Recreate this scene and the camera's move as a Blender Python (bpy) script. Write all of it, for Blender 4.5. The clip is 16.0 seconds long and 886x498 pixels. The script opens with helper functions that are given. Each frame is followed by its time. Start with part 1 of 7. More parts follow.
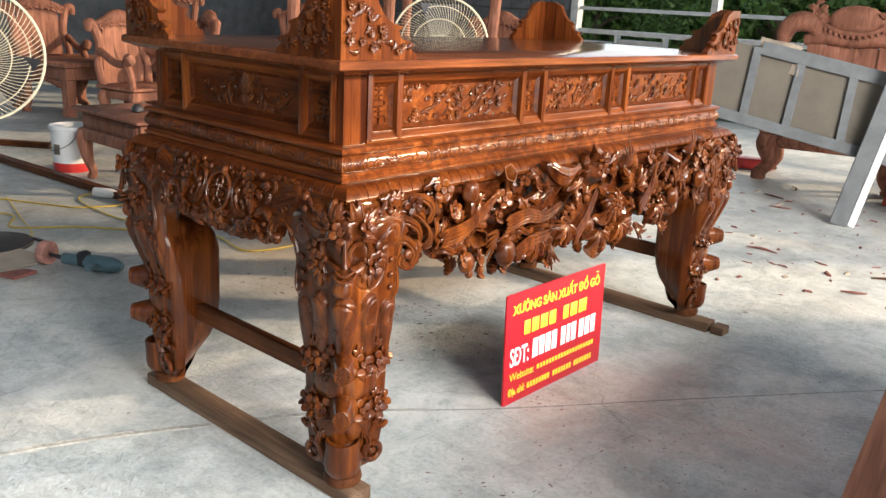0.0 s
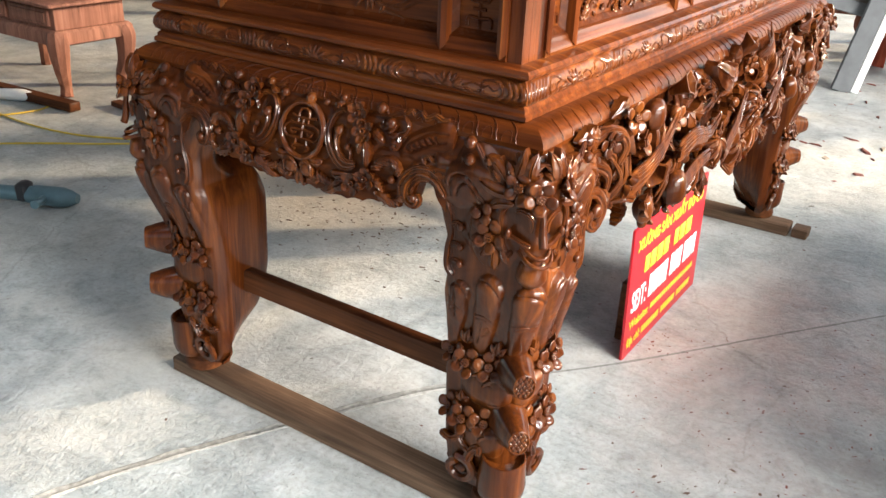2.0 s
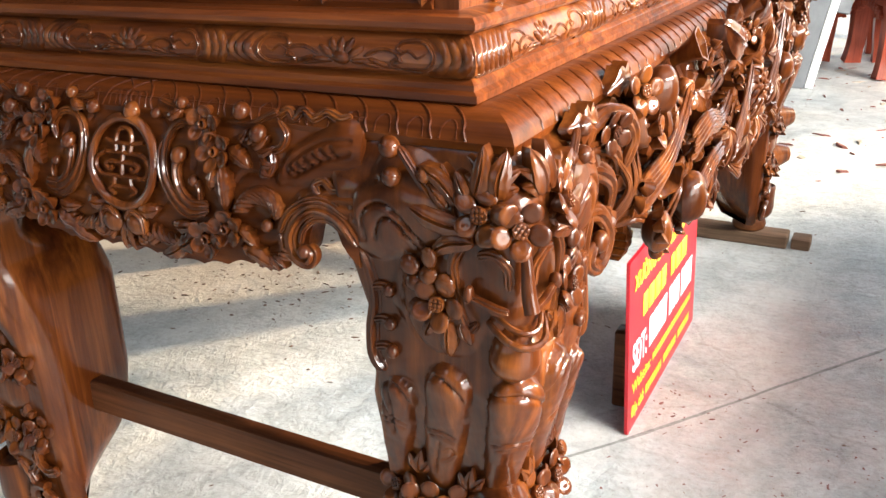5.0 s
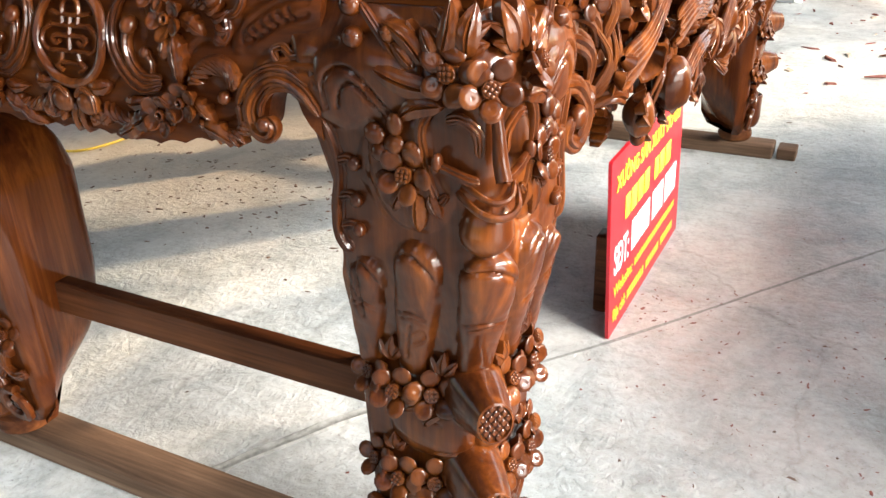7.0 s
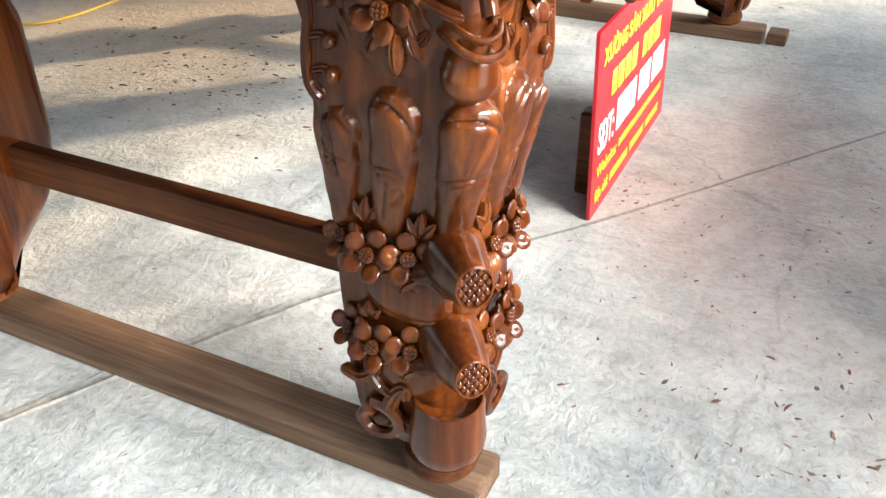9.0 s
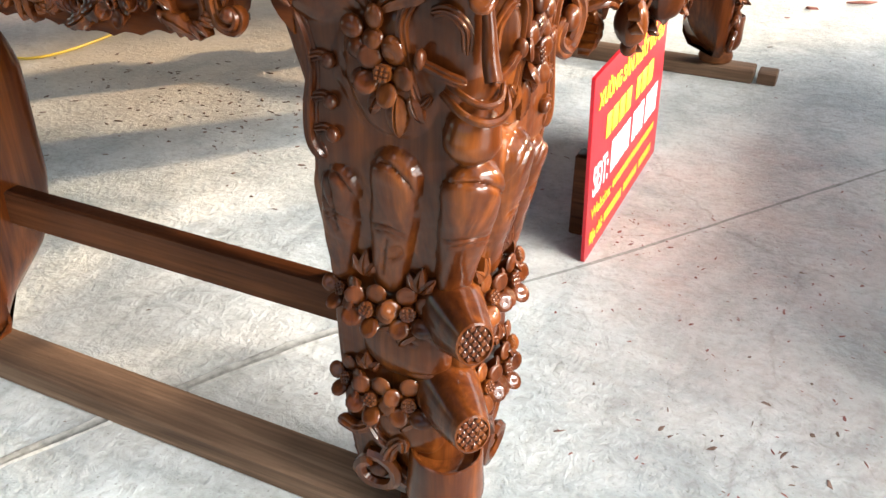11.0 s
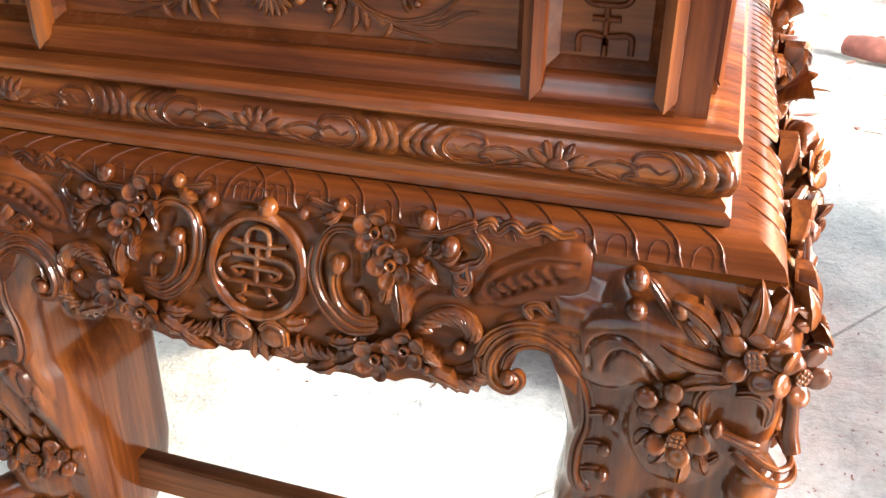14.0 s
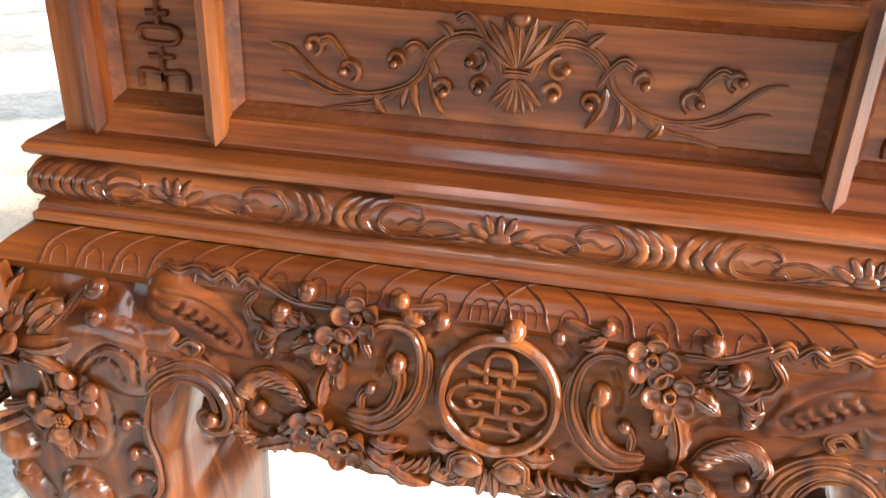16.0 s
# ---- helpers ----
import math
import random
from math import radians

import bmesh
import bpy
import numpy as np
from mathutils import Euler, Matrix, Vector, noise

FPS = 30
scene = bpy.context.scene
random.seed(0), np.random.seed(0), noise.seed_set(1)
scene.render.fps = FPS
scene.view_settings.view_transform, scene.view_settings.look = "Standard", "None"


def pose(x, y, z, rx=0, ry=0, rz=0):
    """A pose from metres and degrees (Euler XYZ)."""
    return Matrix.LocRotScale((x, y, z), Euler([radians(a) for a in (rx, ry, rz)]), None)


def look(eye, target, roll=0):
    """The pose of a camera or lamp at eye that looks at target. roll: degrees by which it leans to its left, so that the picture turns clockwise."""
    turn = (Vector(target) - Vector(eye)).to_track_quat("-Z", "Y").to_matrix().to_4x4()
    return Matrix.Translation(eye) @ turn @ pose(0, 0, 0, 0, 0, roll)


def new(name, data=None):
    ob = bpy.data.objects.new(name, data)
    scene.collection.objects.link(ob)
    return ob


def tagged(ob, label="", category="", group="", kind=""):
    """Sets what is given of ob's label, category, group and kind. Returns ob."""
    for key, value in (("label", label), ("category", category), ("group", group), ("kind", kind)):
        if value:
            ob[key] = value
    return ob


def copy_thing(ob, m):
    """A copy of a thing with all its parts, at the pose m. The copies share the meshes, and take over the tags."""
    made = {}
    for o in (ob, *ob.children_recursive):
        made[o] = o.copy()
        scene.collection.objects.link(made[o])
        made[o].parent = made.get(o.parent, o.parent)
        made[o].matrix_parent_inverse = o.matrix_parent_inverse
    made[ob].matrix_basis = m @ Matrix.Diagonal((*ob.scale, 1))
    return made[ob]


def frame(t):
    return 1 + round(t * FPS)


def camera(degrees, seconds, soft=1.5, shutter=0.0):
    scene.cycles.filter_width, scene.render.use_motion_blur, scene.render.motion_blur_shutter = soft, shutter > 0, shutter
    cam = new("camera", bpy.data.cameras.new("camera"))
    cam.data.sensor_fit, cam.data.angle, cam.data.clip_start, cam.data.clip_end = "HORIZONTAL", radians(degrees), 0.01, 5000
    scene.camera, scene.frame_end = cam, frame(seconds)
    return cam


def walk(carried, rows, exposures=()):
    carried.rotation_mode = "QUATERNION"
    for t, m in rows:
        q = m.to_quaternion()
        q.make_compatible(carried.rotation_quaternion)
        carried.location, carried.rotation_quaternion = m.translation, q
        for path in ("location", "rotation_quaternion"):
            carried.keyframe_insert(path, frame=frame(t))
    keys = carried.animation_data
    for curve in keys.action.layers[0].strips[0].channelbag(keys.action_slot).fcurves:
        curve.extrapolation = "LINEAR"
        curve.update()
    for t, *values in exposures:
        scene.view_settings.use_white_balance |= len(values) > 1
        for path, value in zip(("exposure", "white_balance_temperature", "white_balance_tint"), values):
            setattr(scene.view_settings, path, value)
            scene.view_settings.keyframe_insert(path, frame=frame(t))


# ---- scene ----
cam = camera(55.0, 16.0)
PATH = [
    (0, (1.62, -1.451, 1.435), (0.351, -0.009, 0.879), 3.1),
    (0.5, (1.423, -1.408, 1.402), (0.189, 0.024, 0.748), 3.5),
    (1, (1.11, -1.433, 1.414), (-0.002, 0.055, 0.673), 3.8),
    (1.5, (0.882, -1.415, 1.398), (-0.15, 0.093, 0.585), 4.2),
    (2, (0.641, -1.305, 1.398), (-0.339, 0.219, 0.55), 2.7),
    (2.5, (0.436, -1.24, 1.397), (-0.377, 0.359, 0.513), 0.8),
    (3, (0.314, -1.173, 1.381), (-0.364, 0.487, 0.494), -1.3),
    (3.2, (0.299, -1.116, 1.353), (-0.366, 0.565, 0.497), -1.0),
    (5.3, (0.35, -0.77, 1.141), (-0.556, 0.85, 0.396), -1.9),
    (5.5, (0.351, -0.767, 1.134), (-0.55, 0.854, 0.386), -1.7),
    (6, (0.349, -0.754, 1.114), (-0.539, 0.861, 0.337), -2.2),
    (6.5, (0.35, -0.751, 1.093), (-0.508, 0.853, 0.26), -2.2),
    (7, (0.351, -0.758, 1.075), (-0.486, 0.824, 0.182), -2.0),
    (7.5, (0.349, -0.761, 1.052), (-0.469, 0.796, 0.1), -2.0),
    (8, (0.347, -0.76, 1.02), (-0.447, 0.765, -0.001), -1.5),
    (8.2, (0.344, -0.756, 1.004), (-0.437, 0.756, -0.048), -1.3),
    (10.3, (0.32, -0.7, 0.999), (-0.395, 0.8, -0.114), 0.1),
    (10.5, (0.319, -0.708, 1.007), (-0.401, 0.803, -0.089), 0.2),
    (11, (0.315, -0.72, 1.03), (-0.417, 0.82, -0.016), 0.2),
    (11.5, (0.315, -0.727, 1.059), (-0.445, 0.852, 0.094), 0.4),
    (12, (0.26, -0.792, 1.107), (-0.537, 0.83, 0.252), 0.8),
    (12.5, (0.133, -0.87, 1.15), (-0.643, 0.793, 0.355), 0.7),
    (13, (0.051, -0.874, 1.185), (-0.69, 0.823, 0.43), 1.7),
    (13.5, (-0.017, -0.831, 1.255), (-0.685, 0.87, 0.441), 1.1),
    (14, (-0.089, -0.758, 1.323), (-0.631, 0.923, 0.385), 0.4),
    (14.5, (-0.192, -0.75, 1.339), (-0.583, 0.952, 0.365), 2.2),
    (15, (-0.357, -0.759, 1.355), (-0.579, 0.978, 0.388), 2.1),
    (15.5, (-0.447, -0.733, 1.36), (-0.678, 1.018, 0.422), 1.7),
    (16, (-0.479, -0.707, 1.365), (-0.798, 1.044, 0.454), 2.3),
]
EXPOSURES = [(0.0, 0.25), (1.5, 0.45), (3.0, 0.68), (5.5, 0.92), (8.0, 0.80), (11.0, 0.80), (12.0, 1.1), (13.0, 1.4), (14.0, 1.8), (14.5, 1.9), (15.0, 2.2), (16.0, 2.45)]
walk(cam, [(t, look(eye, target, roll)) for t, eye, target, roll in PATH], EXPOSURES)

# ---- world and sun ----
SUN_AZ, SUN_EL = 45.0, 18.0   # the sun stands towards (+x, +y)
world = bpy.data.worlds.new("sky")
scene.world = world
world.use_nodes = True
wn = world.node_tree
sky = wn.nodes.new("ShaderNodeTexSky")
sky.sky_type = "NISHITA"
sky.sun_disc = False
sky.sun_elevation = radians(SUN_EL)
sky.sun_rotation = radians(90 - SUN_AZ)
wn.links.new(sky.outputs["Color"], wn.nodes["Background"].inputs["Color"])
wn.nodes["Background"].inputs["Strength"].default_value = 0.15

sun_data = bpy.data.lights.new("sun", "SUN")
sun_data.energy = 5.0
sun_data.angle = radians(2.0)
sun_data.color = (1.0, 0.76, 0.50)
sun = new("sun", sun_data)
sun.matrix_world = look((6, 6, 6 * math.sqrt(2) * math.tan(radians(SUN_EL))), (0, 0, 0))

# area lamps standing in for skylight; of the openings only the north side is known
def area_lamp(name, eye, target, sx, sy, power, colour):
    d = bpy.data.lights.new(name, "AREA")
    d.shape, d.size, d.size_y, d.energy, d.color = "RECTANGLE", sx, sy, power, colour
    o = new(name, d)
    o.matrix_world = look(eye, target)
    return o

# daylight from the east, through an assumed high window
area_lamp("skylight_east", (5.35, 0.4, 3.5), (0, 0.9, 0.3), 4.6, 1.1, 1040, (1.0, 0.945, 0.88))
# added fill lamps in an unseen south opening and unseen roof gaps
area_lamp("skylight_south", (-1.0, -5.9, 1.9), (-0.6, 0, 0.0), 6.0, 1.6, 7, (0.90, 0.95, 1.0))
area_lamp("roof_light_east", (2.9, -0.8, 4.58), (2.9, -0.8, 0), 0.9, 7.0, 44, (0.82, 0.92, 1.0))
area_lamp("roof_light_middle", (-1.0, -2.4, 4.58), (-1.0, -2.4, 0), 0.9, 3.6, 22, (0.84, 0.93, 1.0))

area_lamp("skylight_north", (-0.4, 9.80, 2.4), (-0.5, 0, 1.0), 10.0, 3.6, 150, (0.86, 0.94, 1.0))
# added fill lamps; the doorway and the west opening are unseen
area_lamp("skylight_door", (5.35, -1.45, 1.45), (0, 1.0, 0.7), 2.9, 2.3, 240, (1.0, 0.95, 0.89))
area_lamp("skylight_west", (-11.9, 0.6, 1.9), (0, 0.9, 0.6), 5.6, 2.9, 42, (0.88, 0.95, 1.0))

# ---- geometry helpers ----
class Geo:
    def __init__(self):
        self.v, self.f, self.n, self.cuts = [], [], 0, []

    def add(self, verts, faces, m=None):
        verts = np.asarray(verts, float)
        if m is not None:
            a = np.array(m)
            verts = verts @ a[:3, :3].T + a[:3, 3]
        self.cuts.append((self.n, len(self.f)))
        self.v.append(verts)
        self.f.extend([tuple(i + self.n for i in f) for f in faces])
        self.n += len(verts)
        return self

    def pieces(self):
        """Each added solid as a body of its own."""
        all_v, ends = np.concatenate(self.v), self.cuts[1:] + [(self.n, len(self.f))]
        for (a, fa), (b, fb) in zip(self.cuts, ends):
            g = Geo()
            g.add(all_v[a:b], [tuple(i - a for i in f) for f in self.f[fa:fb]])
            yield g

    def warp(self, fn):
        self.v = [fn(np.concatenate(self.v))]
        return self


SPLIT = ("carved_scroll", "carved_tendril", "carved_cloud", "carved_branch", "carved_bow", "carved_edging", "carved_vine", "palmette", "fret_character", "carved_lip", "corner_fret", "carved_plume", "carved_lotus", "carved_frond")


def part(name, geo, material, parent=None, label="", angle=38):
    if name in SPLIT and len(geo.cuts) > 1 and parent is not None:
        return [part(name, g, material, parent, label, angle) for g in geo.pieces()][0]
    me = bpy.data.meshes.new(name)
    me.from_pydata(np.concatenate(geo.v).tolist(), [], geo.f)
    bm = bmesh.new()
    bm.from_mesh(me)
    bmesh.ops.recalc_face_normals(bm, faces=bm.faces)
    bm.to_mesh(me)
    bm.free()
    me.shade_smooth()
    me.set_sharp_from_angle(angle=radians(angle))
    me.materials.append(material)
    ob = new(name, me)
    ob.parent = parent
    if label:
        ob["label"] = label
    return ob


def thing(name, label, category, group="", kind="", at=(0, 0, 0)):
    ob = new(name)
    ob.location = at
    ob.empty_display_size = 0.1
    return tagged(ob, label, category, group, kind)


def copied(ob, m):
    made = {}
    for o in (ob, *ob.children_recursive):
        c = o.copy()
        scene.collection.objects.link(c)
        made[o] = c
        c.parent = made.get(o.parent, o.parent)
    made[ob].matrix_basis = m
    return made[ob]


def grid_faces(nu, nv, wrap_u=False, wrap_v=False):
    f = []
    for j in range(nv if wrap_v else nv - 1):
        for i in range(nu if wrap_u else nu - 1):
            a, b = j * nu + i, j * nu + (i + 1) % nu
            c, d = ((j + 1) % nv) * nu + (i + 1) % nu, ((j + 1) % nv) * nu + i
            f.append((a, b, c, d))
    return f


def box(geo, lo, hi, m=None, ch=0.003):
    """A box with chamfered edges."""
    lo, hi = np.array(lo, float), np.array(hi, float)
    ch = min(ch, 0.3 * min(hi - lo))
    rings = []
    for z, i in ((lo[2], ch), (lo[2] + ch, 0), (hi[2] - ch, 0), (hi[2], ch)):
        x0, x1, y0, y1 = lo[0] + i, hi[0] - i, lo[1] + i, hi[1] - i
        rings += [(x0 + ch, y0, z), (x1 - ch, y0, z), (x1, y0 + ch, z), (x1, y1 - ch, z), (x1 - ch, y1, z), (x0 + ch, y1, z), (x0, y1 - ch, z), (x0, y0 + ch, z)]
    f = grid_faces(8, 4, wrap_u=True) + [tuple(range(7, -1, -1)), tuple(range(24, 32))]
    return geo.add(rings, f, m)


def ball(geo, c, r, m=None, nu=12, nv=8):
    """An ellipsoid."""
    rx, ry, rz = (r, r, r) if not hasattr(r, "__len__") else r
    v = [(c[0], c[1], c[2] - rz)]
    for j in range(1, nv):
        p = math.pi * j / nv - math.pi / 2
        for i in range(nu):
            a = 2 * math.pi * i / nu
            v.append((c[0] + rx * math.cos(p) * math.cos(a), c[1] + ry * math.cos(p) * math.sin(a), c[2] + rz * math.sin(p)))
    v.append((c[0], c[1], c[2] + rz))
    f = [(0, 1 + (i + 1) % nu, 1 + i) for i in range(nu)]
    for j in range(nv - 2):
        f += [(1 + j * nu + i, 1 + j * nu + (i + 1) % nu, 1 + (j + 1) * nu + (i + 1) % nu, 1 + (j + 1) * nu + i) for i in range(nu)]
    last = len(v) - 1
    f += [(last, last - nu + i, last - nu + (i + 1) % nu) for i in range(nu)]
    return geo.add(v, f, m)


def smooth_line(pts, n):
    """A Catmull-Rom line through points of any dimension."""
    p = np.asarray(pts, float)
    p = np.concatenate([[2 * p[0] - p[1]], p, [2 * p[-1] - p[-2]]])
    out = []
    for t in np.linspace(0, len(p) - 3 - 1e-9, n):
        k = int(t)
        u = t - k
        a, b, c, d = p[k : k + 4]
        out.append(0.5 * (2 * b + (c - a) * u + (2 * a - 5 * b + 4 * c - d) * u * u + (3 * b - a - 3 * c + d) * u ** 3))
    return np.array(out)


def tube(geo, pts, radii, n=8, m=None, flat=1.0, steps=None, up=(0, 0, 1)):
    """A round bar along a line; radii: one, or one for each point. flat squeezes it along 'up'."""
    pts = np.asarray(pts, float)
    radii = np.full(len(pts), radii, float) if np.isscalar(radii) else np.asarray(radii, float)
    if steps:
        both = smooth_line(np.c_[pts, radii], steps)
        pts, radii = both[:, :3], np.maximum(both[:, 3], 1e-4)
    tan = np.gradient(pts, axis=0)
    tan /= np.linalg.norm(tan, axis=1)[:, None] + 1e-12
    up = np.array(up, float)
    if abs(tan[0] @ up) > 0.95:
        up = np.array((0, 1, 0.0)) if abs(tan[0][1]) < 0.9 else np.array((1.0, 0, 0))
    nor = up - tan[0] * (tan[0] @ up)
    nor /= np.linalg.norm(nor)
    v = []
    for p, t, r in zip(pts, tan, radii):
        nor = nor - t * (nor @ t)
        nor /= np.linalg.norm(nor) + 1e-12
        bi = np.cross(t, nor)
        for i in range(n):
            a = 2 * math.pi * i / n
            v.append(p + r * (math.cos(a) * bi + flat * math.sin(a) * nor))
    k = len(pts)
    f = grid_faces(n, k, wrap_u=True) + [tuple(range(n - 1, -1, -1)), tuple(range((k - 1) * n, k * n))]
    return geo.add(v, f, m)


def lathe(geo, prof, m=None, n=24):
    """A turned body: (radius, height) pairs."""
    v = [(r * math.cos(2 * math.pi * i / n), r * math.sin(2 * math.pi * i / n), z) for r, z in prof for i in range(n)]
    k = len(prof)
    f = grid_faces(n, k, wrap_u=True) + [tuple(range(n - 1, -1, -1)), tuple(range((k - 1) * n, k * n))]
    return geo.add(v, f, m)


def ring_moulding(geo, x0, x1, y0, y1, prof):
    """A mitred moulding round a rectangle: (inset, height) pairs from bottom to top."""
    v = []
    for d, z in prof:
        v += [(x0 + d, y0 + d, z), (x1 - d, y0 + d, z), (x1 - d, y1 - d, z), (x0 + d, y1 - d, z)]
    k = len(prof)
    f = grid_faces(4, k, wrap_u=True) + [(3, 2, 1, 0), tuple(range(4 * k - 4, 4 * k))]
    return geo.add(v, f)


def sheet(geo, fn, nu, nv, back=None):
    """A surface fn(i/(nu-1), j/(nv-1)) -> point; back: a second such function closes it to a solid."""
    a = [fn(i / (nu - 1), j / (nv - 1)) for j in range(nv) for i in range(nu)]
    f = grid_faces(nu, nv)
    if back:
        b = [back(i / (nu - 1), j / (nv - 1)) for j in range(nv) for i in range(nu)]
        k = nu * nv
        f = f + [tuple(reversed([i + k for i in q])) for q in f]
        rim = list(range(nu)) + [j * nu + nu - 1 for j in range(1, nv)] + [(nv - 1) * nu + i for i in range(nu - 2, -1, -1)] + [j * nu for j in range(nv - 2, 0, -1)]
        f = f + [(p, rim[(q + 1) % len(rim)], rim[(q + 1) % len(rim)] + k, p + k)[::-1] for q, p in enumerate(rim)]
        a = a + b
    return geo.add(a, f)


# carved motifs lie in the plane (u, v), with w standing out of it
def flower(geo, u, v, w, r, turn=0.0, tilt=(0, 0), petals=5, seeds=True):
    """A five-petalled blossom: plump domed petals round a cross-cut disc, or dished ones round a ringed pit."""
    r = 1.1 * r if seeds else r
    m = pose(u, v, w, tilt[0], tilt[1], 0) @ Matrix.Rotation(radians(turn), 4, "Z")
    qs, na = ((0.0, 0.35, 0.62, 0.82, 0.95, 1.0), 12)
    for k in range(petals):
        a = 2 * math.pi * k / petals
        mm = m @ Matrix.Rotation(a, 4, "Z") @ Matrix.Translation((0.66 * r, 0, 0.10 * r)) @ Matrix.Rotation(radians(-16 - 10 * (k % 2)), 4, "Y")
        mm = mm @ Matrix.Rotation(radians(7), 4, "X")
        pts = []
        for q in qs:
            if seeds:
                h = 0.17 * max(0.0, 1 - (0.97 * q) ** 3.2) ** 0.6 - 0.05 * math.exp(-(q / 0.55) ** 2)
            else:
                h = 0.10 + 0.16 * q ** 2 - 0.42 * max(0, q - 0.80)
            for i in range(na):
                b = 2 * math.pi * i / na
                pts.append((q * 0.40 * r * math.cos(b), q * (0.385 if seeds else 0.40) * r * math.sin(b), h * r))
        for i in range(na):
            b = 2 * math.pi * i / na
            pts.append((0.17 * r * math.cos(b) - 0.20 * r, 0.15 * r * math.sin(b), -0.36 * r))
        geo.add(pts, grid_faces(na, len(qs) + 1, wrap_u=True), mm)
    ball(geo, (0, 0, -0.12 * r), (0.34 * r, 0.34 * r, 0.20 * r), m, 12, 6)
    if seeds:
        lathe(geo, [(0.25 * r, 0.0), (0.30 * r, 0.22 * r), (0.28 * r, 0.27 * r), (0.05 * r, 0.25 * r)], m, 14)
        s = 0.15 * r
        for i in (-1, 0, 1):
            for j in (-1, 0, 1):
                if abs(i * j) == 1 and r < 0.02:
                    continue
                box(geo, (i * s - 0.40 * s, j * s - 0.40 * s, 0.22 * r), (i * s + 0.40 * s, j * s + 0.40 * s, 0.325 * r), m, 0.02 * r)
    else:
        lathe(geo, [(0.22 * r, 0.02 * r), (0.26 * r, 0.22 * r), (0.24 * r, 0.33 * r), (0.18 * r, 0.35 * r), (0.13 * r, 0.29 * r), (0.11 * r, 0.12 * r), (0.02 * r, 0.08 * r)], m, 14)


def leaf(geo, a, b, width, w0=0.0, lift=0.01, bow=0.0, veins=5, thick=0.012, notch=0.16):
    """A carved leaf from its foot a to its tip b, with a grooved middle and toothed edges. bow bends it sideways."""
    a, b = np.array(a, float), np.array(b, float)
    d = b - a
    ln = np.linalg.norm(d)
    d /= ln
    s = np.array((-d[1], d[0]))
    nu, nv = 13, 4 * veins + 1
    v = []
    for j in range(nv):
        t = j / (nv - 1)
        half = 0.93 * width * t ** 0.5 * (1 - t) ** 0.75 * (1 + notch * math.cos(2 * math.pi * t * veins)) + 0.0005
        deep = min(1.0, 2.6 * half / width)
        for i in range(nu):
            q = 2 * i / (nu - 1) - 1
            side = ln * (0.5 * bow * math.sin(math.pi * t) - 0.22 * bow * t * t)
            cutv = max(0, 1 - 5.5 * abs(q)) + 0.8 * max(0, 1 - 6 * abs(abs(q) - 0.42)) + 0.5 * max(0, 1 - 7 * abs(abs(q) - 0.75))
            h = w0 + lift * math.sin(math.pi * (0.15 + 0.75 * t)) + width * deep * (0.16 * (1 - abs(q) ** 2.4) - 0.115 * cutv)
            h += 0.010 * width * math.cos(2 * math.pi * (t * veins - 0.6 * abs(q)))
            p = a + d * ln * t + s * (side + q * half)
            v.append((p[0], p[1], h))
    k = nu * nv
    f = grid_faces(nu, nv)
    vb = [(x, y, w0 - thick) for x, y, _ in v]
    rim = list(range(nu)) + [j * nu + nu - 1 for j in range(1, nv)] + [(nv - 1) * nu + i for i in range(nu - 2, -1, -1)] + [j * nu for j in range(nv - 2, 0, -1)]
    f = f + [(p, rim[(q + 1) % len(rim)], rim[(q + 1) % len(rim)] + k, p + k)[::-1] for q, p in enumerate(rim)]
    geo.add(v + vb, f)


RIB = ((-0.9, -0.9), (-1.08, -0.1), (-0.86, 0.42), (-0.60, 0.46), (-0.36, 0.30), (-0.12, 0.80), (0.22, 0.84), (0.45, 0.34), (0.66, 0.44), (0.88, 0.36), (1.08, -0.1), (0.9, -0.9))


def ribbon(geo, pts, radii, flat=0.9):
    """A carved band along a line: a rounded back between two gouged grooves."""
    tan = np.gradient(pts, axis=0)
    side = np.stack([-tan[:, 1], tan[:, 0], 0 * tan[:, 0]], -1)
    side /= np.linalg.norm(side, axis=1)[:, None] + 1e-9
    nor = np.cross(tan, side)
    nor /= np.linalg.norm(nor, axis=1)[:, None] + 1e-9
    v = [p + r * (a * s + flat * b * n) for p, s, n, r in zip(pts, side, nor, radii) for a, b in RIB]
    k, n = len(pts), len(RIB)
    geo.add(v, grid_faces(n, k, wrap_u=True) + [tuple(range(n - 1, -1, -1)), tuple(range((k - 1) * n, k * n))])


def frond(geo, pts, ln, wd, hand=1, w=0.002, gap=0.012, angle=38, r=0.003):
    """An acanthus run: a stem with leaflets along one side, curling forward."""
    line = smooth_line(np.array(pts, float), 60)
    stem(geo, pts, r, 0.6 * r, w + 0.002)
    d = np.r_[0, np.cumsum(np.hypot(*np.diff(line, axis=0).T))]
    n = max(2, int(d[-1] / gap))
    for k in range(n):
        s = d[-1] * (k + 0.3) / n
        p = np.array([np.interp(s, d, line[:, 0]), np.interp(s, d, line[:, 1])])
        q = np.array([np.interp(s + 0.004, d, line[:, 0]), np.interp(s + 0.004, d, line[:, 1])]) - p
        if np.hypot(*q) < 1e-5:
            continue
        a = math.atan2(q[1], q[0]) + hand * radians(angle)
        z = ln * (0.7 + 0.5 * math.sin(math.pi * (k + 0.5) / n))
        leaf(geo, p, p + 1.15 * z * np.array((math.cos(a), math.sin(a))), 1.15 * wd, w + 0.0025, 0.006, -0.35 * hand, 3, 0.009, 0.03)


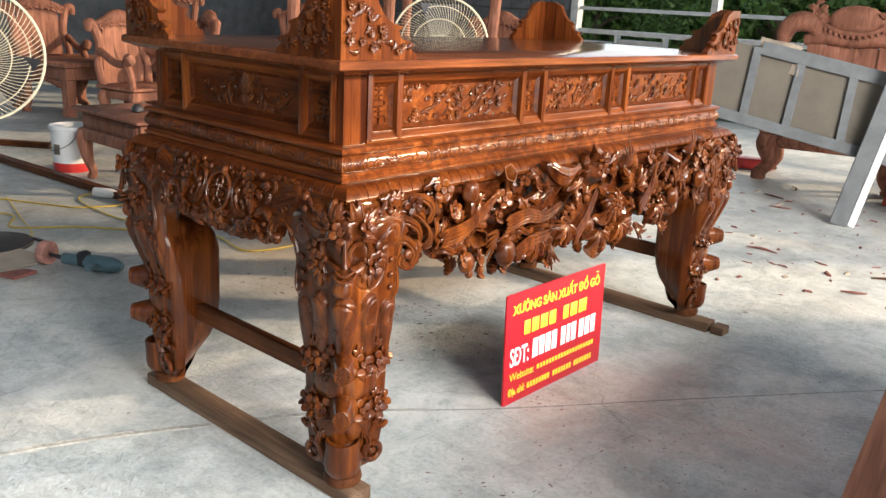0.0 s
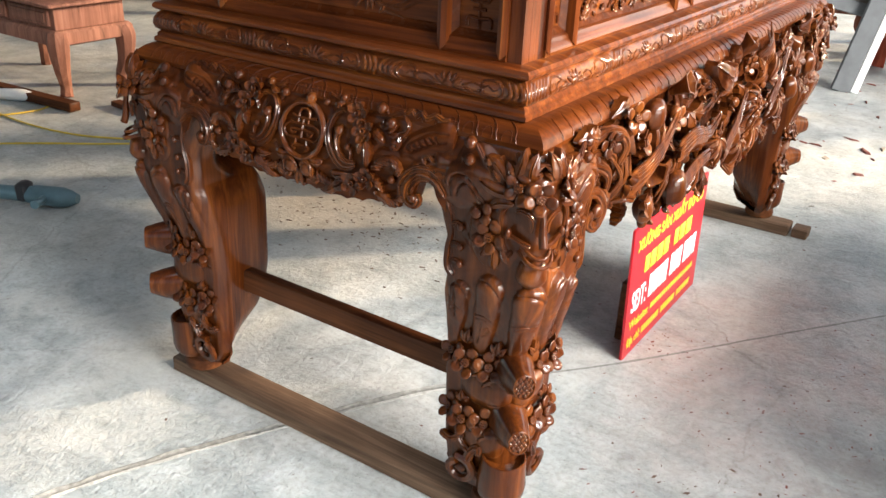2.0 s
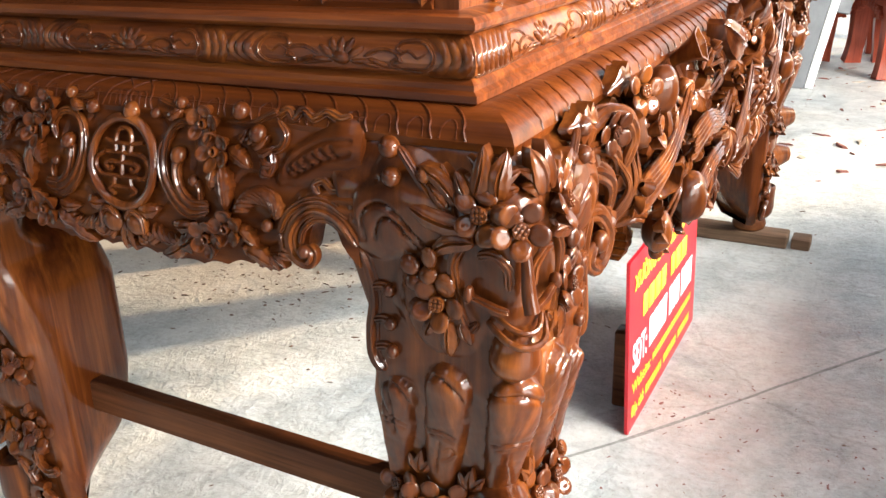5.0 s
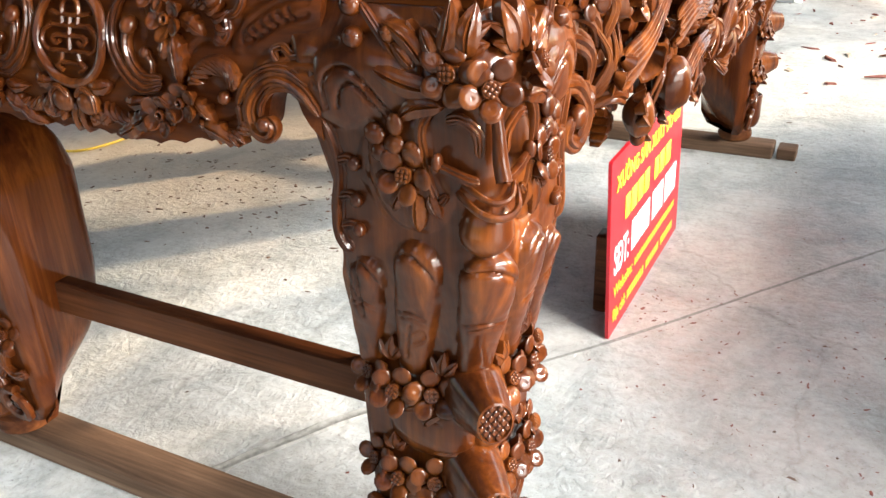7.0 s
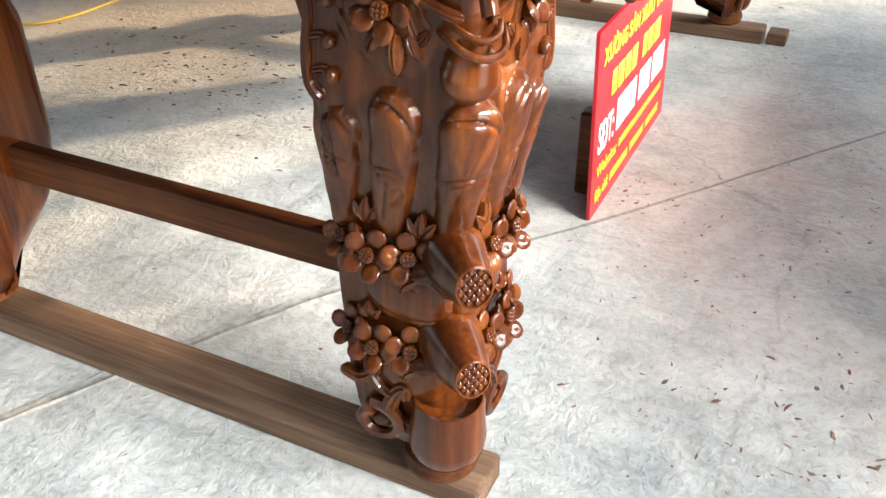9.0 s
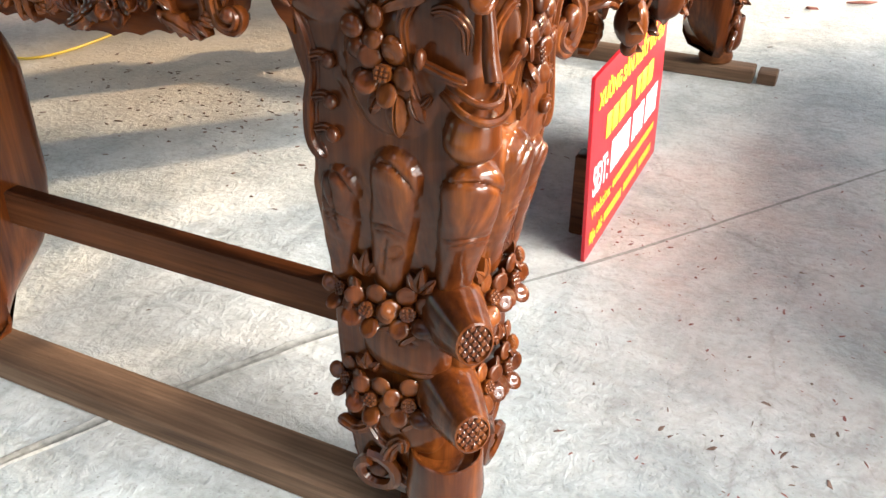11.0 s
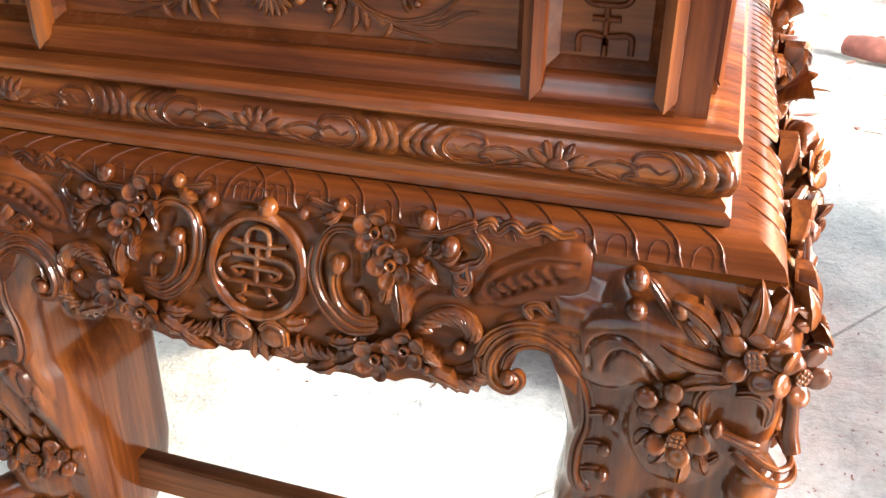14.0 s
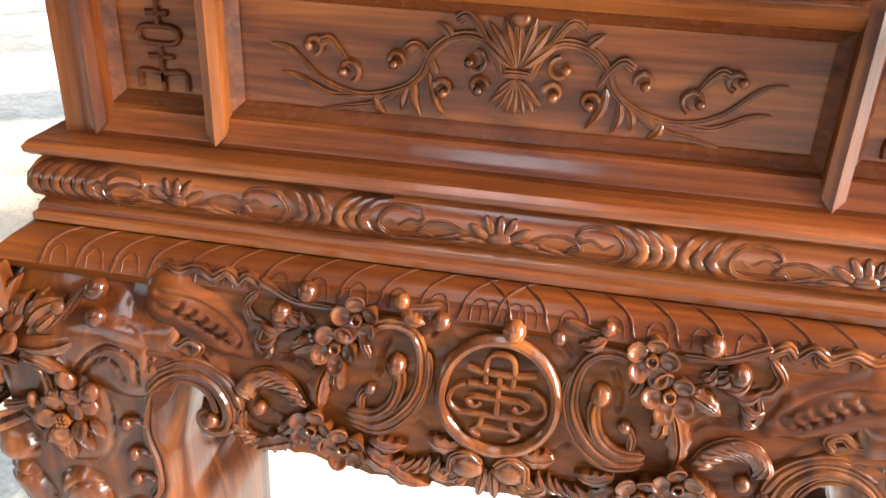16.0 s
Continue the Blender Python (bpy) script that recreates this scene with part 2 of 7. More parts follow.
def stem(geo, pts, r0, r1=None, w=0.0, flat=0.9, n=7, steps=None):
    """A carved stem or scroll through (u, v) points, tapering from r0 to r1."""
    p = np.array([(q[0], q[1], q[2] if len(q) > 2 else w) for q in pts], float)
    r1 = r0 if r1 is None else r1
    k = steps or 5 * len(p) + 4
    line = smooth_line(np.c_[p, np.linspace(r0, r1, len(p))], k)
    t = np.linspace(0, 1, k)
    end = np.clip(np.minimum(t, 1 - t) / 0.12, 0, 1)
    ribbon(geo, line[:, :3], line[:, 3] * (0.25 + 0.75 * np.sqrt(1 - (1 - end) ** 2)), flat)


def curl(geo, c, r, a0, turns, w=0.0, r0=0.005, r1=0.003, hand=1, shrink=0.25, knob=True):
    """A spiral scroll about c, from radius r at the angle a0 (degrees) inwards."""
    n = int(10 * turns) + 4
    pts = []
    for i in range(n):
        t = i / (n - 1)
        a = radians(a0) + hand * 2 * math.pi * turns * t
        q = r * (1 - (1 - shrink) * t)
        pts.append((c[0] + q * math.cos(a), c[1] + q * math.sin(a), w + 0.004 * t))
    tube(geo, pts, np.linspace(r0, r1, n), 7, None, 0.9)
    if knob:
        ball(geo, pts[-1], (1.5 * r1 + 0.0015,) * 3, None, 9, 6)


def bud(geo, u, v, w, r):
    ball(geo, (u, v, w), (r, r, r), None, 12, 8)
    tube(geo, [(u - r * 0.9, v + 0.2 * r, w + 0.35 * r), (u, v + 0.35 * r, w + 0.98 * r), (u + r * 0.9, v + 0.1 * r, w + 0.35 * r)], 0.1 * r, 5, None, 1, 8)
# ---- materials ----
def nodes_of(name):
    m = bpy.data.materials.new(name)
    m.use_nodes = True
    nt = m.node_tree
    return m, nt, nt.nodes["Principled BSDF"]


def noise_node(nt, vec, scale, detail=4.0, rough=0.55, dist=0.0):
    n = nt.nodes.new("ShaderNodeTexNoise")
    n.inputs["Scale"].default_value, n.inputs["Detail"].default_value = scale, detail
    n.inputs["Roughness"].default_value, n.inputs["Distortion"].default_value = rough, dist
    nt.links.new(vec, n.inputs["Vector"])
    return n


def ramp_node(nt, fac, stops):
    r = nt.nodes.new("ShaderNodeValToRGB")
    el = r.color_ramp.elements
    while len(el) < len(stops):
        el.new(0.5)
    for e, (p, c) in zip(el, stops):
        e.position = p
        e.color = (*c, 1) if len(c) == 3 else c
    nt.links.new(fac, r.inputs["Fac"])
    return r


def mix_node(nt, a, b, fac, kind="MIX"):
    x = nt.nodes.new("ShaderNodeMix")
    x.data_type, x.blend_type = "RGBA", kind
    for sock, val in ((x.inputs[0], fac), (x.inputs[6], a), (x.inputs[7], b)):
        if hasattr(val, "is_output"):
            nt.links.new(val, sock)
        else:
            sock.default_value = val if not isinstance(val, tuple) or len(val) == 4 else (*val, 1)
    return x.outputs[2]


def mapping_node(nt, scale, rot=(0, 0, 0), loc=(0, 0, 0)):
    tc = nt.nodes.new("ShaderNodeTexCoord")
    mp = nt.nodes.new("ShaderNodeMapping")
    mp.inputs["Scale"].default_value = scale
    mp.inputs["Rotation"].default_value = rot
    mp.inputs["Location"].default_value = loc
    nt.links.new(tc.outputs["Object"], mp.inputs["Vector"])
    return mp.outputs["Vector"], tc


def bump_node(nt, bsdf, height, strength, distance=0.002):
    b = nt.nodes.new("ShaderNodeBump")
    b.inputs["Strength"].default_value, b.inputs["Distance"].default_value = strength, distance
    nt.links.new(height, b.inputs["Height"])
    nt.links.new(b.outputs["Normal"], bsdf.inputs["Normal"])


def wood(name, axis, dark, mid, light, coat=0.55, rough=0.45, streak=0.55, coat_rough=0.14, knots=0.8, relief=0.25):
    """Wood with its grain along one axis; coat makes it lacquered."""
    m, nt, b = nodes_of(name)
    sc = [26.0, 26.0, 26.0]
    sc[axis] = 1.6
    vec, tc = mapping_node(nt, sc)
    grain = noise_node(nt, vec, 1.0, 6, 0.6, 0.8)
    fine_sc = [150.0] * 3
    fine_sc[axis] = 5.0
    vec2, _ = mapping_node(nt, fine_sc)
    fine = noise_node(nt, vec2, 1.0, 3, 0.5)
    broad = noise_node(nt, tc.outputs["Object"], 3.2, 3, 0.5, 0.5)
    col = ramp_node(nt, grain.outputs["Fac"], [(0.28, dark), (0.5, mid), (0.72, light)]).outputs["Color"]
    col = mix_node(nt, col, ramp_node(nt, fine.outputs["Fac"], [(0.35, (0.45, 0.42, 0.4)), (0.6, (1, 1, 1))]).outputs["Color"], streak, "MULTIPLY")
    col = mix_node(nt, col, ramp_node(nt, broad.outputs["Fac"], [(0.3, (0.62, 0.55, 0.5)), (0.7, (1.25, 1.2, 1.15))]).outputs["Color"], 0.8, "MULTIPLY")
    knot_sc = [5.0, 5.0, 5.0]
    knot_sc[axis] = 1.3
    vec3, _ = mapping_node(nt, knot_sc, (0.25, 0.35, 0.2))
    knot = noise_node(nt, vec3, 1.0, 4, 0.62, 1.2)
    col = mix_node(nt, col, ramp_node(nt, knot.outputs["Fac"], [(0.60, (1, 1, 1)), (0.70, (0.30, 0.24, 0.22))]).outputs["Color"], knots, "MULTIPLY")
    nt.links.new(col, b.inputs["Base Color"])
    b.inputs["Roughness"].default_value = rough
    b.inputs["Coat Weight"].default_value = coat
    b.inputs["Coat Roughness"].default_value = coat_rough
    b.inputs["Coat IOR"].default_value = 1.46
    b.inputs["Specular IOR Level"].default_value = 0.04 if coat else 0.3
    # brush marks and chisel waves under the lacquer
    wave = noise_node(nt, tc.outputs["Object"], 55.0, 3, 0.55, 0.4)
    add = nt.nodes.new("ShaderNodeMath")
    add.operation = "MULTIPLY_ADD"
    nt.links.new(wave.outputs["Fac"], add.inputs[0])
    add.inputs[1].default_value = 2.2
    nt.links.new(fine.outputs["Fac"], add.inputs[2])
    bump_node(nt, b, add.outputs[0], relief, 0.0016)
    # lacquer lies thicker in some places than in others
    gloss = ramp_node(nt, wave.outputs["Fac"], [(0.3, (0.75 * coat_rough,) * 3), (0.7, (1.7 * coat_rough,) * 3)])
    nt.links.new(gloss.outputs["Color"], b.inputs["Coat Roughness"])
    return m


LAC = ((0.0320, 0.0064, 0.0014), (0.1100, 0.0275, 0.0062), (0.2100, 0.0660, 0.0140))
wood_x = wood("lacquered_wood_x", 0, *LAC)
wood_y = wood("lacquered_wood_y", 1, *LAC)
wood_z = wood("lacquered_wood_z", 2, *LAC)
carved = wood("carved_lacquered_wood", 2, (0.0230, 0.0050, 0.0012), (0.0780, 0.0200, 0.0040), (0.1650, 0.0500, 0.0094), coat=0.60, streak=0.45, knots=0.6, coat_rough=0.11, relief=0.14)
# dark stain, also used to paint shade into recessed parts
dark_x = wood("dark_stained_ground", 0, (0.0280, 0.0068, 0.0019), (0.0665, 0.0160, 0.0038), (0.1120, 0.0304, 0.0076), coat=0.25, coat_rough=0.2, relief=0.5)
apron_wood = wood("apron_ground", 0, (0.0330, 0.0070, 0.0014), (0.0860, 0.0210, 0.0040), (0.1450, 0.0420, 0.0078), coat=0.25, coat_rough=0.16, relief=0.22)
top_wood = wood("table_top_wood", 1, (0.07, 0.02, 0.008), (0.14, 0.042, 0.014), (0.22, 0.075, 0.022), coat=1.0, coat_rough=0.10)
raw_pink = wood("raw_reddish_wood", 2, (0.15, 0.060, 0.038), (0.25, 0.108, 0.072), (0.34, 0.165, 0.115), coat=0.0, rough=0.75, streak=0.25)
raw_tan = wood("raw_tan_wood", 0, (0.070, 0.040, 0.024), (0.138, 0.085, 0.053), (0.220, 0.148, 0.098), coat=0.0, rough=0.8, streak=0.5)
bar_wood = wood("stretcher_wood", 0, (0.05, 0.018, 0.009), (0.10, 0.037, 0.016), (0.15, 0.058, 0.022), coat=0.12, rough=0.5)


def plain(name, col, rough=0.6, metal=0.0, vary=0.15, scale=8.0, bump=0.0, coat=0.0):
    m, nt, b = nodes_of(name)
    tc = nt.nodes.new("ShaderNodeTexCoord")
    n = noise_node(nt, tc.outputs["Object"], scale, 5, 0.6)
    lo = tuple(c * (1 - vary) for c in col)
    hi = tuple(min(1, c * (1 + vary)) for c in col)
    nt.links.new(ramp_node(nt, n.outputs["Fac"], [(0.3, lo), (0.7, hi)]).outputs["Color"], b.inputs["Base Color"])
    b.inputs["Roughness"].default_value, b.inputs["Metallic"].default_value = rough, metal
    b.inputs["Coat Weight"].default_value = coat
    if bump:
        bump_node(nt, b, n.outputs["Fac"], bump, 0.004)
    return m


def concrete_floor():
    m, nt, b = nodes_of("concrete_floor")
    tc = nt.nodes.new("ShaderNodeTexCoord")
    o = tc.outputs["Object"]
    big = noise_node(nt, o, 0.9, 5, 0.6, 0.3)
    mid = noise_node(nt, o, 4.5, 6, 0.65, 0.6)
    fine = noise_node(nt, o, 60, 4, 0.6)
    col = ramp_node(nt, mid.outputs["Fac"], [(0.3, (0.30, 0.325, 0.330)), (0.47, (0.415, 0.440, 0.443)), (0.62, (0.515, 0.538, 0.540))]).outputs["Color"]
    col = mix_node(nt, col, ramp_node(nt, big.outputs["Fac"], [(0.33, (0.70, 0.76, 0.79)), (0.5, (0.98, 1.0, 1.0)), (0.67, (1.08, 1.03, 0.97))]).outputs["Color"], 0.9, "MULTIPLY")
    col = mix_node(nt, col, ramp_node(nt, fine.outputs["Fac"], [(0.3, (0.75, 0.73, 0.7)), (0.55, (1.03, 1.03, 1.03))]).outputs["Color"], 0.8, "MULTIPLY")
    grit = noise_node(nt, o, 17, 6, 0.75, 0.8)
    col = mix_node(nt, col, ramp_node(nt, grit.outputs["Fac"], [(0.32, (0.66, 0.64, 0.61)), (0.5, (1, 1, 1)), (0.68, (1.12, 1.12, 1.12))]).outputs["Color"], 0.6, "MULTIPLY")
    # scuffs and hairline cracks
    cr = nt.nodes.new("ShaderNodeTexVoronoi")
    cr.feature = "DISTANCE_TO_EDGE"
    cr.inputs["Scale"].default_value = 0.55
    warp = mix_node(nt, o, noise_node(nt, o, 2.6, 5, 0.7).outputs["Color"], 0.22, "ADD")
    nt.links.new(warp, cr.inputs["Vector"])
    col = mix_node(nt, col, ramp_node(nt, cr.outputs["Distance"], [(0.0, (0.62, 0.60, 0.58)), (0.0035, (1, 1, 1))]).outputs["Color"], 0.6, "MULTIPLY")
    sweep_v, _ = mapping_node(nt, (3.0, 22.0, 1.0), (0, 0, 0.75))
    sweep = noise_node(nt, sweep_v, 1.0, 5, 0.65, 1.5)
    col = mix_node(nt, col, ramp_node(nt, sweep.outputs["Fac"], [(0.34, (0.72, 0.72, 0.71)), (0.56, (1.05, 1.05, 1.04))]).outputs["Color"], 0.34, "MULTIPLY")
    pits = noise_node(nt, o, 160, 2, 0.5)
    col = mix_node(nt, col, ramp_node(nt, pits.outputs["Fac"], [(0.29, (0.45, 0.42, 0.38)), (0.35, (1, 1, 1))]).outputs["Color"], 0.7, "MULTIPLY")
    # pale patches of scraped cement
    scrape_v, _ = mapping_node(nt, (3.4, 2.0, 1.0), (0, 0, 0.6))
    scrape = noise_node(nt, scrape_v, 1.0, 8, 0.78, 0.7)
    col = mix_node(nt, col, (0.60, 0.61, 0.585), mix_node(nt, ramp_node(nt, scrape.outputs["Fac"], [(0.50, (0, 0, 0)), (0.60, (1, 1, 1))]).outputs["Color"], (0.42, 0.42, 0.42), 1.0, "MULTIPLY"))
    # reddish sawdust trodden into the slab, with the sign's red bounce light painted in
    dust = noise_node(nt, o, 1.7, 4, 0.6)
    sep = nt.nodes.new("ShaderNodeVectorMath")
    sep.operation = "DISTANCE"
    nt.links.new(o, sep.inputs[0])
    sep.inputs[1].default_value = (0.42, 1.22, 0)
    near = ramp_node(nt, sep.outputs["Value"], [(0.25, (1, 1, 1)), (0.95, (0.14, 0.14, 0.14))])
    speck = noise_node(nt, o, 22, 5, 0.7)
    dust_and_glow = mix_node(nt, near.outputs["Color"], ramp_node(nt, dust.outputs["Fac"], [(0.35, (0, 0, 0)), (0.65, (1, 1, 1))]).outputs["Color"], 1.0, "MULTIPLY")
    dust_and_glow = mix_node(nt, dust_and_glow, ramp_node(nt, speck.outputs["Fac"], [(0.35, (0.5, 0.5, 0.5)), (0.6, (1, 1, 1))]).outputs["Color"], 1.0, "MULTIPLY")
    col = mix_node(nt, col, (0.47, 0.325, 0.285), mix_node(nt, dust_and_glow, (0.8, 0.8, 0.8), 1.0, "MULTIPLY"))
    # brown dirt walked in and a painted shadow beside the table, and darker damp blotches
    dirt_shade_at = nt.nodes.new("ShaderNodeVectorMath")
    dirt_shade_at.operation = "DISTANCE"
    nt.links.new(mix_node(nt, o, noise_node(nt, o, 1.3, 4, 0.6).outputs["Color"], 0.5, "ADD"), dirt_shade_at.inputs[0])
    dirt_shade_at.inputs[1].default_value = (1.40, 0.75, 0.25)
    dirt = ramp_node(nt, dirt_shade_at.outputs["Value"], [(0.35, (1, 1, 1)), (1.15, (0, 0, 0))]).outputs["Color"]
    smear_v, _ = mapping_node(nt, (2.0, 5.0, 1.0), (0, 0, 0.5))
    smear = noise_node(nt, smear_v, 1.0, 6, 0.7, 0.6)
    dirt = mix_node(nt, dirt, ramp_node(nt, smear.outputs["Fac"], [(0.34, (0.15, 0.15, 0.15)), (0.62, (1, 1, 1))]).outputs["Color"], 1.0, "MULTIPLY")
    col = mix_node(nt, col, (0.20, 0.165, 0.14), mix_node(nt, dirt, (0.72, 0.72, 0.72), 1.0, "MULTIPLY"))
    # warm sunlit patch painted into the floor behind the table, with some sandy dust
    sun_tint_at = nt.nodes.new("ShaderNodeVectorMath")
    sun_tint_at.operation = "DISTANCE"
    nt.links.new(mix_node(nt, o, noise_node(nt, o, 2.2, 5, 0.65).outputs["Color"], 0.5, "ADD"), sun_tint_at.inputs[0])
    sun_tint_at.inputs[1].default_value = (-1.60, 2.05, 0.25)
    sun_tint = mix_node(nt, ramp_node(nt, sun_tint_at.outputs["Value"], [(0.45, (1, 1, 1)), (1.15, (0, 0, 0))]).outputs["Color"], (0.6, 0.6, 0.6), 1.0, "MULTIPLY")
    col = mix_node(nt, col, (0.56, 0.43, 0.30), sun_tint)
    blot = noise_node(nt, o, 2.1, 6, 0.72, 0.9)
    col = mix_node(nt, col, ramp_node(nt, blot.outputs["Fac"], [(0.36, (0.74, 0.77, 0.78)), (0.47, (1, 1, 1)), (0.62, (1.06, 1.05, 1.02))]).outputs["Color"], 0.8, "MULTIPLY")
    nt.links.new(col, b.inputs["Base Color"])
    nt.links.new(ramp_node(nt, mid.outputs["Fac"], [(0.3, (0.42, 0.42, 0.42)), (0.7, (0.62, 0.62, 0.62))]).outputs["Color"], b.inputs["Roughness"])
    add = nt.nodes.new("ShaderNodeMath")
    add.operation = "ADD"
    nt.links.new(mid.outputs["Fac"], add.inputs[0])
    nt.links.new(fine.outputs["Fac"], add.inputs[1])
    rough_ = nt.nodes.new("ShaderNodeMath")
    rough_.operation = "MULTIPLY_ADD"
    nt.links.new(grit.outputs["Fac"], rough_.inputs[0])
    rough_.inputs[1].default_value = 1.6
    nt.links.new(add.outputs[0], rough_.inputs[2])
    bump_node(nt, b, rough_.outputs[0], 0.75, 0.006)
    return m


floor_mat = concrete_floor()
joint_mat = plain("joint_cement", (0.25, 0.248, 0.232), 0.85, 0, 0.35, 60, 0.6)
block_mat = plain("grey_block", (0.075, 0.085, 0.10), 0.85, 0, 0.3, 6, 0.3)
mortar_mat = plain("mortar", (0.17, 0.18, 0.19), 0.9, 0, 0.2, 10)
steel_mat = plain("galvanised_steel", (0.48, 0.52, 0.55), 0.45, 0.6, 0.15, 12)
roof_mat = plain("roof_sheet", (0.16, 0.17, 0.19), 0.6, 0.3, 0.2, 2)
render_mat = plain("wall_plaster", (0.42, 0.40, 0.37), 0.85, 0, 0.15, 3)
red_sign = plain("red_sign_face", (0.40, 0.006, 0.016), 0.42, 0, 0.08, 5, 0, 0.1)
yellow_ink = plain("yellow_ink", (0.80, 0.55, 0.04), 0.45, 0, 0.04, 20)
white_ink = plain("white_ink", (0.85, 0.83, 0.80), 0.45, 0, 0.04, 20)
grass_mat = plain("grass", (0.06, 0.11, 0.03), 0.9, 0, 0.4, 2)
# ================= the shed =================
HX0, HX1, HY0, HY1, HZ = -12.0, 5.5, -6.0, 10.0, 4.6


def slab(name, lo, hi, mat, kind="structure", label="", category=""):
    g = Geo()
    box(g, lo, hi, None, 0.004)
    return tagged(part(name, g, mat), label, category, "", kind)


floor = slab("floor", (HX0 - 0.3, HY0 - 0.3, -0.16), (HX1 + 0.3, HY1 + 0.4, 0.0), floor_mat, label="pale grey trowelled concrete floor with dust and scratches", category="floor")
slab("ground", (-300, -300, -0.5), (300, 300, -0.10), grass_mat, label="grassy ground outside the shed", category="ground")
# unseen roof; its gaps are added for the overhead fill lamps
for k, (x0, x1) in enumerate(((HX0 - 0.3, -1.5), (-0.5, 2.4), (3.4, HX1 + 0.3))):
    slab("ceiling_%d" % (k + 1), (x0, HY0 - 0.4, HZ), (x1, HY1 + 0.5, HZ + 0.06), roof_mat, label="unseen grey sheet metal roof between assumed light strips", category="ceiling")
slab("wall_west_1", (HX0 - 0.2, 3.6, 0), (HX0, HY1, HZ), block_mat, label="grey block wall", category="wall")
# opening added in the unseen part of the west wall for its fill lamp
slab("wall_west_2", (HX0 - 0.2, HY0, 3.4), (HX0, 3.6, HZ), block_mat, label="unseen grey lintel over an assumed opening", category="wall")
slab("wall_west_3", (HX0 - 0.2, HY0, 0), (HX0, 3.6, 0.3), block_mat, label="unseen low grey block wall under an assumed opening", category="wall")
# unseen south walls, left open between for the fill lamp
slab("wall_south_1", (HX0, HY0 - 0.2, 0), (-5.0, HY0, HZ), block_mat, label="grey block wall", category="wall")
slab("wall_south_2", (2.5, HY0 - 0.2, 0), (HX1, HY0, HZ), block_mat, label="grey block wall", category="wall")
slab("wall_south_3", (-5.0, HY0 - 0.2, 3.6), (2.5, HY0, HZ), block_mat, label="unseen grey lintel over an assumed opening", category="wall")
# east side: unseen walls and lintels, with gaps placed to shape the sunlight
slab("wall_east_1", (HX1, HY0, 0), (HX1 + 0.2, -3.0, HZ), render_mat, label="unseen plastered wall beside the light gaps", category="wall")
slab("wall_east_2", (HX1, -3.0, 4.1), (HX1 + 0.2, HY1, HZ), render_mat, label="unseen plastered lintel over the light gaps", category="wall")
slab("wall_east_5", (HX1, -3.0, 2.66), (HX1 + 0.2, 0.05, 2.88), render_mat, label="unseen plastered lintel over an assumed doorway", category="wall")
slab("wall_east_3", (HX1, 0.05, 0.0), (HX1 + 0.2, 8.0, 2.88), render_mat, label="unseen plastered wall under an assumed long high window", category="wall")
slab("wall_east_4", (HX1, 9.5, 0.0), (HX1 + 0.2, HY1, 4.1), render_mat, label="unseen plastered wall beside the light gaps", category="wall")

# unseen slabs that shut the roof gaps where no lamp hangs
for k, (x0, x1, y0) in enumerate(((-1.5, -0.5, -0.5), (2.4, 3.4, 3.3))):
    slab("ceiling_%d" % (k + 4), (x0, y0, HZ + 0.01), (x1, HY1 + 0.5, HZ + 0.05), roof_mat, label="unseen grey sheet metal roof closing part of the light strips", category="ceiling")

# north side: blocks up to the steel column, then open with rails
wall_n = slab("wall_north", (HX0, HY1 + 0.03, 0), (-6.05, HY1 + 0.17, HZ), mortar_mat, label="wall of dark grey concrete blocks", category="wall")
rnd = random.Random(11)
block_mesh = None
for r in range(23):
    for c in range(15):
        x0 = HX0 + 0.01 + 0.41 * c - (0.205 if r % 2 else 0)
        x1 = min(x0 + 0.395, -6.06)
        if x1 - x0 < 0.06:
            continue
        z0 = 0.2 * r + 0.005
        if block_mesh and x1 - x0 > 0.39:
            ob = new("block", block_mesh)
        else:
            g = Geo()
            box(g, (0, 0, 0), (x1 - x0, 0.06, 0.188), None, 0.006)
            ob = part("block", g, block_mat)
            if x1 - x0 > 0.39:
                block_mesh = ob.data
        ob.location = (x0, HY1 - 0.02 + rnd.uniform(-0.004, 0.004), z0)
        ob.parent = wall_n


def post(name, lo, hi, mat, label, category):
    g = Geo()
    box(g, lo, hi, None, 0.004)
    return tagged(part(name, g, mat), label, category)


post("steel_column", (-6.03, HY1 - 0.1, 0), (-5.90, HY1 + 0.05, HZ), steel_mat, "light grey steel column at the open side", "column")
post("steel_column", (-3.76, HY1 - 0.1, 0), (-3.66, HY1 + 0.05, HZ), steel_mat, "light grey steel column at the open side", "column")
post("steel_column", (-0.9, HY1 - 0.1, 0), (-0.8, HY1 + 0.05, HZ), steel_mat, "light grey steel column at the open side", "column")
post("steel_column", (2.2, HY1 - 0.1, 0), (2.3, HY1 + 0.05, HZ), steel_mat, "light grey steel column at the open side", "column")
for z, h in ((1.10, 0.07), (1.44, 0.05), (1.90, 0.05)):
    rail_ = thing("steel_rail", "grey steel rail across the open side", "rail", "rails of the open side")
    for x0, x1 in ((-5.9, -3.76), (-3.66, -0.9), (-0.8, 2.2), (2.3, HX1)):
        g = Geo()
        box(g, (x0, HY1 - 0.05, z), (x1, HY1 - 0.01, z + h), None, 0.004)
        part("rail_bar", g, steel_mat, rail_)

# ---- outside: a white fence, stacked boards, trees ----
white_paint = plain("white_paint", (0.70, 0.72, 0.70), 0.6, 0, 0.12, 5)
fence = thing("fence", "low white block fence beyond the shed", "fence", at=(0, 0, 0))
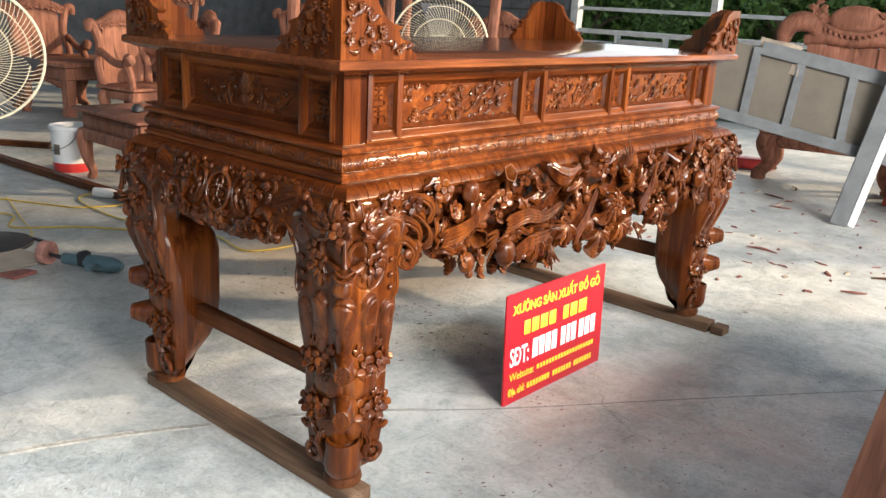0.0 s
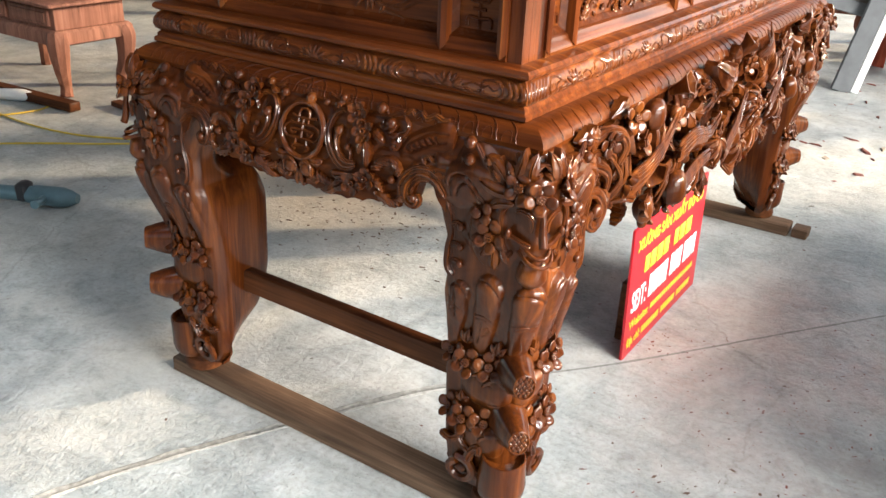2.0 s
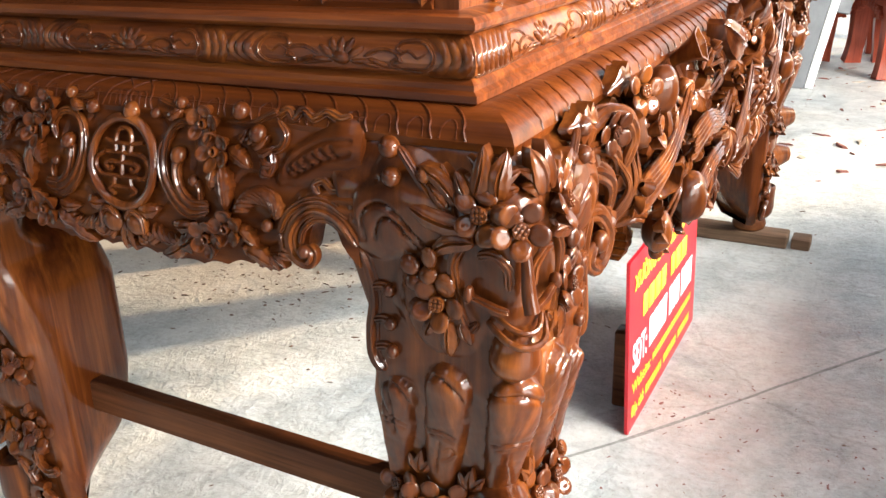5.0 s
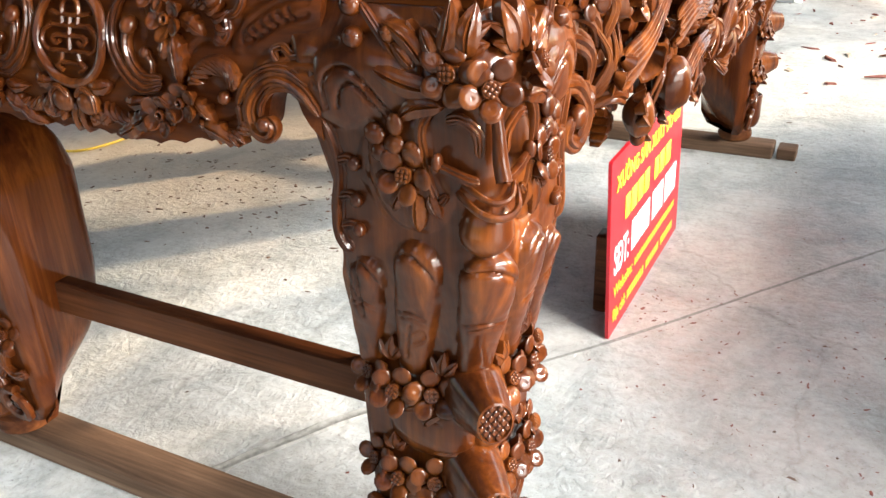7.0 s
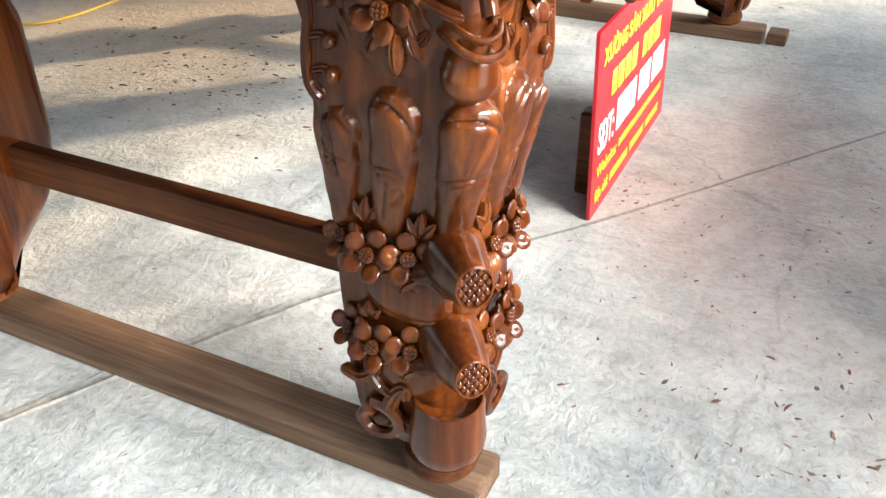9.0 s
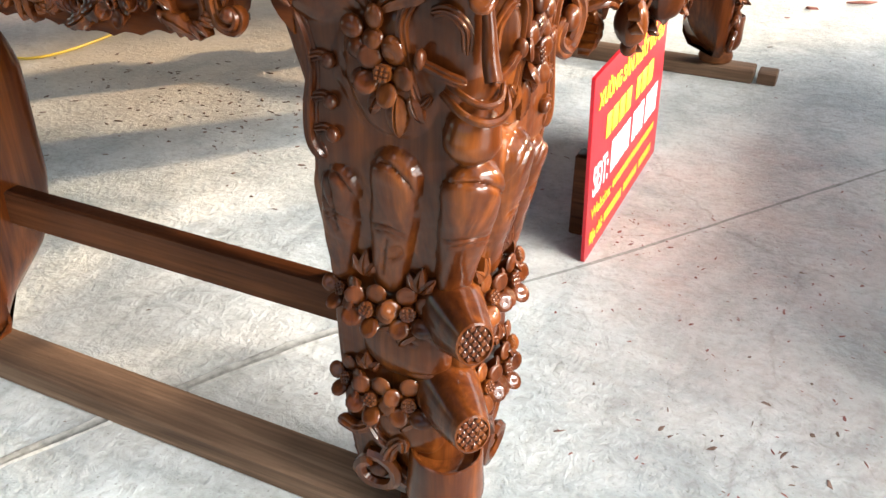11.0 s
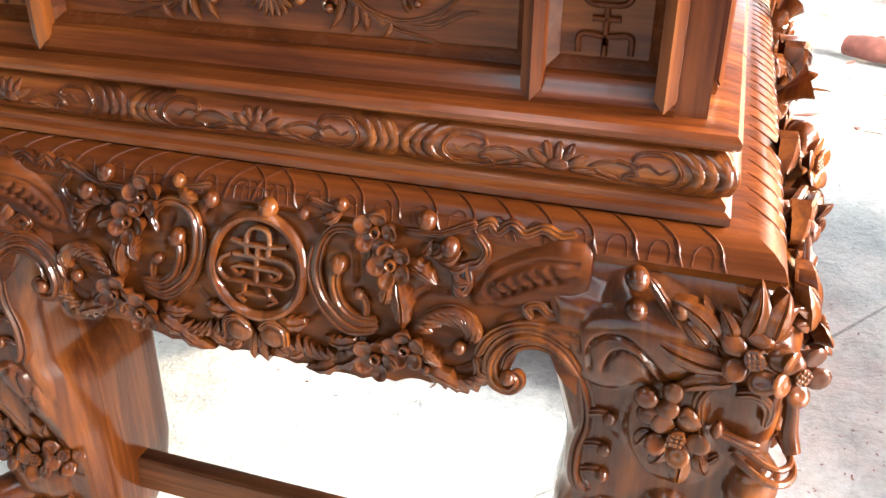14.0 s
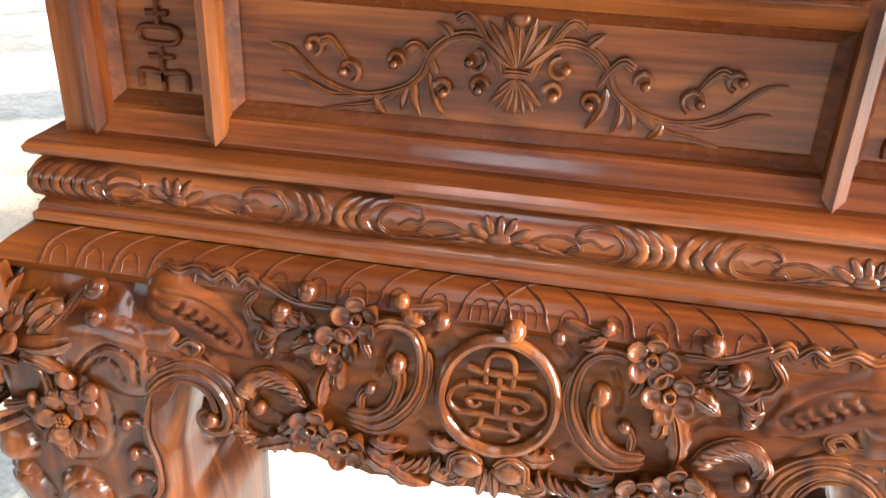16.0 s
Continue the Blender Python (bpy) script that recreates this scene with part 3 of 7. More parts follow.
for k in range(9):
    g = Geo()
    box(g, (-9.0 + 1.0 * k, 13.0, -0.10), (-8.1 + 1.0 * k, 13.12, 0.82 + 0.06 * (k % 3)), None, 0.01)
    part("fence_panel", g, white_paint, fence)
    g = Geo()
    box(g, (-8.08 + 1.0 * k, 12.98, -0.10), (-8.02 + 1.0 * k, 13.14, 1.02), None, 0.01)
    part("fence_post", g, white_paint, fence)
board_pile = thing("board_pile", "dark weathered boards stacked outdoors", "boards")
for k in range(9):
    g = Geo()
    box(g, (-1.3 + 0.05 * (k % 3), -0.5 + 0.04 * (k % 2), 0.11 * k), (1.3 - 0.12 * k, 0.5, 0.11 * k + 0.10), None, 0.01)
    ob = part("board", g, bar_wood, board_pile)
board_pile.location = (-5.9, 12.0, -0.10)

leaf_mats = [plain("leaves_" + n, c, 0.55, 0, 0.4, 3) for n, c in (("light", (0.17, 0.30, 0.07)), ("dark", (0.09, 0.18, 0.04)))]
bark = plain("bark", (0.12, 0.09, 0.06), 0.9, 0, 0.3, 14, 0.5)


def build_tree(seed, h, spread, mat):
    r = np.random.RandomState(seed)
    tree = thing("tree", "leafy green tree outside the shed", "tree", "trees outside")
    g = Geo()
    tube(g, [(0, 0, -0.1), (0.05, 0.02, 0.3 * h), (-0.05, 0.05, 0.6 * h), (0.02, 0, 0.85 * h)], [0.13, 0.10, 0.07, 0.03], 9, None, 1, 12)
    for k in range(9):
        a = 2.4 * k
        z = h * (0.22 + 0.07 * k)
        q = spread * (0.9 - 0.06 * k)
        tube(g, [(0, 0, z), (0.5 * q * math.cos(a), 0.5 * q * math.sin(a), z + 0.25 * q), (q * math.cos(a), q * math.sin(a), z + 0.3 * q)], [0.05, 0.035, 0.012], 6, None, 1, 8)
    part("trunk", g, bark, tree)
    n, centres = 5200, 46
    th, zz = r.uniform(0, 2 * np.pi, centres), r.uniform(0.08, 1.0, centres) * h
    rad = spread * np.sqrt(r.uniform(0.05, 1, centres)) * (1.05 - 0.45 * zz / h)
    c = np.stack([rad * np.cos(th), rad * np.sin(th), zz], -1)
    k = r.randint(0, centres, n)
    p = c[k] + r.normal(0, 0.26, (n, 3))
    p[:, 2] = np.maximum(p[:, 2], 0.02)
    d = r.normal(0, 1, (n, 3))
    d /= np.linalg.norm(d, axis=1)[:, None]
    e = np.cross(d, r.normal(0, 1, (n, 3)))
    e /= np.linalg.norm(e, axis=1)[:, None]
    s = r.uniform(0.06, 0.12, n)[:, None]
    v = np.stack([p - d * s, p + e * s * 0.45, p + d * s, p - e * s * 0.45], 1).reshape(-1, 3)
    g = Geo()
    g.v, g.n = [v], len(v)
    g.f = [(4 * i, 4 * i + 1, 4 * i + 2, 4 * i + 3) for i in range(n)]
    me = bpy.data.meshes.new("crown")
    me.from_pydata(v.tolist(), [], g.f)
    me.materials.append(mat)
    crown = new("crown", me)
    crown.parent = tree
    return tree


first = build_tree(3, 4.2, 1.7, leaf_mats[0])
second = build_tree(4, 3.2, 1.9, leaf_mats[1])
first.location, second.location = (-7.5, 16.5, -0.1), (-5.0, 15.5, -0.1)
for k, (x, y, a, s) in enumerate(((-10.2, 17, 1, 1.0), (-3.0, 16.8, 2, 1.1), (-0.6, 17.5, 3, 1.2), (-6.2, 18.8, 4, 1.3), (-8.8, 15.0, 5, 0.8), (-3.8, 19.5, 6, 1.4), (1.8, 16.5, 0.4, 1.0), (-11.5, 20, 2.2, 1.5), (4.5, 18, 1.1, 1.2), (-1.8, 15.0, 2.8, 0.7), (-6.4, 14.6, 1.8, 0.6), (-9.6, 22, 0.2, 1.7), (-2.0, 22.5, 0.9, 1.7))):
    copy_thing(first if k % 2 else second, pose(x, y, -0.1, 0, 0, 57 * a) @ Matrix.Diagonal((s, s, s, 1)))
# ================= the altar table =================
XC, YC = -0.545, 1.166            # middle of the leg frame
PX0, PX1, PY0, PY1 = -1.065, -0.052, 0.028, 2.303   # plinth
table = thing("altar_table", "glossy red-brown lacquered carved wooden altar table on timber runners", "altar table")
MIRX = Matrix.Translation((2 * XC, 0, 0)) @ Matrix.Diagonal((-1, 1, 1, 1))
MIRY = Matrix.Translation((0, 2 * YC, 0)) @ Matrix.Diagonal((1, -1, 1, 1))


import functools


@functools.lru_cache(maxsize=None)
def eased(table_):
    """The bends of a measured line rounded off."""
    xs, ys = (np.array(a) for a in zip(*sorted(table_)))
    if len(xs) < 6:
        return xs, ys
    t = np.linspace(xs[0], xs[-1], 241)
    y = np.interp(t, xs, ys)
    k = np.exp(-np.linspace(-2, 2, 13) ** 2)
    k /= k.sum()
    pad = np.r_[2 * y[0] - y[6:0:-1], y, 2 * y[-1] - y[-2:-8:-1]]
    return t, np.convolve(pad, k, "valid")


def interp(x, table_):
    xs, ys = eased(tuple(table_))
    return np.interp(x, xs, ys)


# ---- leg: a carved shell round the corner, a smooth block behind ----
LEG_E = [(0.09, -0.034), (0.15, -0.024), (0.22, -0.020), (0.30, -0.017), (0.38, -0.016), (0.46, -0.013), (0.50, -0.006), (0.55, 0.008), (0.60, 0.021), (0.64, 0.028), (0.70, 0.026), (0.78, 0.030), (0.86, 0.034), (0.882, 0.028), (0.898, 0.010), (0.915, 0.002), (0.935, 0.0)]
LEG_R = 0.040
LEG_L = [(0.09, 0.085), (0.13, 0.118), (0.21, 0.132), (0.35, 0.139), (0.48, 0.142), (0.54, 0.157), (0.595, 0.169), (0.624, 0.165), (0.645, 0.169), (0.70, 0.165), (0.76, 0.184), (0.82, 0.205), (0.935, 0.215)]
LEG_B = [(0.09, 0.10), (0.13, 0.13), (0.17, 0.15), (0.23, 0.180), (0.29, 0.196), (0.36, 0.204), (0.56, 0.206), (0.61, 0.196), (0.64, 0.182), (0.665, 0.15), (0.68, 0.12), (0.935, 0.11)]


def leg_point(s, v, w, ve=None):
    """(distance round the corner, height, standing out) -> place; ve: the height whose overhang is taken."""
    e = interp(v if ve is None else ve, LEG_E)
    c = e - LEG_R
    arc = LEG_R * math.pi / 4
    th = np.clip(s, -arc, arc) / LEG_R - math.pi / 4
    over = s - np.clip(s, -arc, arc)
    nx, ny = np.cos(th), np.sin(th)
    x = c + (LEG_R + w) * nx + over * -ny
    y = -c + (LEG_R + w) * ny + over * nx
    return np.stack([x, y, v], -1)


def leg_warp(p):
    return leg_point(p[:, 0], p[:, 1], p[:, 2])


def crown_warp(p):
    """Blades that stand free in front of the hollow under the rim."""
    return leg_point(p[:, 0], p[:, 1], p[:, 2], np.where(p[:, 1] > 0.872, 0.872 + 0.22 * (p[:, 1] - 0.872), p[:, 1]))


def corner_warp(p):
    return leg_point(p[:, 0] / (1 + np.maximum(p[:, 2], 0) / LEG_R), p[:, 1], p[:, 2])


def capsule(s, v, a, b, ra, rb, k=0.8, p=2.0):
    """Height of a rounded bar lying in the surface."""
    a, b = np.array(a), np.array(b)
    d = b - a
    t = np.clip(((s - a[0]) * d[0] + (v - a[1]) * d[1]) / (d @ d), 0, 1)
    r = ra + (rb - ra) * t
    q = np.hypot(s - a[0] - t * d[0], v - a[1] - t * d[1])
    return k * r * np.maximum(0, 1 - (q / r) ** p) ** 0.7


def incised(s, v, pts, width=0.0024, depth=0.0052, steps=24):
    line = smooth_line(pts, steps)
    out = np.zeros(s.shape)
    pad = 3.2 * width
    near = (s > line[:, 0].min() - pad) & (s < line[:, 0].max() + pad) & (v > line[:, 1].min() - pad) & (v < line[:, 1].max() + pad)
    if not near.any():
        return out
    s, v = s[near], v[near]
    q = np.full(s.shape, 9.0)
    for a, b in zip(line[:-1], line[1:]):
        d = b - a
        t = np.clip(((s - a[0]) * d[0] + (v - a[1]) * d[1]) / (d @ d + 1e-12), 0, 1)
        q = np.minimum(q, np.hypot(s - a[0] - t * d[0], v - a[1] - t * d[1]))
    out[near] = -depth * np.exp(-((q / width) ** 2))
    return out


def leg_height(s, v):
    h = np.zeros_like(s)
    # the toes of the knee: a corner toe and two on each face, narrowing downwards, each in a cut hood
    for c0, c1, top, ra, rb in ((0.0, 0.0, 0.628, 0.034, 0.019), (-0.086, -0.082, 0.634, 0.031, 0.020), (-0.152, -0.150, 0.606, 0.026, 0.018), (0.086, 0.082, 0.634, 0.031, 0.020), (0.152, 0.150, 0.606, 0.026, 0.018)):
        h = np.maximum(h, capsule(s, v, (c0, top), (c1, 0.475), 1.12 * ra, 1.15 * rb, 0.50, 2.8))
        hood = [(c0 - 1.10 * ra, top - 0.036), (c0 - 1.16 * ra, top + 0.004), (c0 - 0.74 * ra, top + 0.92 * ra), (c0, top + 1.24 * ra), (c0 + 0.74 * ra, top + 0.92 * ra), (c0 + 1.16 * ra, top + 0.004), (c0 + 1.10 * ra, top - 0.036)]
        h += incised(s, v, hood, 0.0060, 0.0110)
        d = -1 if c0 <= 0 else 1
        h += incised(s, v, [(c0 + d * 0.85 * ra, top + 0.014), (c0 + d * 0.1 * ra, top + 0.018), (c0 - d * 0.55 * ra, top + 0.002), (c0 - d * 0.92 * ra, top - 0.024)], 0.0026, 0.0050)
        h += incised(s, v, [(c0 - 0.62 * ra, 0.566), (c0, 0.570), (c0 + 0.62 * ra, 0.562)], 0.0018, 0.0028)
        h += incised(s, v, [(c0 - 0.50 * ra, 0.558), (c0 + 0.1 * ra, 0.561), (c0 + 0.60 * ra, 0.554)], 0.0016, 0.0022)
    # the boss behind each seed head, and the swollen body between the rows of blossoms
    for z in (0.432, 0.296):
        h = np.maximum(h, capsule(s, v, (0.0, z - 0.012), (0.0, z + 0.012), 0.044, 0.042, 0.34))
    for z, r in ((0.372, 0.046), (0.236, 0.040)):
        h = np.maximum(h, capsule(s, v, (-0.075, z), (-0.045, z), r, r, 0.32))
        h = np.maximum(h, capsule(s, v, (0.045, z), (0.075, z), r, r, 0.32))
    # bead above the middle toe
    h = np.maximum(h, capsule(s, v, (-0.004, 0.688), (-0.002, 0.70), 0.029, 0.027, 0.95))
    for side in (-1, 1):
        # plump shield round the lower flower
        h = np.maximum(h, capsule(s, v, (side * 0.095, 0.745), (side * 0.09, 0.725), 0.062, 0.052, 0.13))
        h = np.maximum(h, capsule(s, v, (side * 0.12, 0.86), (side * 0.17, 0.83), 0.055, 0.045, 0.22))
        # hollow beside the corner
        q = np.hypot((s - side * 0.038) / 0.022, (v - 0.782) / 0.036)
        h -= 0.036 * np.exp(-q ** 4)
        for line in ([(side * 0.186, 0.812), (side * 0.190, 0.836), (side * 0.182, 0.850), (side * 0.160, 0.856), (side * 0.140, 0.845), (side * 0.124, 0.828), (side * 0.110, 0.808)],
                     [(side * 0.172, 0.815), (side * 0.168, 0.832), (side * 0.158, 0.840), (side * 0.145, 0.836), (side * 0.132, 0.822), (side * 0.120, 0.804)],
                     [(side * 0.200, 0.830), (side * 0.205, 0.855), (side * 0.190, 0.874), (side * 0.165, 0.880)],
                     [(side * 0.137, 0.800), (side * 0.142, 0.760), (side * 0.134, 0.715), (side * 0.112, 0.684), (side * 0.080, 0.675), (side * 0.054, 0.682), (side * 0.038, 0.698)],
                     [(side * 0.178, 0.60), (side * 0.165, 0.58), (side * 0.150, 0.545)],
                     [(side * 0.170, 0.63), (side * 0.160, 0.60), (side * 0.154, 0.56)],
                     [(side * 0.150, 0.40), (side * 0.135, 0.41), (side * 0.118, 0.385)], [(side * 0.150, 0.385), (side * 0.138, 0.392), (side * 0.125, 0.375)],
                     [(side * 0.150, 0.255), (side * 0.135, 0.262), (side * 0.12, 0.24)]):
            h += incised(s, v, line)
    for line in ([(-0.086, 0.55), (-0.087, 0.49)], [(0.086, 0.55), (0.087, 0.49)], [(-0.078, 0.535), (-0.070, 0.540), (-0.066, 0.525), (-0.078, 0.515)],
                 [(-0.05, 0.34), (0.0, 0.35), (0.045, 0.34)], [(-0.15, 0.40), (-0.10, 0.405), (-0.04, 0.39)], [(0.15, 0.40), (0.10, 0.405), (0.04, 0.39)], [(-0.14, 0.27), (-0.09, 0.262), (-0.04, 0.275)], [(0.14, 0.27), (0.09, 0.262), (0.04, 0.275)]):
        h += incised(s, v, line, 0.002, 0.003)
    # tool marks
    h += 0.0004 * np.sin(61 * s + 3 * np.sin(37 * v)) * np.sin(53 * v + 2 * np.sin(45 * s)) + 0.0003 * np.sin(143 * s + 5 * np.sin(71 * v)) * np.sin(127 * v)
    return h


def leg_shell():
    g = Geo()
    ns, nv, nb = 171, 320, 40
    vs = np.linspace(0.09, 0.935, nv)
    halves = interp(vs, LEG_L) + 0.026
    heights = leg_height(halves[:, None] * np.linspace(-1, 1, ns), np.repeat(vs[:, None], ns, 1))
    rows = []
    for v, half, tall in zip(vs, halves, heights):
        s = np.linspace(-half, half, ns)
        fade = np.clip((half - np.abs(s)) / 0.012, 0, 1) ** 0.5
        p = leg_point(s, np.full(ns, v), tall * fade - 0.010 * (1 - fade))
        # round the inner block: (x end, back), inner corner, (front, y end)
        b = float(interp(v, LEG_B))
        r = 0.02
        a0, a1 = p[-1], p[0]
        line = [a0[:2], (a0[0] - 0.02, a0[1] + 0.012), (-b * 0.35, max(b, a0[1] + 0.012)), (-b + r, b), (-b + 0.3 * r, b - 0.3 * r), (-b, b - r), (min(-b, a1[0] - 0.012), b * 0.35), (a1[0] - 0.012, a1[1] + 0.02), a1[:2]]
        q = np.array(line)
        d = np.r_[0, np.cumsum(np.hypot(*np.diff(q, axis=0).T))]
        t = np.linspace(0, d[-1], nb + 2)[1:-1]
        back = np.stack([np.interp(t, d, q[:, 0]), np.interp(t, d, q[:, 1]), np.full(nb, v)], -1)
        rows.append(np.concatenate([p, back]))
    n = ns + nb
    g.add(np.concatenate(rows), grid_faces(n, nv, wrap_u=True) + [tuple(range(n)), tuple(range((nv - 1) * n, nv * n))])
    return g


CORNER = Matrix.Translation((0.028, -0.042, 0.851)) @ Matrix.Rotation(radians(34), 4, "Z") @ Matrix.Rotation(radians(84), 4, "X")


def spray(g, a, b, wd, bow):
    """A cut leaf: one long pointed lobe between shorter ones that part from it."""
    d = np.subtract(b, a)
    leaf(g, a, b, wd, 0.005, 0.007, bow, 3, 0.012, 0.03)
    for hand in (-1, 1):
        for at, turn_, size in ((0.06, 24, 0.70), (0.0, 44, 0.46)):
            c, q = math.cos(radians(hand * turn_)), math.sin(radians(hand * turn_))
            f = np.array(a) + at * d
            leaf(g, f, f + size * np.array((c * d[0] - q * d[1], q * d[0] + c * d[1])), 0.72 * wd, 0.002, 0.005, bow - 0.25 * hand, 3, 0.010, 0.03)


def build_leg():
    leg = part("leg", leg_shell(), carved, table, "", 45)

    def sub(name, fn, label="", warp=leg_warp, mat=carved):
        g = Geo()
        fn(g)
        if warp:
            g.warp(warp)
        return part(name, g, mat, leg, label, 42)

    for side in (-1, 1):
        def S(a, side=side):
            return (-side * a[0], a[1])
        # blades fanning out behind the blossoms
        for a, b, wd, bow in (((-0.050, 0.842), (-0.138, 0.864), 0.032, -0.12), ((-0.066, 0.866), (-0.108, 0.906), 0.024, 0.25), ((-0.054, 0.874), (-0.066, 0.902), 0.019, 0.1), ((-0.046, 0.876), (-0.030, 0.930), 0.024, 0.12),
                              ((-0.022, 0.876), (-0.012, 0.926), 0.024, -0.1), ((-0.078, 0.862), (-0.100, 0.886), 0.018, 0.1)):
            sub("carved_leaf", lambda g: spray(g, S(a), S(b), wd, bow * side), warp=crown_warp)
        for a, b, wd, bow in (((-0.050, 0.826), (-0.104, 0.806), 0.026, 0.25), ((-0.079, 0.726), (-0.079, 0.680), 0.028, 0), ((-0.096, 0.728), (-0.110, 0.700), 0.020, 0), ((-0.064, 0.728), (-0.052, 0.700), 0.018, 0), ((-0.116, 0.748), (-0.128, 0.722), 0.018, 0.1)):
            sub("carved_leaf", lambda g: leaf(g, S(a), S(b), wd, 0.004, 0.007, bow * side, 6, 0.010, 0.04))
        sub("carved_flower", lambda g: flower(g, 0.058 if side > 0 else -0.036, 0.862, 0.014, 0.029, 20 + 15 * side, (-14, 8 * side)))
        sub("carved_flower", lambda g: flower(g, side * 0.089, 0.749, 0.012, 0.030, 5 * side, (-10, 0)))
        sub("carved_petals", lambda g: [ball(g, (0, 0, 0), (0.0135, 0.0115, 0.0065), pose(side * q, z, 0.010, -18, 8 * side, tr)) for q, z, tr in ((0.126, 0.790, 30 * side), (0.102, 0.802, 80), (0.104, 0.780, 20), (0.082, 0.774, 60 * side), (0.120, 0.770, 0))])
        sub("carved_branch", lambda g: stem(g, [S((-0.134, 0.921)), S((-0.118, 0.897)), S((-0.100, 0.873)), S((-0.085, 0.858))], 0.005, 0.006, 0.006), warp=crown_warp)
        for z, q, r in ((0.919, 0.145, 0.0125), (0.887, 0.146, 0.0115), (0.893, 0.104, 0.009)):
            sub("carved_bud", lambda g: bud(g, side * q, z, 0.006, r), warp=crown_warp)
        sub("carved_scroll", lambda g: (stem(g, [S((-0.060, 0.828)), S((-0.075, 0.80)), S((-0.072, 0.77)), S((-0.064, 0.735)), S((-0.054, 0.72)), S((-0.044, 0.73))], 0.0065, 0.0055, 0.006),
                                        stem(g, [S((-0.060, 0.765)), S((-0.035, 0.757)), S((-0.012, 0.747))], 0.005, 0.006, 0.010),
                                        stem(g, [S((-0.045, 0.812)), S((-0.028, 0.815)), S((-0.014, 0.80)), S((-0.012, 0.775))], 0.006, 0.0045, 0.007),
                                        ball(g, (side * 0.053, 0.767, 0.010), (0.006, 0.011, 0.008))))
        sub("carved_edging", lambda g: (stem(g, [S((-0.200, 0.800)), S((-0.185, 0.765)), S((-0.180, 0.730)), S((-0.186, 0.690)), S((-0.186, 0.655)), S((-0.172, 0.635))], 0.009, 0.011, -0.002),
                                        [(stem(g, [S((-0.182, z)), S((-0.168, z + 0.004)), S((-0.160, z))], 0.006, 0.006, 0.002), ball(g, (side * 0.158, z, 0.004), (0.008, 0.009, 0.008))) for z in (0.748, 0.704, 0.668)]))
        for row in (0.440, 0.295):
            for i, (du, dz, r) in enumerate(((-0.140, 0.008, 0.029), (-0.099, -0.003, 0.032), (-0.048, 0.002, 0.031))):
                sub("carved_flower", lambda g: flower(g, -side * du, row + dz, (0.010, 0.022, 0.016)[i], r, 17 + 31 * i + 50 * row, (-24, -side * (-20, 4, 14)[i])))
            for a, b, wd in (((-0.045, row - 0.020), (-0.098, row - 0.040), 0.024), ((-0.040, row - 0.030), (-0.066, row - 0.062), 0.020), ((-0.118, row - 0.026), (-0.134, row - 0.042), 0.016)):
                sub("carved_leaf", lambda g: leaf(g, S(a), S(b), wd, 0.006, 0.01, 0.3 * side, 5, 0.012, 0.05))
        for a, b in (((-0.112, 0.474), (-0.113, 0.516)), ((-0.040, 0.468), (-0.040, 0.508)), ((-0.112, 0.326), (-0.114, 0.352))):
            for sp in (-1, 0, 1):
                sub("carved_leaf", lambda g: leaf(g, S(a), S((b[0] + sp * 0.017, b[1] - abs(sp) * 0.012)), 0.017, 0.004, 0.006, 0, 2))
        sub("carved_scroll", lambda g: (curl(g, (side * 0.100, 0.142), 0.035, 110, 1.0, 0.012, 0.011, 0.010, side, 0.72, False), ball(g, (side * 0.100, 0.140, 0.006), (0.017, 0.016, 0.012)), stem(g, [S((-0.115, 0.262)), S((-0.112, 0.235)), S((-0.098, 0.212)), S((-0.075, 0.20))], 0.006, 0.011, 0.012),
                                        stem(g, [S((-0.160, 0.225)), S((-0.135, 0.215)), S((-0.115, 0.225)), S((-0.10, 0.245))], 0.010, 0.008, 0.012), stem(g, [S((-0.085, 0.175)), S((-0.078, 0.20)), S((-0.062, 0.222)), S((-0.06, 0.20))], 0.012, 0.008, 0.014),
                                        stem(g, [S((-0.075, 0.150)), S((-0.05, 0.135)), S((-0.03, 0.15))], 0.014, 0.016, 0.008)))
    # on the corner itself
    sub("carved_flower", lambda g: flower(g, 0, 0, 0, 0.029, 54), warp=lambda p: np.array([CORNER @ Vector(q) for q in p]))
    sub("carved_stump", lambda g: tube(g, [(0, 0.830, 0.010), (0.001, 0.800, 0.018), (0.002, 0.775, 0.022), (0.003, 0.756, 0.030)], [0.0055, 0.007, 0.0085, 0.0090], 10, None, 1, 16), warp=corner_warp)
    sub("carved_lip", lambda g: (tube(g, [(-0.036, 0.734, 0.004), (-0.02, 0.722, 0.030), (0, 0.718, 0.036), (0.02, 0.722, 0.030), (0.036, 0.734, 0.004)], 0.0045, 8, None, 1, 20), tube(g, [(-0.030, 0.745, 0.004), (-0.014, 0.736, 0.026), (0, 0.733, 0.030), (0.014, 0.736, 0.026), (0.030, 0.745, 0.004)], 0.0038, 8, None, 1, 20)), warp=corner_warp)
    # seed heads standing out along the corner
    for z in (0.440, 0.304):
        g = Geo()
        m = Matrix.Translation((-0.034, 0.034, z)) @ Matrix.Rotation(radians(-45), 4, "Z") @ Matrix.Rotation(radians(88), 4, "Y") @ Matrix.Diagonal((1.0, 0.80, 1.12, 1))
        lathe(g, [(0.058, -0.035), (0.053, 0.0), (0.046, 0.026), (0.039, 0.048), (0.0325, 0.064), (0.0305, 0.070), (0.0290, 0.0735), (0.0262, 0.0745), (0.0245, 0.0705)], m, 24)
        m45 = m @ Matrix.Rotation(radians(38), 4, "Z")
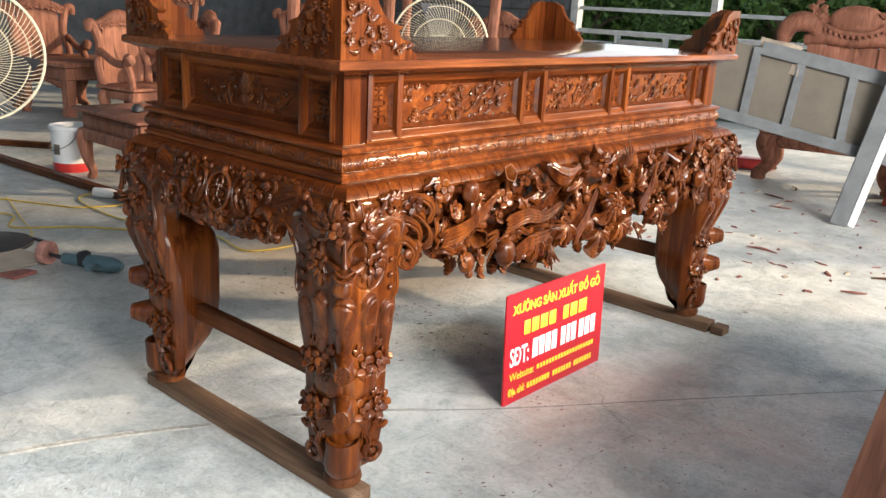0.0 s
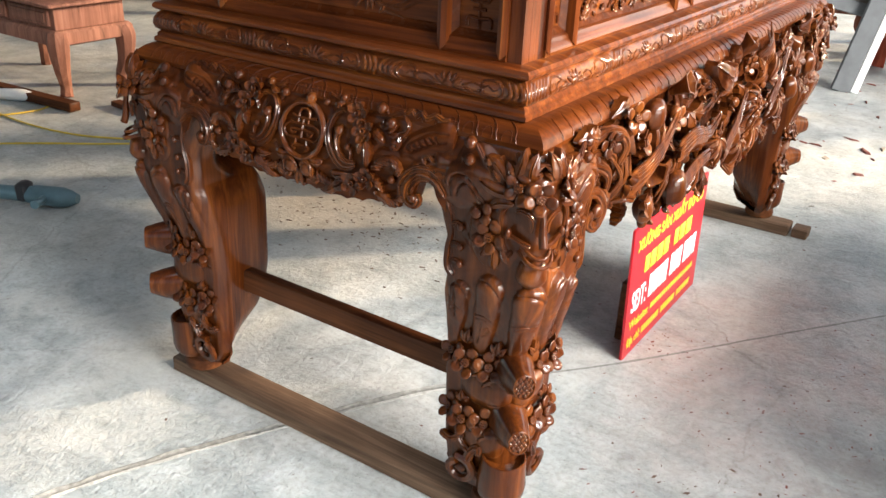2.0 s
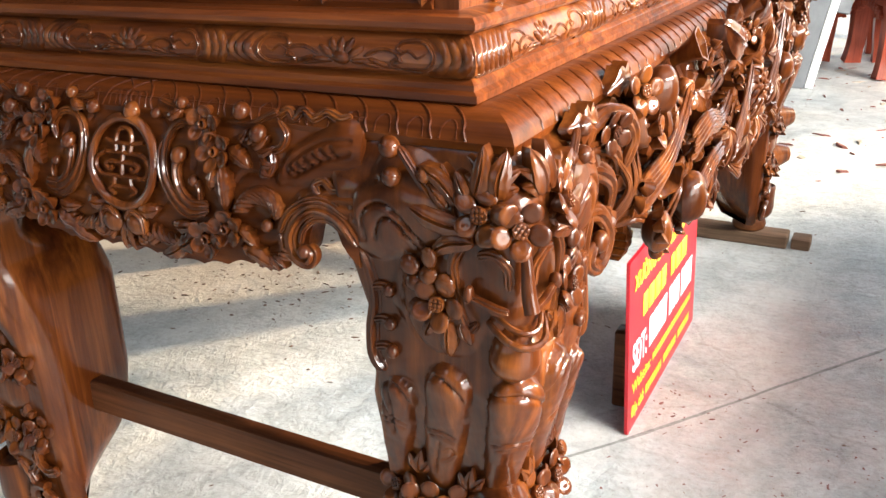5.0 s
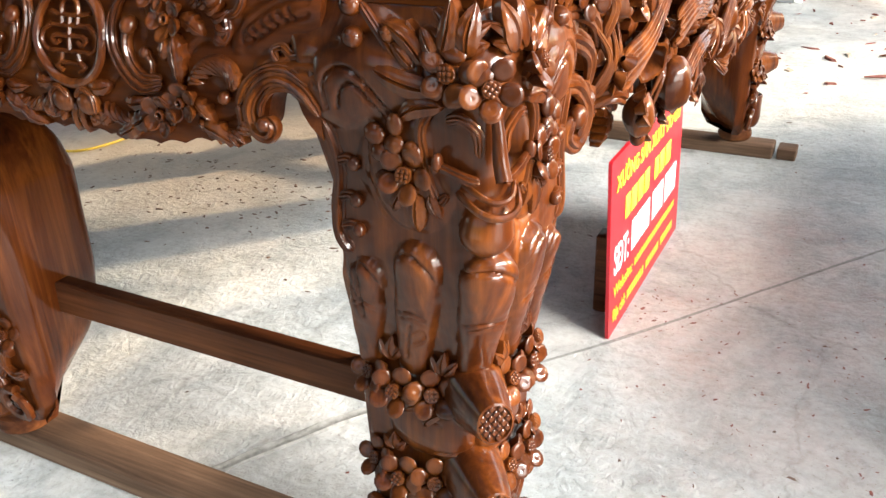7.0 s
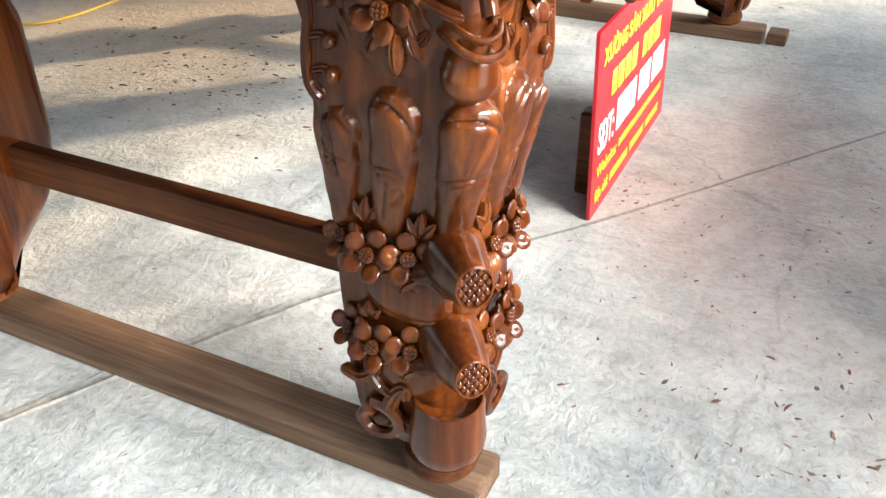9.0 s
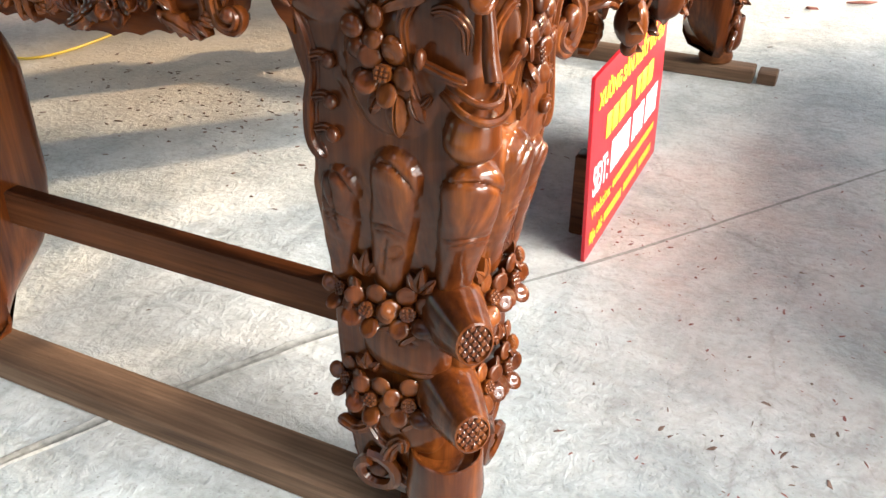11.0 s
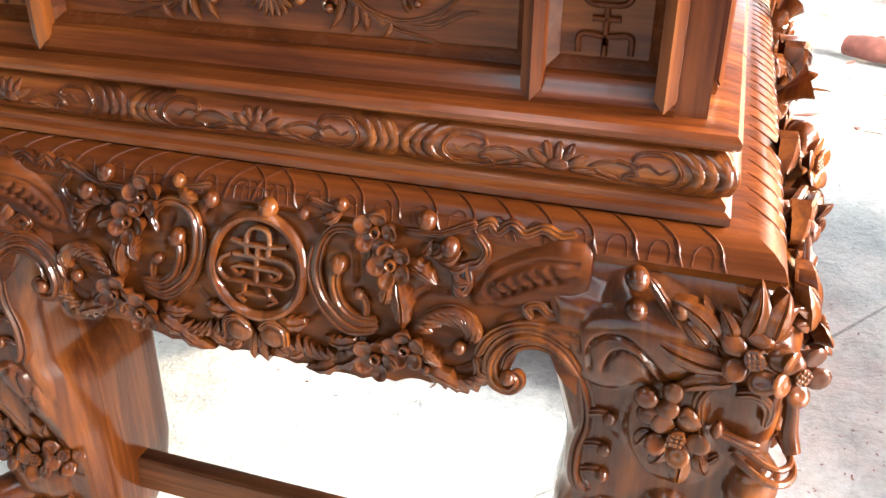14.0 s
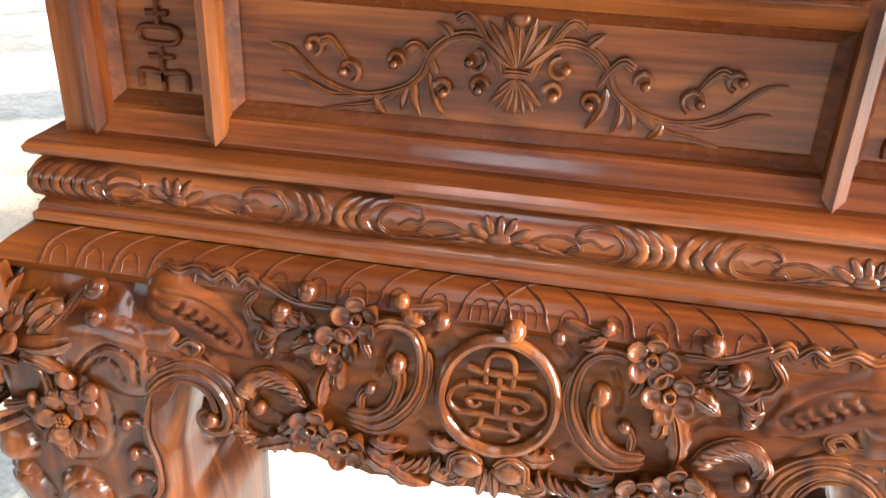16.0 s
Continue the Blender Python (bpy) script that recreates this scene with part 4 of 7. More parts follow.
        for i in range(-2, 3):
            for j in range(-2, 3):
                if math.hypot(i, j) < 2.5:
                    box(g, (i * 0.0095 - 0.0040, j * 0.0095 - 0.0040, 0.066), (i * 0.0095 + 0.0040, j * 0.0095 + 0.0040, 0.0740), m45, 0.0012)
        part("carved_seed_head", g, carved, leg)
    g = Geo()
    m = Matrix.Translation((-0.048, 0.048, 0.090)) @ Matrix.Rotation(radians(-45), 4, "Z") @ Matrix.Rotation(radians(6), 4, "Y")
    lathe(g, [(0.030, -0.004), (0.046, 0.004), (0.054, 0.020), (0.056, 0.040), (0.053, 0.066), (0.051, 0.090), (0.050, 0.110), (0.0485, 0.116), (0.046, 0.117), (0.044, 0.113), (0.038, 0.102), (0.003, 0.098)], m, 26)
    part("carved_cup", g, carved, leg)
    g = Geo()
    lathe(g, [(0.045, 0.046), (0.054, 0.052), (0.058, 0.066), (0.054, 0.082), (0.046, 0.088), (0.044, 0.104)], Matrix.Translation((-0.064, 0.064, 0)), 26)
    part("foot", g, bar_wood, leg, "dark turned foot")
    return leg


leg = build_leg()
copied(leg, MIRX)
copied(leg, MIRY)
copied(leg, MIRX @ MIRY)

# ---- apron of the short side ----
APR_P = [(0.70, 0.028), (0.74, 0.034), (0.80, 0.034), (0.85, 0.026), (0.90, 0.010), (0.94, 0.0)]


def apron_bottom(u):
    a = abs(u)
    z = float(interp(a, [(0, 0.740), (0.06, 0.738), (0.106, 0.735), (0.15, 0.740), (0.19, 0.748), (0.245, 0.757), (0.262, 0.772), (0.288, 0.770), (0.298, 0.779), (0.304, 0.815), (0.335, 0.822), (0.350, 0.79), (0.37, 0.77)]))
    if a < 0.285:
        z += 0.005 * abs(math.sin(a * 75)) - 0.003
    return z


def end_warp(p):
    return np.stack([XC + p[:, 0], -(interp(p[:, 1], APR_P) + p[:, 2]), p[:, 1]], -1)


def apron_relief(u, z):
    """Shallow carving of the ground: padded paisleys, gouged flames and tool marks."""
    a = np.abs(u)
    h = 0.0007 * np.sin(83 * u + 4 * np.sin(61 * z)) * np.sin(71 * z + 3 * np.sin(47 * u)) + 0.0004 * np.sin(190 * u + 3 * np.sin(90 * z)) * np.sin(170 * z)
    pad = np.maximum(capsule(a, z, (0.345, 0.905), (0.285, 0.880), 0.034, 0.024, 0.42), capsule(a, z, (0.285, 0.880), (0.262, 0.866), 0.024, 0.012, 0.42))
    h = np.maximum(h, pad)
    h = np.maximum(h, capsule(a, z, (0.365, 0.852), (0.30, 0.835), 0.030, 0.020, 0.35))
    for line in ([(0.356, 0.915), (0.32, 0.911), (0.288, 0.896), (0.268, 0.878), (0.272, 0.868), (0.29, 0.874), (0.32, 0.890), (0.356, 0.902)],
                 [(0.274, 0.876), (0.285, 0.871)], [(0.283, 0.882), (0.294, 0.876)], [(0.293, 0.889), (0.304, 0.882)], [(0.304, 0.895), (0.315, 0.888)], [(0.316, 0.901), (0.327, 0.893)], [(0.330, 0.906), (0.338, 0.897)],
                 [(0.366, 0.872), (0.34, 0.868), (0.315, 0.856), (0.296, 0.84)], [(0.366, 0.858), (0.342, 0.856), (0.318, 0.845), (0.303, 0.832)], [(0.366, 0.844), (0.345, 0.845), (0.325, 0.838)],
                 [(0.205, 0.90), (0.222, 0.892), (0.236, 0.902)], [(0.19, 0.85), (0.205, 0.862), (0.225, 0.862)], [(0.12, 0.86), (0.118, 0.88), (0.112, 0.895)], [(0.045, 0.79), (0.06, 0.80), (0.075, 0.815)], [(0.045, 0.935), (0.07, 0.905)],
                 [(0.21, 0.79), (0.235, 0.80), (0.25, 0.815)], [(0.10, 0.772), (0.08, 0.765), (0.05, 0.765)], [(0.22, 0.77), (0.245, 0.778), (0.262, 0.79)]):
        h += incised(a, z, line, 0.0026, 0.004)
    return h


def build_end_apron():
    g = Geo()
    nu, nv = 321, 72
    us = -0.37 + 0.74 * np.arange(nu) / (nu - 1)
    z0 = np.array([apron_bottom(u) for u in us])
    zz = z0 + (0.94 - z0) * (np.arange(nv) / (nv - 1))[:, None]
    uu = np.broadcast_to(us, zz.shape)
    v = np.concatenate([np.stack([uu, zz, w], -1).reshape(-1, 3) for w in (apron_relief(uu, zz), np.full(zz.shape, -0.03))])
    f = grid_faces(nu, nv)
    k = nu * nv
    f = f + [tuple(reversed([i + k for i in q])) for q in f]
    rim = list(range(nu)) + [j * nu + nu - 1 for j in range(1, nv)] + [(nv - 1) * nu + i for i in range(nu - 2, -1, -1)] + [j * nu for j in range(nv - 2, 0, -1)]
    f += [(p, rim[(q + 1) % len(rim)], rim[(q + 1) % len(rim)] + k, p + k)[::-1] for q, p in enumerate(rim)]
    g.add(v, f).warp(end_warp)
    apron = part("apron", g, apron_wood, table, "", 60)

    def sub(name, fn, label=""):
        q = Geo()
        fn(q)
        q.warp(end_warp)
        return part(name, q, carved, apron, label, 42)

    # round medallion with an open fretwork character
    def medal(g):
        c, r = (0.003, 0.857), 0.057
        tube(g, [(c[0] + r * math.cos(a), c[1] + r * math.sin(a), 0.008) for a in np.linspace(0, 2 * math.pi, 49)], 0.0062, 8, None, 1.0)
        def line(*pts, rad=0.0030):
            tube(g, [(c[0] + x, c[1] + y, 0.008) for x, y in pts], rad, 6, None, 1.1, 3 * len(pts) + 2)
        line((-0.013, 0.012), (-0.014, 0.032), (-0.008, 0.042), (0.008, 0.042), (0.014, 0.032), (0.013, 0.012))
        line((-0.032, 0.027), (-0.015, 0.024), (0.015, 0.024), (0.036, 0.027))
        line((-0.030, 0.012), (0.0, 0.012), (0.032, 0.012))
        line((0, 0.024), (0, -0.018))
        line((-0.022, 0.0), (0, 0.0), (0.022, 0.0))
        line((-0.026, -0.018), (0, -0.018), (0.028, -0.018))
        for s in (-1, 1):
            line((s * 0.032, 0.012), (s * 0.045, 0.004), (s * 0.048, -0.008), (s * 0.038, -0.018), (s * 0.026, -0.018))
            line((s * 0.022, 0.0), (s * 0.030, -0.004), (s * 0.022, -0.010), (s * 0.016, -0.006))
            line((s * 0.014, -0.018), (s * 0.016, -0.030), (s * 0.024, -0.036), (s * 0.014, -0.042))
        line((-0.014, -0.032), (0.014, -0.032))
    sub("medallion", medal)
    sub("carved_bow", lambda g: ([ball(g, (s * 0.022, 0.776, 0.006), (0.019, 0.016, 0.011)) for s in (-1, 1)], [stem(g, [(s * 0.038, 0.765), (s * 0.036, 0.788), (s * 0.02, 0.795), (s * 0.006, 0.783)], 0.005, 0.004, 0.012) for s in (-1, 1)],
                                 [leaf(g, (s * 0.004, 0.775), (s * 0.009, 0.735), 0.013, 0.003, 0.006) for s in (-1, 1)]))
    for u, z, w, r in ((0.012, 0.922, 0.004, 0.012), (0.055, 0.922, 0.004, 0.008), (-0.06, 0.922, 0.004, 0.010), (0.197, 0.936, 0.008, 0.011), (0.224, 0.912, 0.008, 0.011), (-0.197, 0.936, 0.008, 0.011), (-0.224, 0.912, 0.008, 0.011), (0.100, 0.938, 0.006, 0.008), (-0.100, 0.938, 0.006, 0.008)):
        sub("carved_bud", lambda g: bud(g, u, z, w, r))
    for s in (-1, 1):
        def T(*pts, s=s):
            return [(s * p[0], *p[1:]) for p in pts]
        for u, z, r, tn in ((0.143, 0.918, 0.026, 10), (0.163, 0.887, 0.026, 45), (0.150, 0.778, 0.028, 0), (0.184, 0.796, 0.026, 30)):
            sub("carved_flower", lambda g: flower(g, s * u, z, 0.010, r, tn * s + (180 if s < 0 else 0), (0, 0), seeds=False))
        # great scroll round the inner curl
        sub("carved_scroll", lambda g: (stem(g, T((0.150, 0.812), (0.120, 0.808), (0.092, 0.828), (0.076, 0.858), (0.078, 0.892), (0.094, 0.912), (0.120, 0.912), (0.136, 0.894), (0.128, 0.876)), 0.0070, 0.005, 0.006),
                                        stem(g, T((0.146, 0.806), (0.112, 0.802), (0.082, 0.826), (0.067, 0.862), (0.070, 0.892)), 0.004, 0.004, 0.007),
                                        stem(g, T((0.150, 0.818), (0.122, 0.818), (0.104, 0.832), (0.096, 0.856), (0.100, 0.874)), 0.0062, 0.007, 0.006),
                                        ball(g, (s * 0.101, 0.876, 0.008), (0.011, 0.011, 0.011)), stem(g, T((0.135, 0.822), (0.135, 0.836), (0.128, 0.846)), 0.004, 0.006, 0.005), ball(g, (s * 0.126, 0.847, 0.006), (0.007, 0.007, 0.007))))
        for a, b, wd in (((0.168, 0.872), (0.180, 0.812), 0.026), ((0.160, 0.868), (0.156, 0.838), 0.020), ((0.178, 0.890), (0.214, 0.872), 0.020), ((0.130, 0.778), (0.088, 0.754), 0.030), ((0.125, 0.79), (0.085, 0.786), 0.018), ((0.065, 0.802), (0.025, 0.800), 0.020),
                         ((0.100, 0.930), (0.075, 0.918), 0.014), ((0.198, 0.800), (0.225, 0.775), 0.018), ((0.062, 0.768), (0.035, 0.752), 0.014), ((0.205, 0.772), (0.255, 0.752), 0.022), ((0.110, 0.765), (0.060, 0.738), 0.022)):
            sub("carved_leaf", lambda g: leaf(g, (s * a[0], a[1]), (s * b[0], b[1]), wd, 0.004, 0.008, 0.15 * s, 4))
        sub("carved_branch", lambda g: (stem(g, T((0.17, 0.920), (0.21, 0.922), (0.235, 0.932), (0.250, 0.938)), 0.003, 0.005, 0.004), stem(g, T((0.19, 0.905), (0.224, 0.912)), 0.003, 0.003, 0.004)))
        sub("carved_branch", lambda g: stem(g, T((0.06, 0.938), (0.09, 0.932), (0.112, 0.936)), 0.004, 0.003, 0.004))
        # cloud edging and flames beside the leg
        sub("carved_cloud", lambda g: (stem(g, T((0.246, 0.930), (0.262, 0.940), (0.272, 0.932), (0.285, 0.942), (0.300, 0.934), (0.318, 0.942), (0.336, 0.936), (0.352, 0.940)), 0.0055, 0.0055, 0.002),
                                       stem(g, T((0.25, 0.928), (0.262, 0.912), (0.256, 0.898), (0.243, 0.892), (0.246, 0.876), (0.238, 0.862)), 0.005, 0.006, 0.004)))
        # acanthus along the outside of the great scroll and between the flowers
        sub("carved_scroll", lambda g: (stem(g, T((0.372, 0.800), (0.352, 0.822), (0.33, 0.833), (0.305, 0.832), (0.285, 0.815), (0.277, 0.792), (0.284, 0.772), (0.300, 0.768), (0.308, 0.780), (0.300, 0.790)), 0.008, 0.009, 0.006), stem(g, T((0.36, 0.830), (0.33, 0.845), (0.30, 0.842), (0.275, 0.825), (0.262, 0.80)), 0.005, 0.006, 0.006),
                                        stem(g, T((0.355, 0.812), (0.335, 0.824), (0.312, 0.822), (0.297, 0.808), (0.292, 0.790)), 0.004, 0.004, 0.007), ball(g, (s * 0.298, 0.782, 0.008), (0.009, 0.009, 0.010)),
                                        stem(g, T((0.262, 0.80), (0.266, 0.785), (0.262, 0.77), (0.24, 0.758), (0.215, 0.76)), 0.007, 0.006, 0.005), ball(g, (s * 0.243, 0.806, 0.006), (0.008, 0.008, 0.008)), stem(g, T((0.318, 0.852), (0.31, 0.862), (0.322, 0.868), (0.335, 0.86), (0.35, 0.862), (0.352, 0.85)), 0.005, 0.005, 0.005)))
    return apron


apron = build_end_apron()
copied(apron, MIRY)
# acanthus along the great scrolls, between the flowers and beside the legs
for line, ln, wd, hand, w, gap, angle in (
    (((0.190, 0.815), (0.205, 0.838), (0.228, 0.850), (0.250, 0.846), (0.264, 0.832)), 0.026, 0.011, -1, 0.003, 0.008, 50),
    (((0.188, 0.900), (0.210, 0.898), (0.228, 0.886), (0.232, 0.868)), 0.020, 0.010, 1, 0.001, 0.009, 46),
    (((0.120, 0.768), (0.088, 0.758), (0.055, 0.760), (0.030, 0.752)), 0.020, 0.011, -1, 0.002, 0.010, 40),
    (((0.200, 0.778), (0.225, 0.768), (0.250, 0.768), (0.268, 0.780)), 0.018, 0.010, -1, 0.002, 0.009, 44),
):
    for s in (-1, 1):
        g = Geo()
        frond(g, [(s * u, z) for u, z in line], ln, wd, hand * s, w, gap, angle)
        g.warp(end_warp)
        part("carved_frond", g, carved, apron, "", 42)

# ---- deep pierced apron of the long side ----
def long_warp(p):
    return np.stack([0.002 + 0.8 * p[:, 2], p[:, 0], p[:, 1]], -1)


def long_bottom(u):
    a = abs(u - YC)
    return float(interp(a, [(0, 0.585), (0.25, 0.60), (0.45, 0.615), (0.62, 0.63), (0.78, 0.655), (0.88, 0.70), (0.95, 0.77), (0.99, 0.82), (1.2, 0.82)]))


def build_long_apron():
    rnd = random.Random(7)
    g = Geo()
    # the board behind, cut to an uneven lower edge, and a row of holes along the top
    nu = 161
    v = []
    for w in (-0.030, -0.055):
        for t in (0, 1):
            for i in range(nu):
                u = 0.16 + (2 * YC - 0.32) * i / (nu - 1)
                zb = long_bottom(u) + 0.035 + 0.012 * math.sin(u * 41) + 0.008 * math.sin(u * 97)
                zt = 0.935 - 0.030 * max(0, math.sin(u * 33)) ** 6
                v.append((u, zt if t else min(zb, zt - 0.03), w))
    f = []
    for i in range(nu - 1):
        a, b, c, d = i, nu + i, 2 * nu + i, 3 * nu + i
        f += [(a, a + 1, b + 1, b), (c, d, d + 1, c + 1), (a, c, c + 1, a + 1), (b, b + 1, d + 1, d)]
    f += [(0, nu, 3 * nu, 2 * nu), (nu - 1, 3 * nu - 1, 4 * nu - 1, 2 * nu - 1)]
    g.add(v, f).warp(long_warp)
    # darker colour deepens the shade behind the pierced carving
    apron = part("pierced_apron", g, dark_x, table)

    def sub(name, fn, label=""):
        q = Geo()
        fn(q)
        q.warp(long_warp)
        return part(name, q, carved, apron, label, 42)

    def melon(g, u, z, w, r, tip):
        m = pose(u, z, w, 0, 0, tip)
        n, k = 20, 10
        v = []
        for j in range(k + 1):
            p = math.pi * j / k
            for i in range(n):
                a = 2 * math.pi * i / n
                q = r * math.sin(p) ** 0.8 * (1 + 0.06 * math.cos(5 * a)) + 1e-4
                v.append((q * math.cos(a), -1.15 * r * math.cos(p) + (0.5 * r if j == k else 0), q * math.sin(a)))
        g.add(v, grid_faces(n, k + 1, wrap_u=True), m)

    def trumpet(g, u, z, w, r, ln, turn, tilt):
        m = pose(u, z, w, tilt, 0, turn)
        n = 18
        prof = [(0.35 * r, 0), (0.5 * r, 0.3 * ln), (0.75 * r, 0.7 * ln), (1.08 * r, 0.95 * ln), (1.1 * r, ln), (0.95 * r, ln), (0.7 * r, 0.75 * ln), (0.3 * r, 0.3 * ln)]
        v = []
        for q, h in prof:
            for i in range(n):
                a = 2 * math.pi * i / n
                rr = q * (1 + 0.10 * math.cos(5 * a) * (h / ln))
                v.append((rr * math.cos(a), h, rr * math.sin(a)))
        g.add(v, grid_faces(n, len(prof), wrap_u=True) + [tuple(range(n))], m)

    # winding branches carry the growth
    for k in range(17):
        u = 0.20 + 0.12 * k
        z = rnd.uniform(0.70, 0.88)
        pts = [(u, z, -0.02)]
        for q in range(4):
            u += rnd.uniform(0.025, 0.06)
            z = min(0.90, max(long_bottom(u) + 0.04, z + rnd.uniform(-0.06, 0.06)))
            pts.append((u, z, rnd.uniform(-0.01, 0.045)))
        sub("carved_branch", lambda g: stem(g, pts, rnd.uniform(0.010, 0.015), 0.007, n=9))
    spots = []

    def free_spot(r):
        for _ in range(60):
            u = rnd.uniform(0.20, 2 * YC - 0.20)
            lo = long_bottom(u)
            z = rnd.uniform(lo, 0.925)
            if all(math.hypot(u - a, z - b) > 0.62 * (r + c) for a, b, c in spots):
                spots.append((u, z, r))
                return u, z
        return None

    # the growth beside the near leg, which the eye passes closest
    sub("carved_branch", lambda g: stem(g, [(0.15, 0.885, 0.02), (0.19, 0.915, 0.045), (0.25, 0.905, 0.06), (0.28, 0.87, 0.062), (0.27, 0.83, 0.05)], 0.012, 0.010, n=10))
    sub("carved_trumpet", lambda g: trumpet(g, 0.26, 0.86, 0.02, 0.030, 0.06, -70, 35))
    sub("carved_melon", lambda g: melon(g, 0.44, 0.685, 0.060, 0.029, 200))
    sub("carved_scroll", lambda g: (stem(g, [(0.155, 0.80, 0.03), (0.20, 0.79, 0.04), (0.23, 0.75, 0.045), (0.21, 0.715, 0.04), (0.18, 0.73, 0.035), (0.19, 0.755, 0.04)], 0.013, 0.011, n=9), ball(g, (0.20, 0.752, 0.042), (0.016, 0.016, 0.014))))
    for pts, r0 in (([(0.12, 0.87, 0.0), (0.18, 0.885, 0.03), (0.24, 0.862, 0.045), (0.275, 0.82, 0.04)], 0.020), ([(0.12, 0.845, 0.0), (0.18, 0.852, 0.03), (0.235, 0.825, 0.042), (0.255, 0.785, 0.035), (0.235, 0.765, 0.03)], 0.017),
                    ([(0.12, 0.905, -0.005), (0.19, 0.915, 0.025), (0.27, 0.905, 0.045), (0.33, 0.87, 0.05)], 0.015), ([(0.135, 0.815, 0.0), (0.18, 0.815, 0.02), (0.21, 0.79, 0.03)], 0.012)):
        sub("carved_leaf", lambda g: stem(g, pts, r0, 0.35 * r0, n=9, steps=22))
    spots += [(0.2, 0.84, 0.05), (0.27, 0.87, 0.05), (0.37, 0.83, 0.04), (0.32, 0.72, 0.04), (0.44, 0.685, 0.045), (0.2, 0.75, 0.04), (0.25, 0.7, 0.03)]
    # a tousled chrysanthemum, a great smooth leaf, spiky leaf fans and bundles of long plumes
    for k in range(26):
        a, r = 2.4 * k, 0.020 + 0.0023 * k
        p0 = (1.27 + 0.3 * r * math.cos(a), 0.745 + 0.3 * r * math.sin(a), 0.085 - 0.0006 * k)
        p1 = (1.27 + 0.75 * r * math.cos(a), 0.745 + 0.75 * r * math.sin(a), 0.092 - 0.001 * k)
        p2 = (1.27 + r * math.cos(a + 0.2), 0.740 + 1.05 * r * math.sin(a + 0.2) - 0.006, 0.07 - 0.0012 * k)
        sub("carved_petal", lambda g: tube(g, [p0, p1, p2], [0.004, 0.0065, 0.0055], 7, None, 0.9, 9))
    sub("carved_flower_heart", lambda g: ball(g, (1.27, 0.745, 0.05), (0.05, 0.05, 0.035)))
    sub("carved_leaf", lambda g: leaf(g, (0.82, 0.945), (1.02, 0.905), 0.075, 0.045, 0.04, -0.3, 5, 0.02, 0.02))
    for u, z, a0, n in ((1.20, 0.66, -100, 6), (1.34, 0.67, -60, 6), (1.44, 0.80, 20, 5), (0.80, 0.70, -80, 5), (0.98, 0.72, -110, 6), (0.46, 0.80, 40, 5), (1.62, 0.70, -90, 5), (1.78, 0.80, -20, 5)):
        for q in range(n):
            an = radians(a0 + 26 * (q - (n - 1) / 2))
            sub("carved_leaf", lambda g: leaf(g, (u, z), (u + 0.085 * math.cos(an), max(0.565, z + 0.085 * math.sin(an))), 0.026, 0.045 + 0.006 * (q % 2), 0.022, 0.1, 4, 0.012, 0.12))
    for pts in ([(0.32, 0.775), (0.42, 0.795), (0.50, 0.84), (0.56, 0.875)], [(0.62, 0.77), (0.72, 0.79), (0.82, 0.775), (0.92, 0.80)], [(0.68, 0.66), (0.76, 0.70), (0.86, 0.71)], [(1.02, 0.66), (1.08, 0.73), (1.13, 0.82)], [(1.46, 0.70), (1.52, 0.78), (1.55, 0.88)]):
        for q in range(4):
            o = 0.013 * (q - 1.5)
            sub("carved_strand", lambda g: stem(g, [(u, z + o * (1 - 0.5 * i / 3), 0.075 - 0.006 * abs(q - 1.5) + 0.008 * math.sin(i)) for i, (u, z) in enumerate(pts)], 0.0105, 0.004, n=8, steps=20))
        spots.append((pts[1][0], pts[1][1], 0.06))
    for u, z, r in ((0.624, 0.685, 0.040), (1.72, 0.722, 0.034), (1.10, 0.70, 0.026)):
        sub("carved_melon", lambda g: melon(g, u, z, 0.065, r, 200))
        spots.append((u, z, 0.05))
    for u, z in ((1.90, 0.895), (1.95, 0.865), (1.88, 0.85), (0.36, 0.86), (0.42, 0.70)):
        sub("carved_flower", lambda g: flower(g, u, z, 0.07, 0.032, 40 * u, (-15, 10), seeds=False))
        spots.append((u, z, 0.04))
    spots.extend([(1.27, 0.745, 0.09), (0.92, 0.92, 0.06)])
    for k in range(2):
        p = free_spot(0.05)
        if p:
            sub("carved_melon", lambda g: melon(g, p[0], p[1], rnd.uniform(0.035, 0.07), rnd.uniform(0.026, 0.036), rnd.uniform(120, 240)))
    for k in range(9):
        p = free_spot(0.05)
        if p:
            sub("carved_trumpet", lambda g: trumpet(g, p[0], p[1], 0.01, rnd.uniform(0.022, 0.034), rnd.uniform(0.05, 0.08), rnd.uniform(0, 360), rnd.uniform(25, 70)))
    for k in range(44):
        p = free_spot(0.036)
        if p:
            sub("carved_flower", lambda g: flower(g, p[0], p[1], rnd.uniform(0.03, 0.065), rnd.uniform(0.024, 0.031), rnd.uniform(0, 72), (rnd.uniform(-35, 35), rnd.uniform(-35, 35))))
    for k in range(24):
        p = free_spot(0.034)
        if p:
            def strands(g):
                a = rnd.uniform(0, 6.28)
                for q in range(5):
                    b = a + (q - 2) * 0.24
                    ln = rnd.uniform(0.07, 0.115)
                    stem(g, [(p[0], p[1], 0.03), (p[0] + 0.5 * ln * math.cos(b), p[1] + 0.5 * ln * math.sin(b), 0.06), (p[0] + ln * math.cos(b + 0.35), p[1] + ln * math.sin(b + 0.35), 0.045)], 0.0085, 0.003, n=6)
            sub("carved_plume", strands)
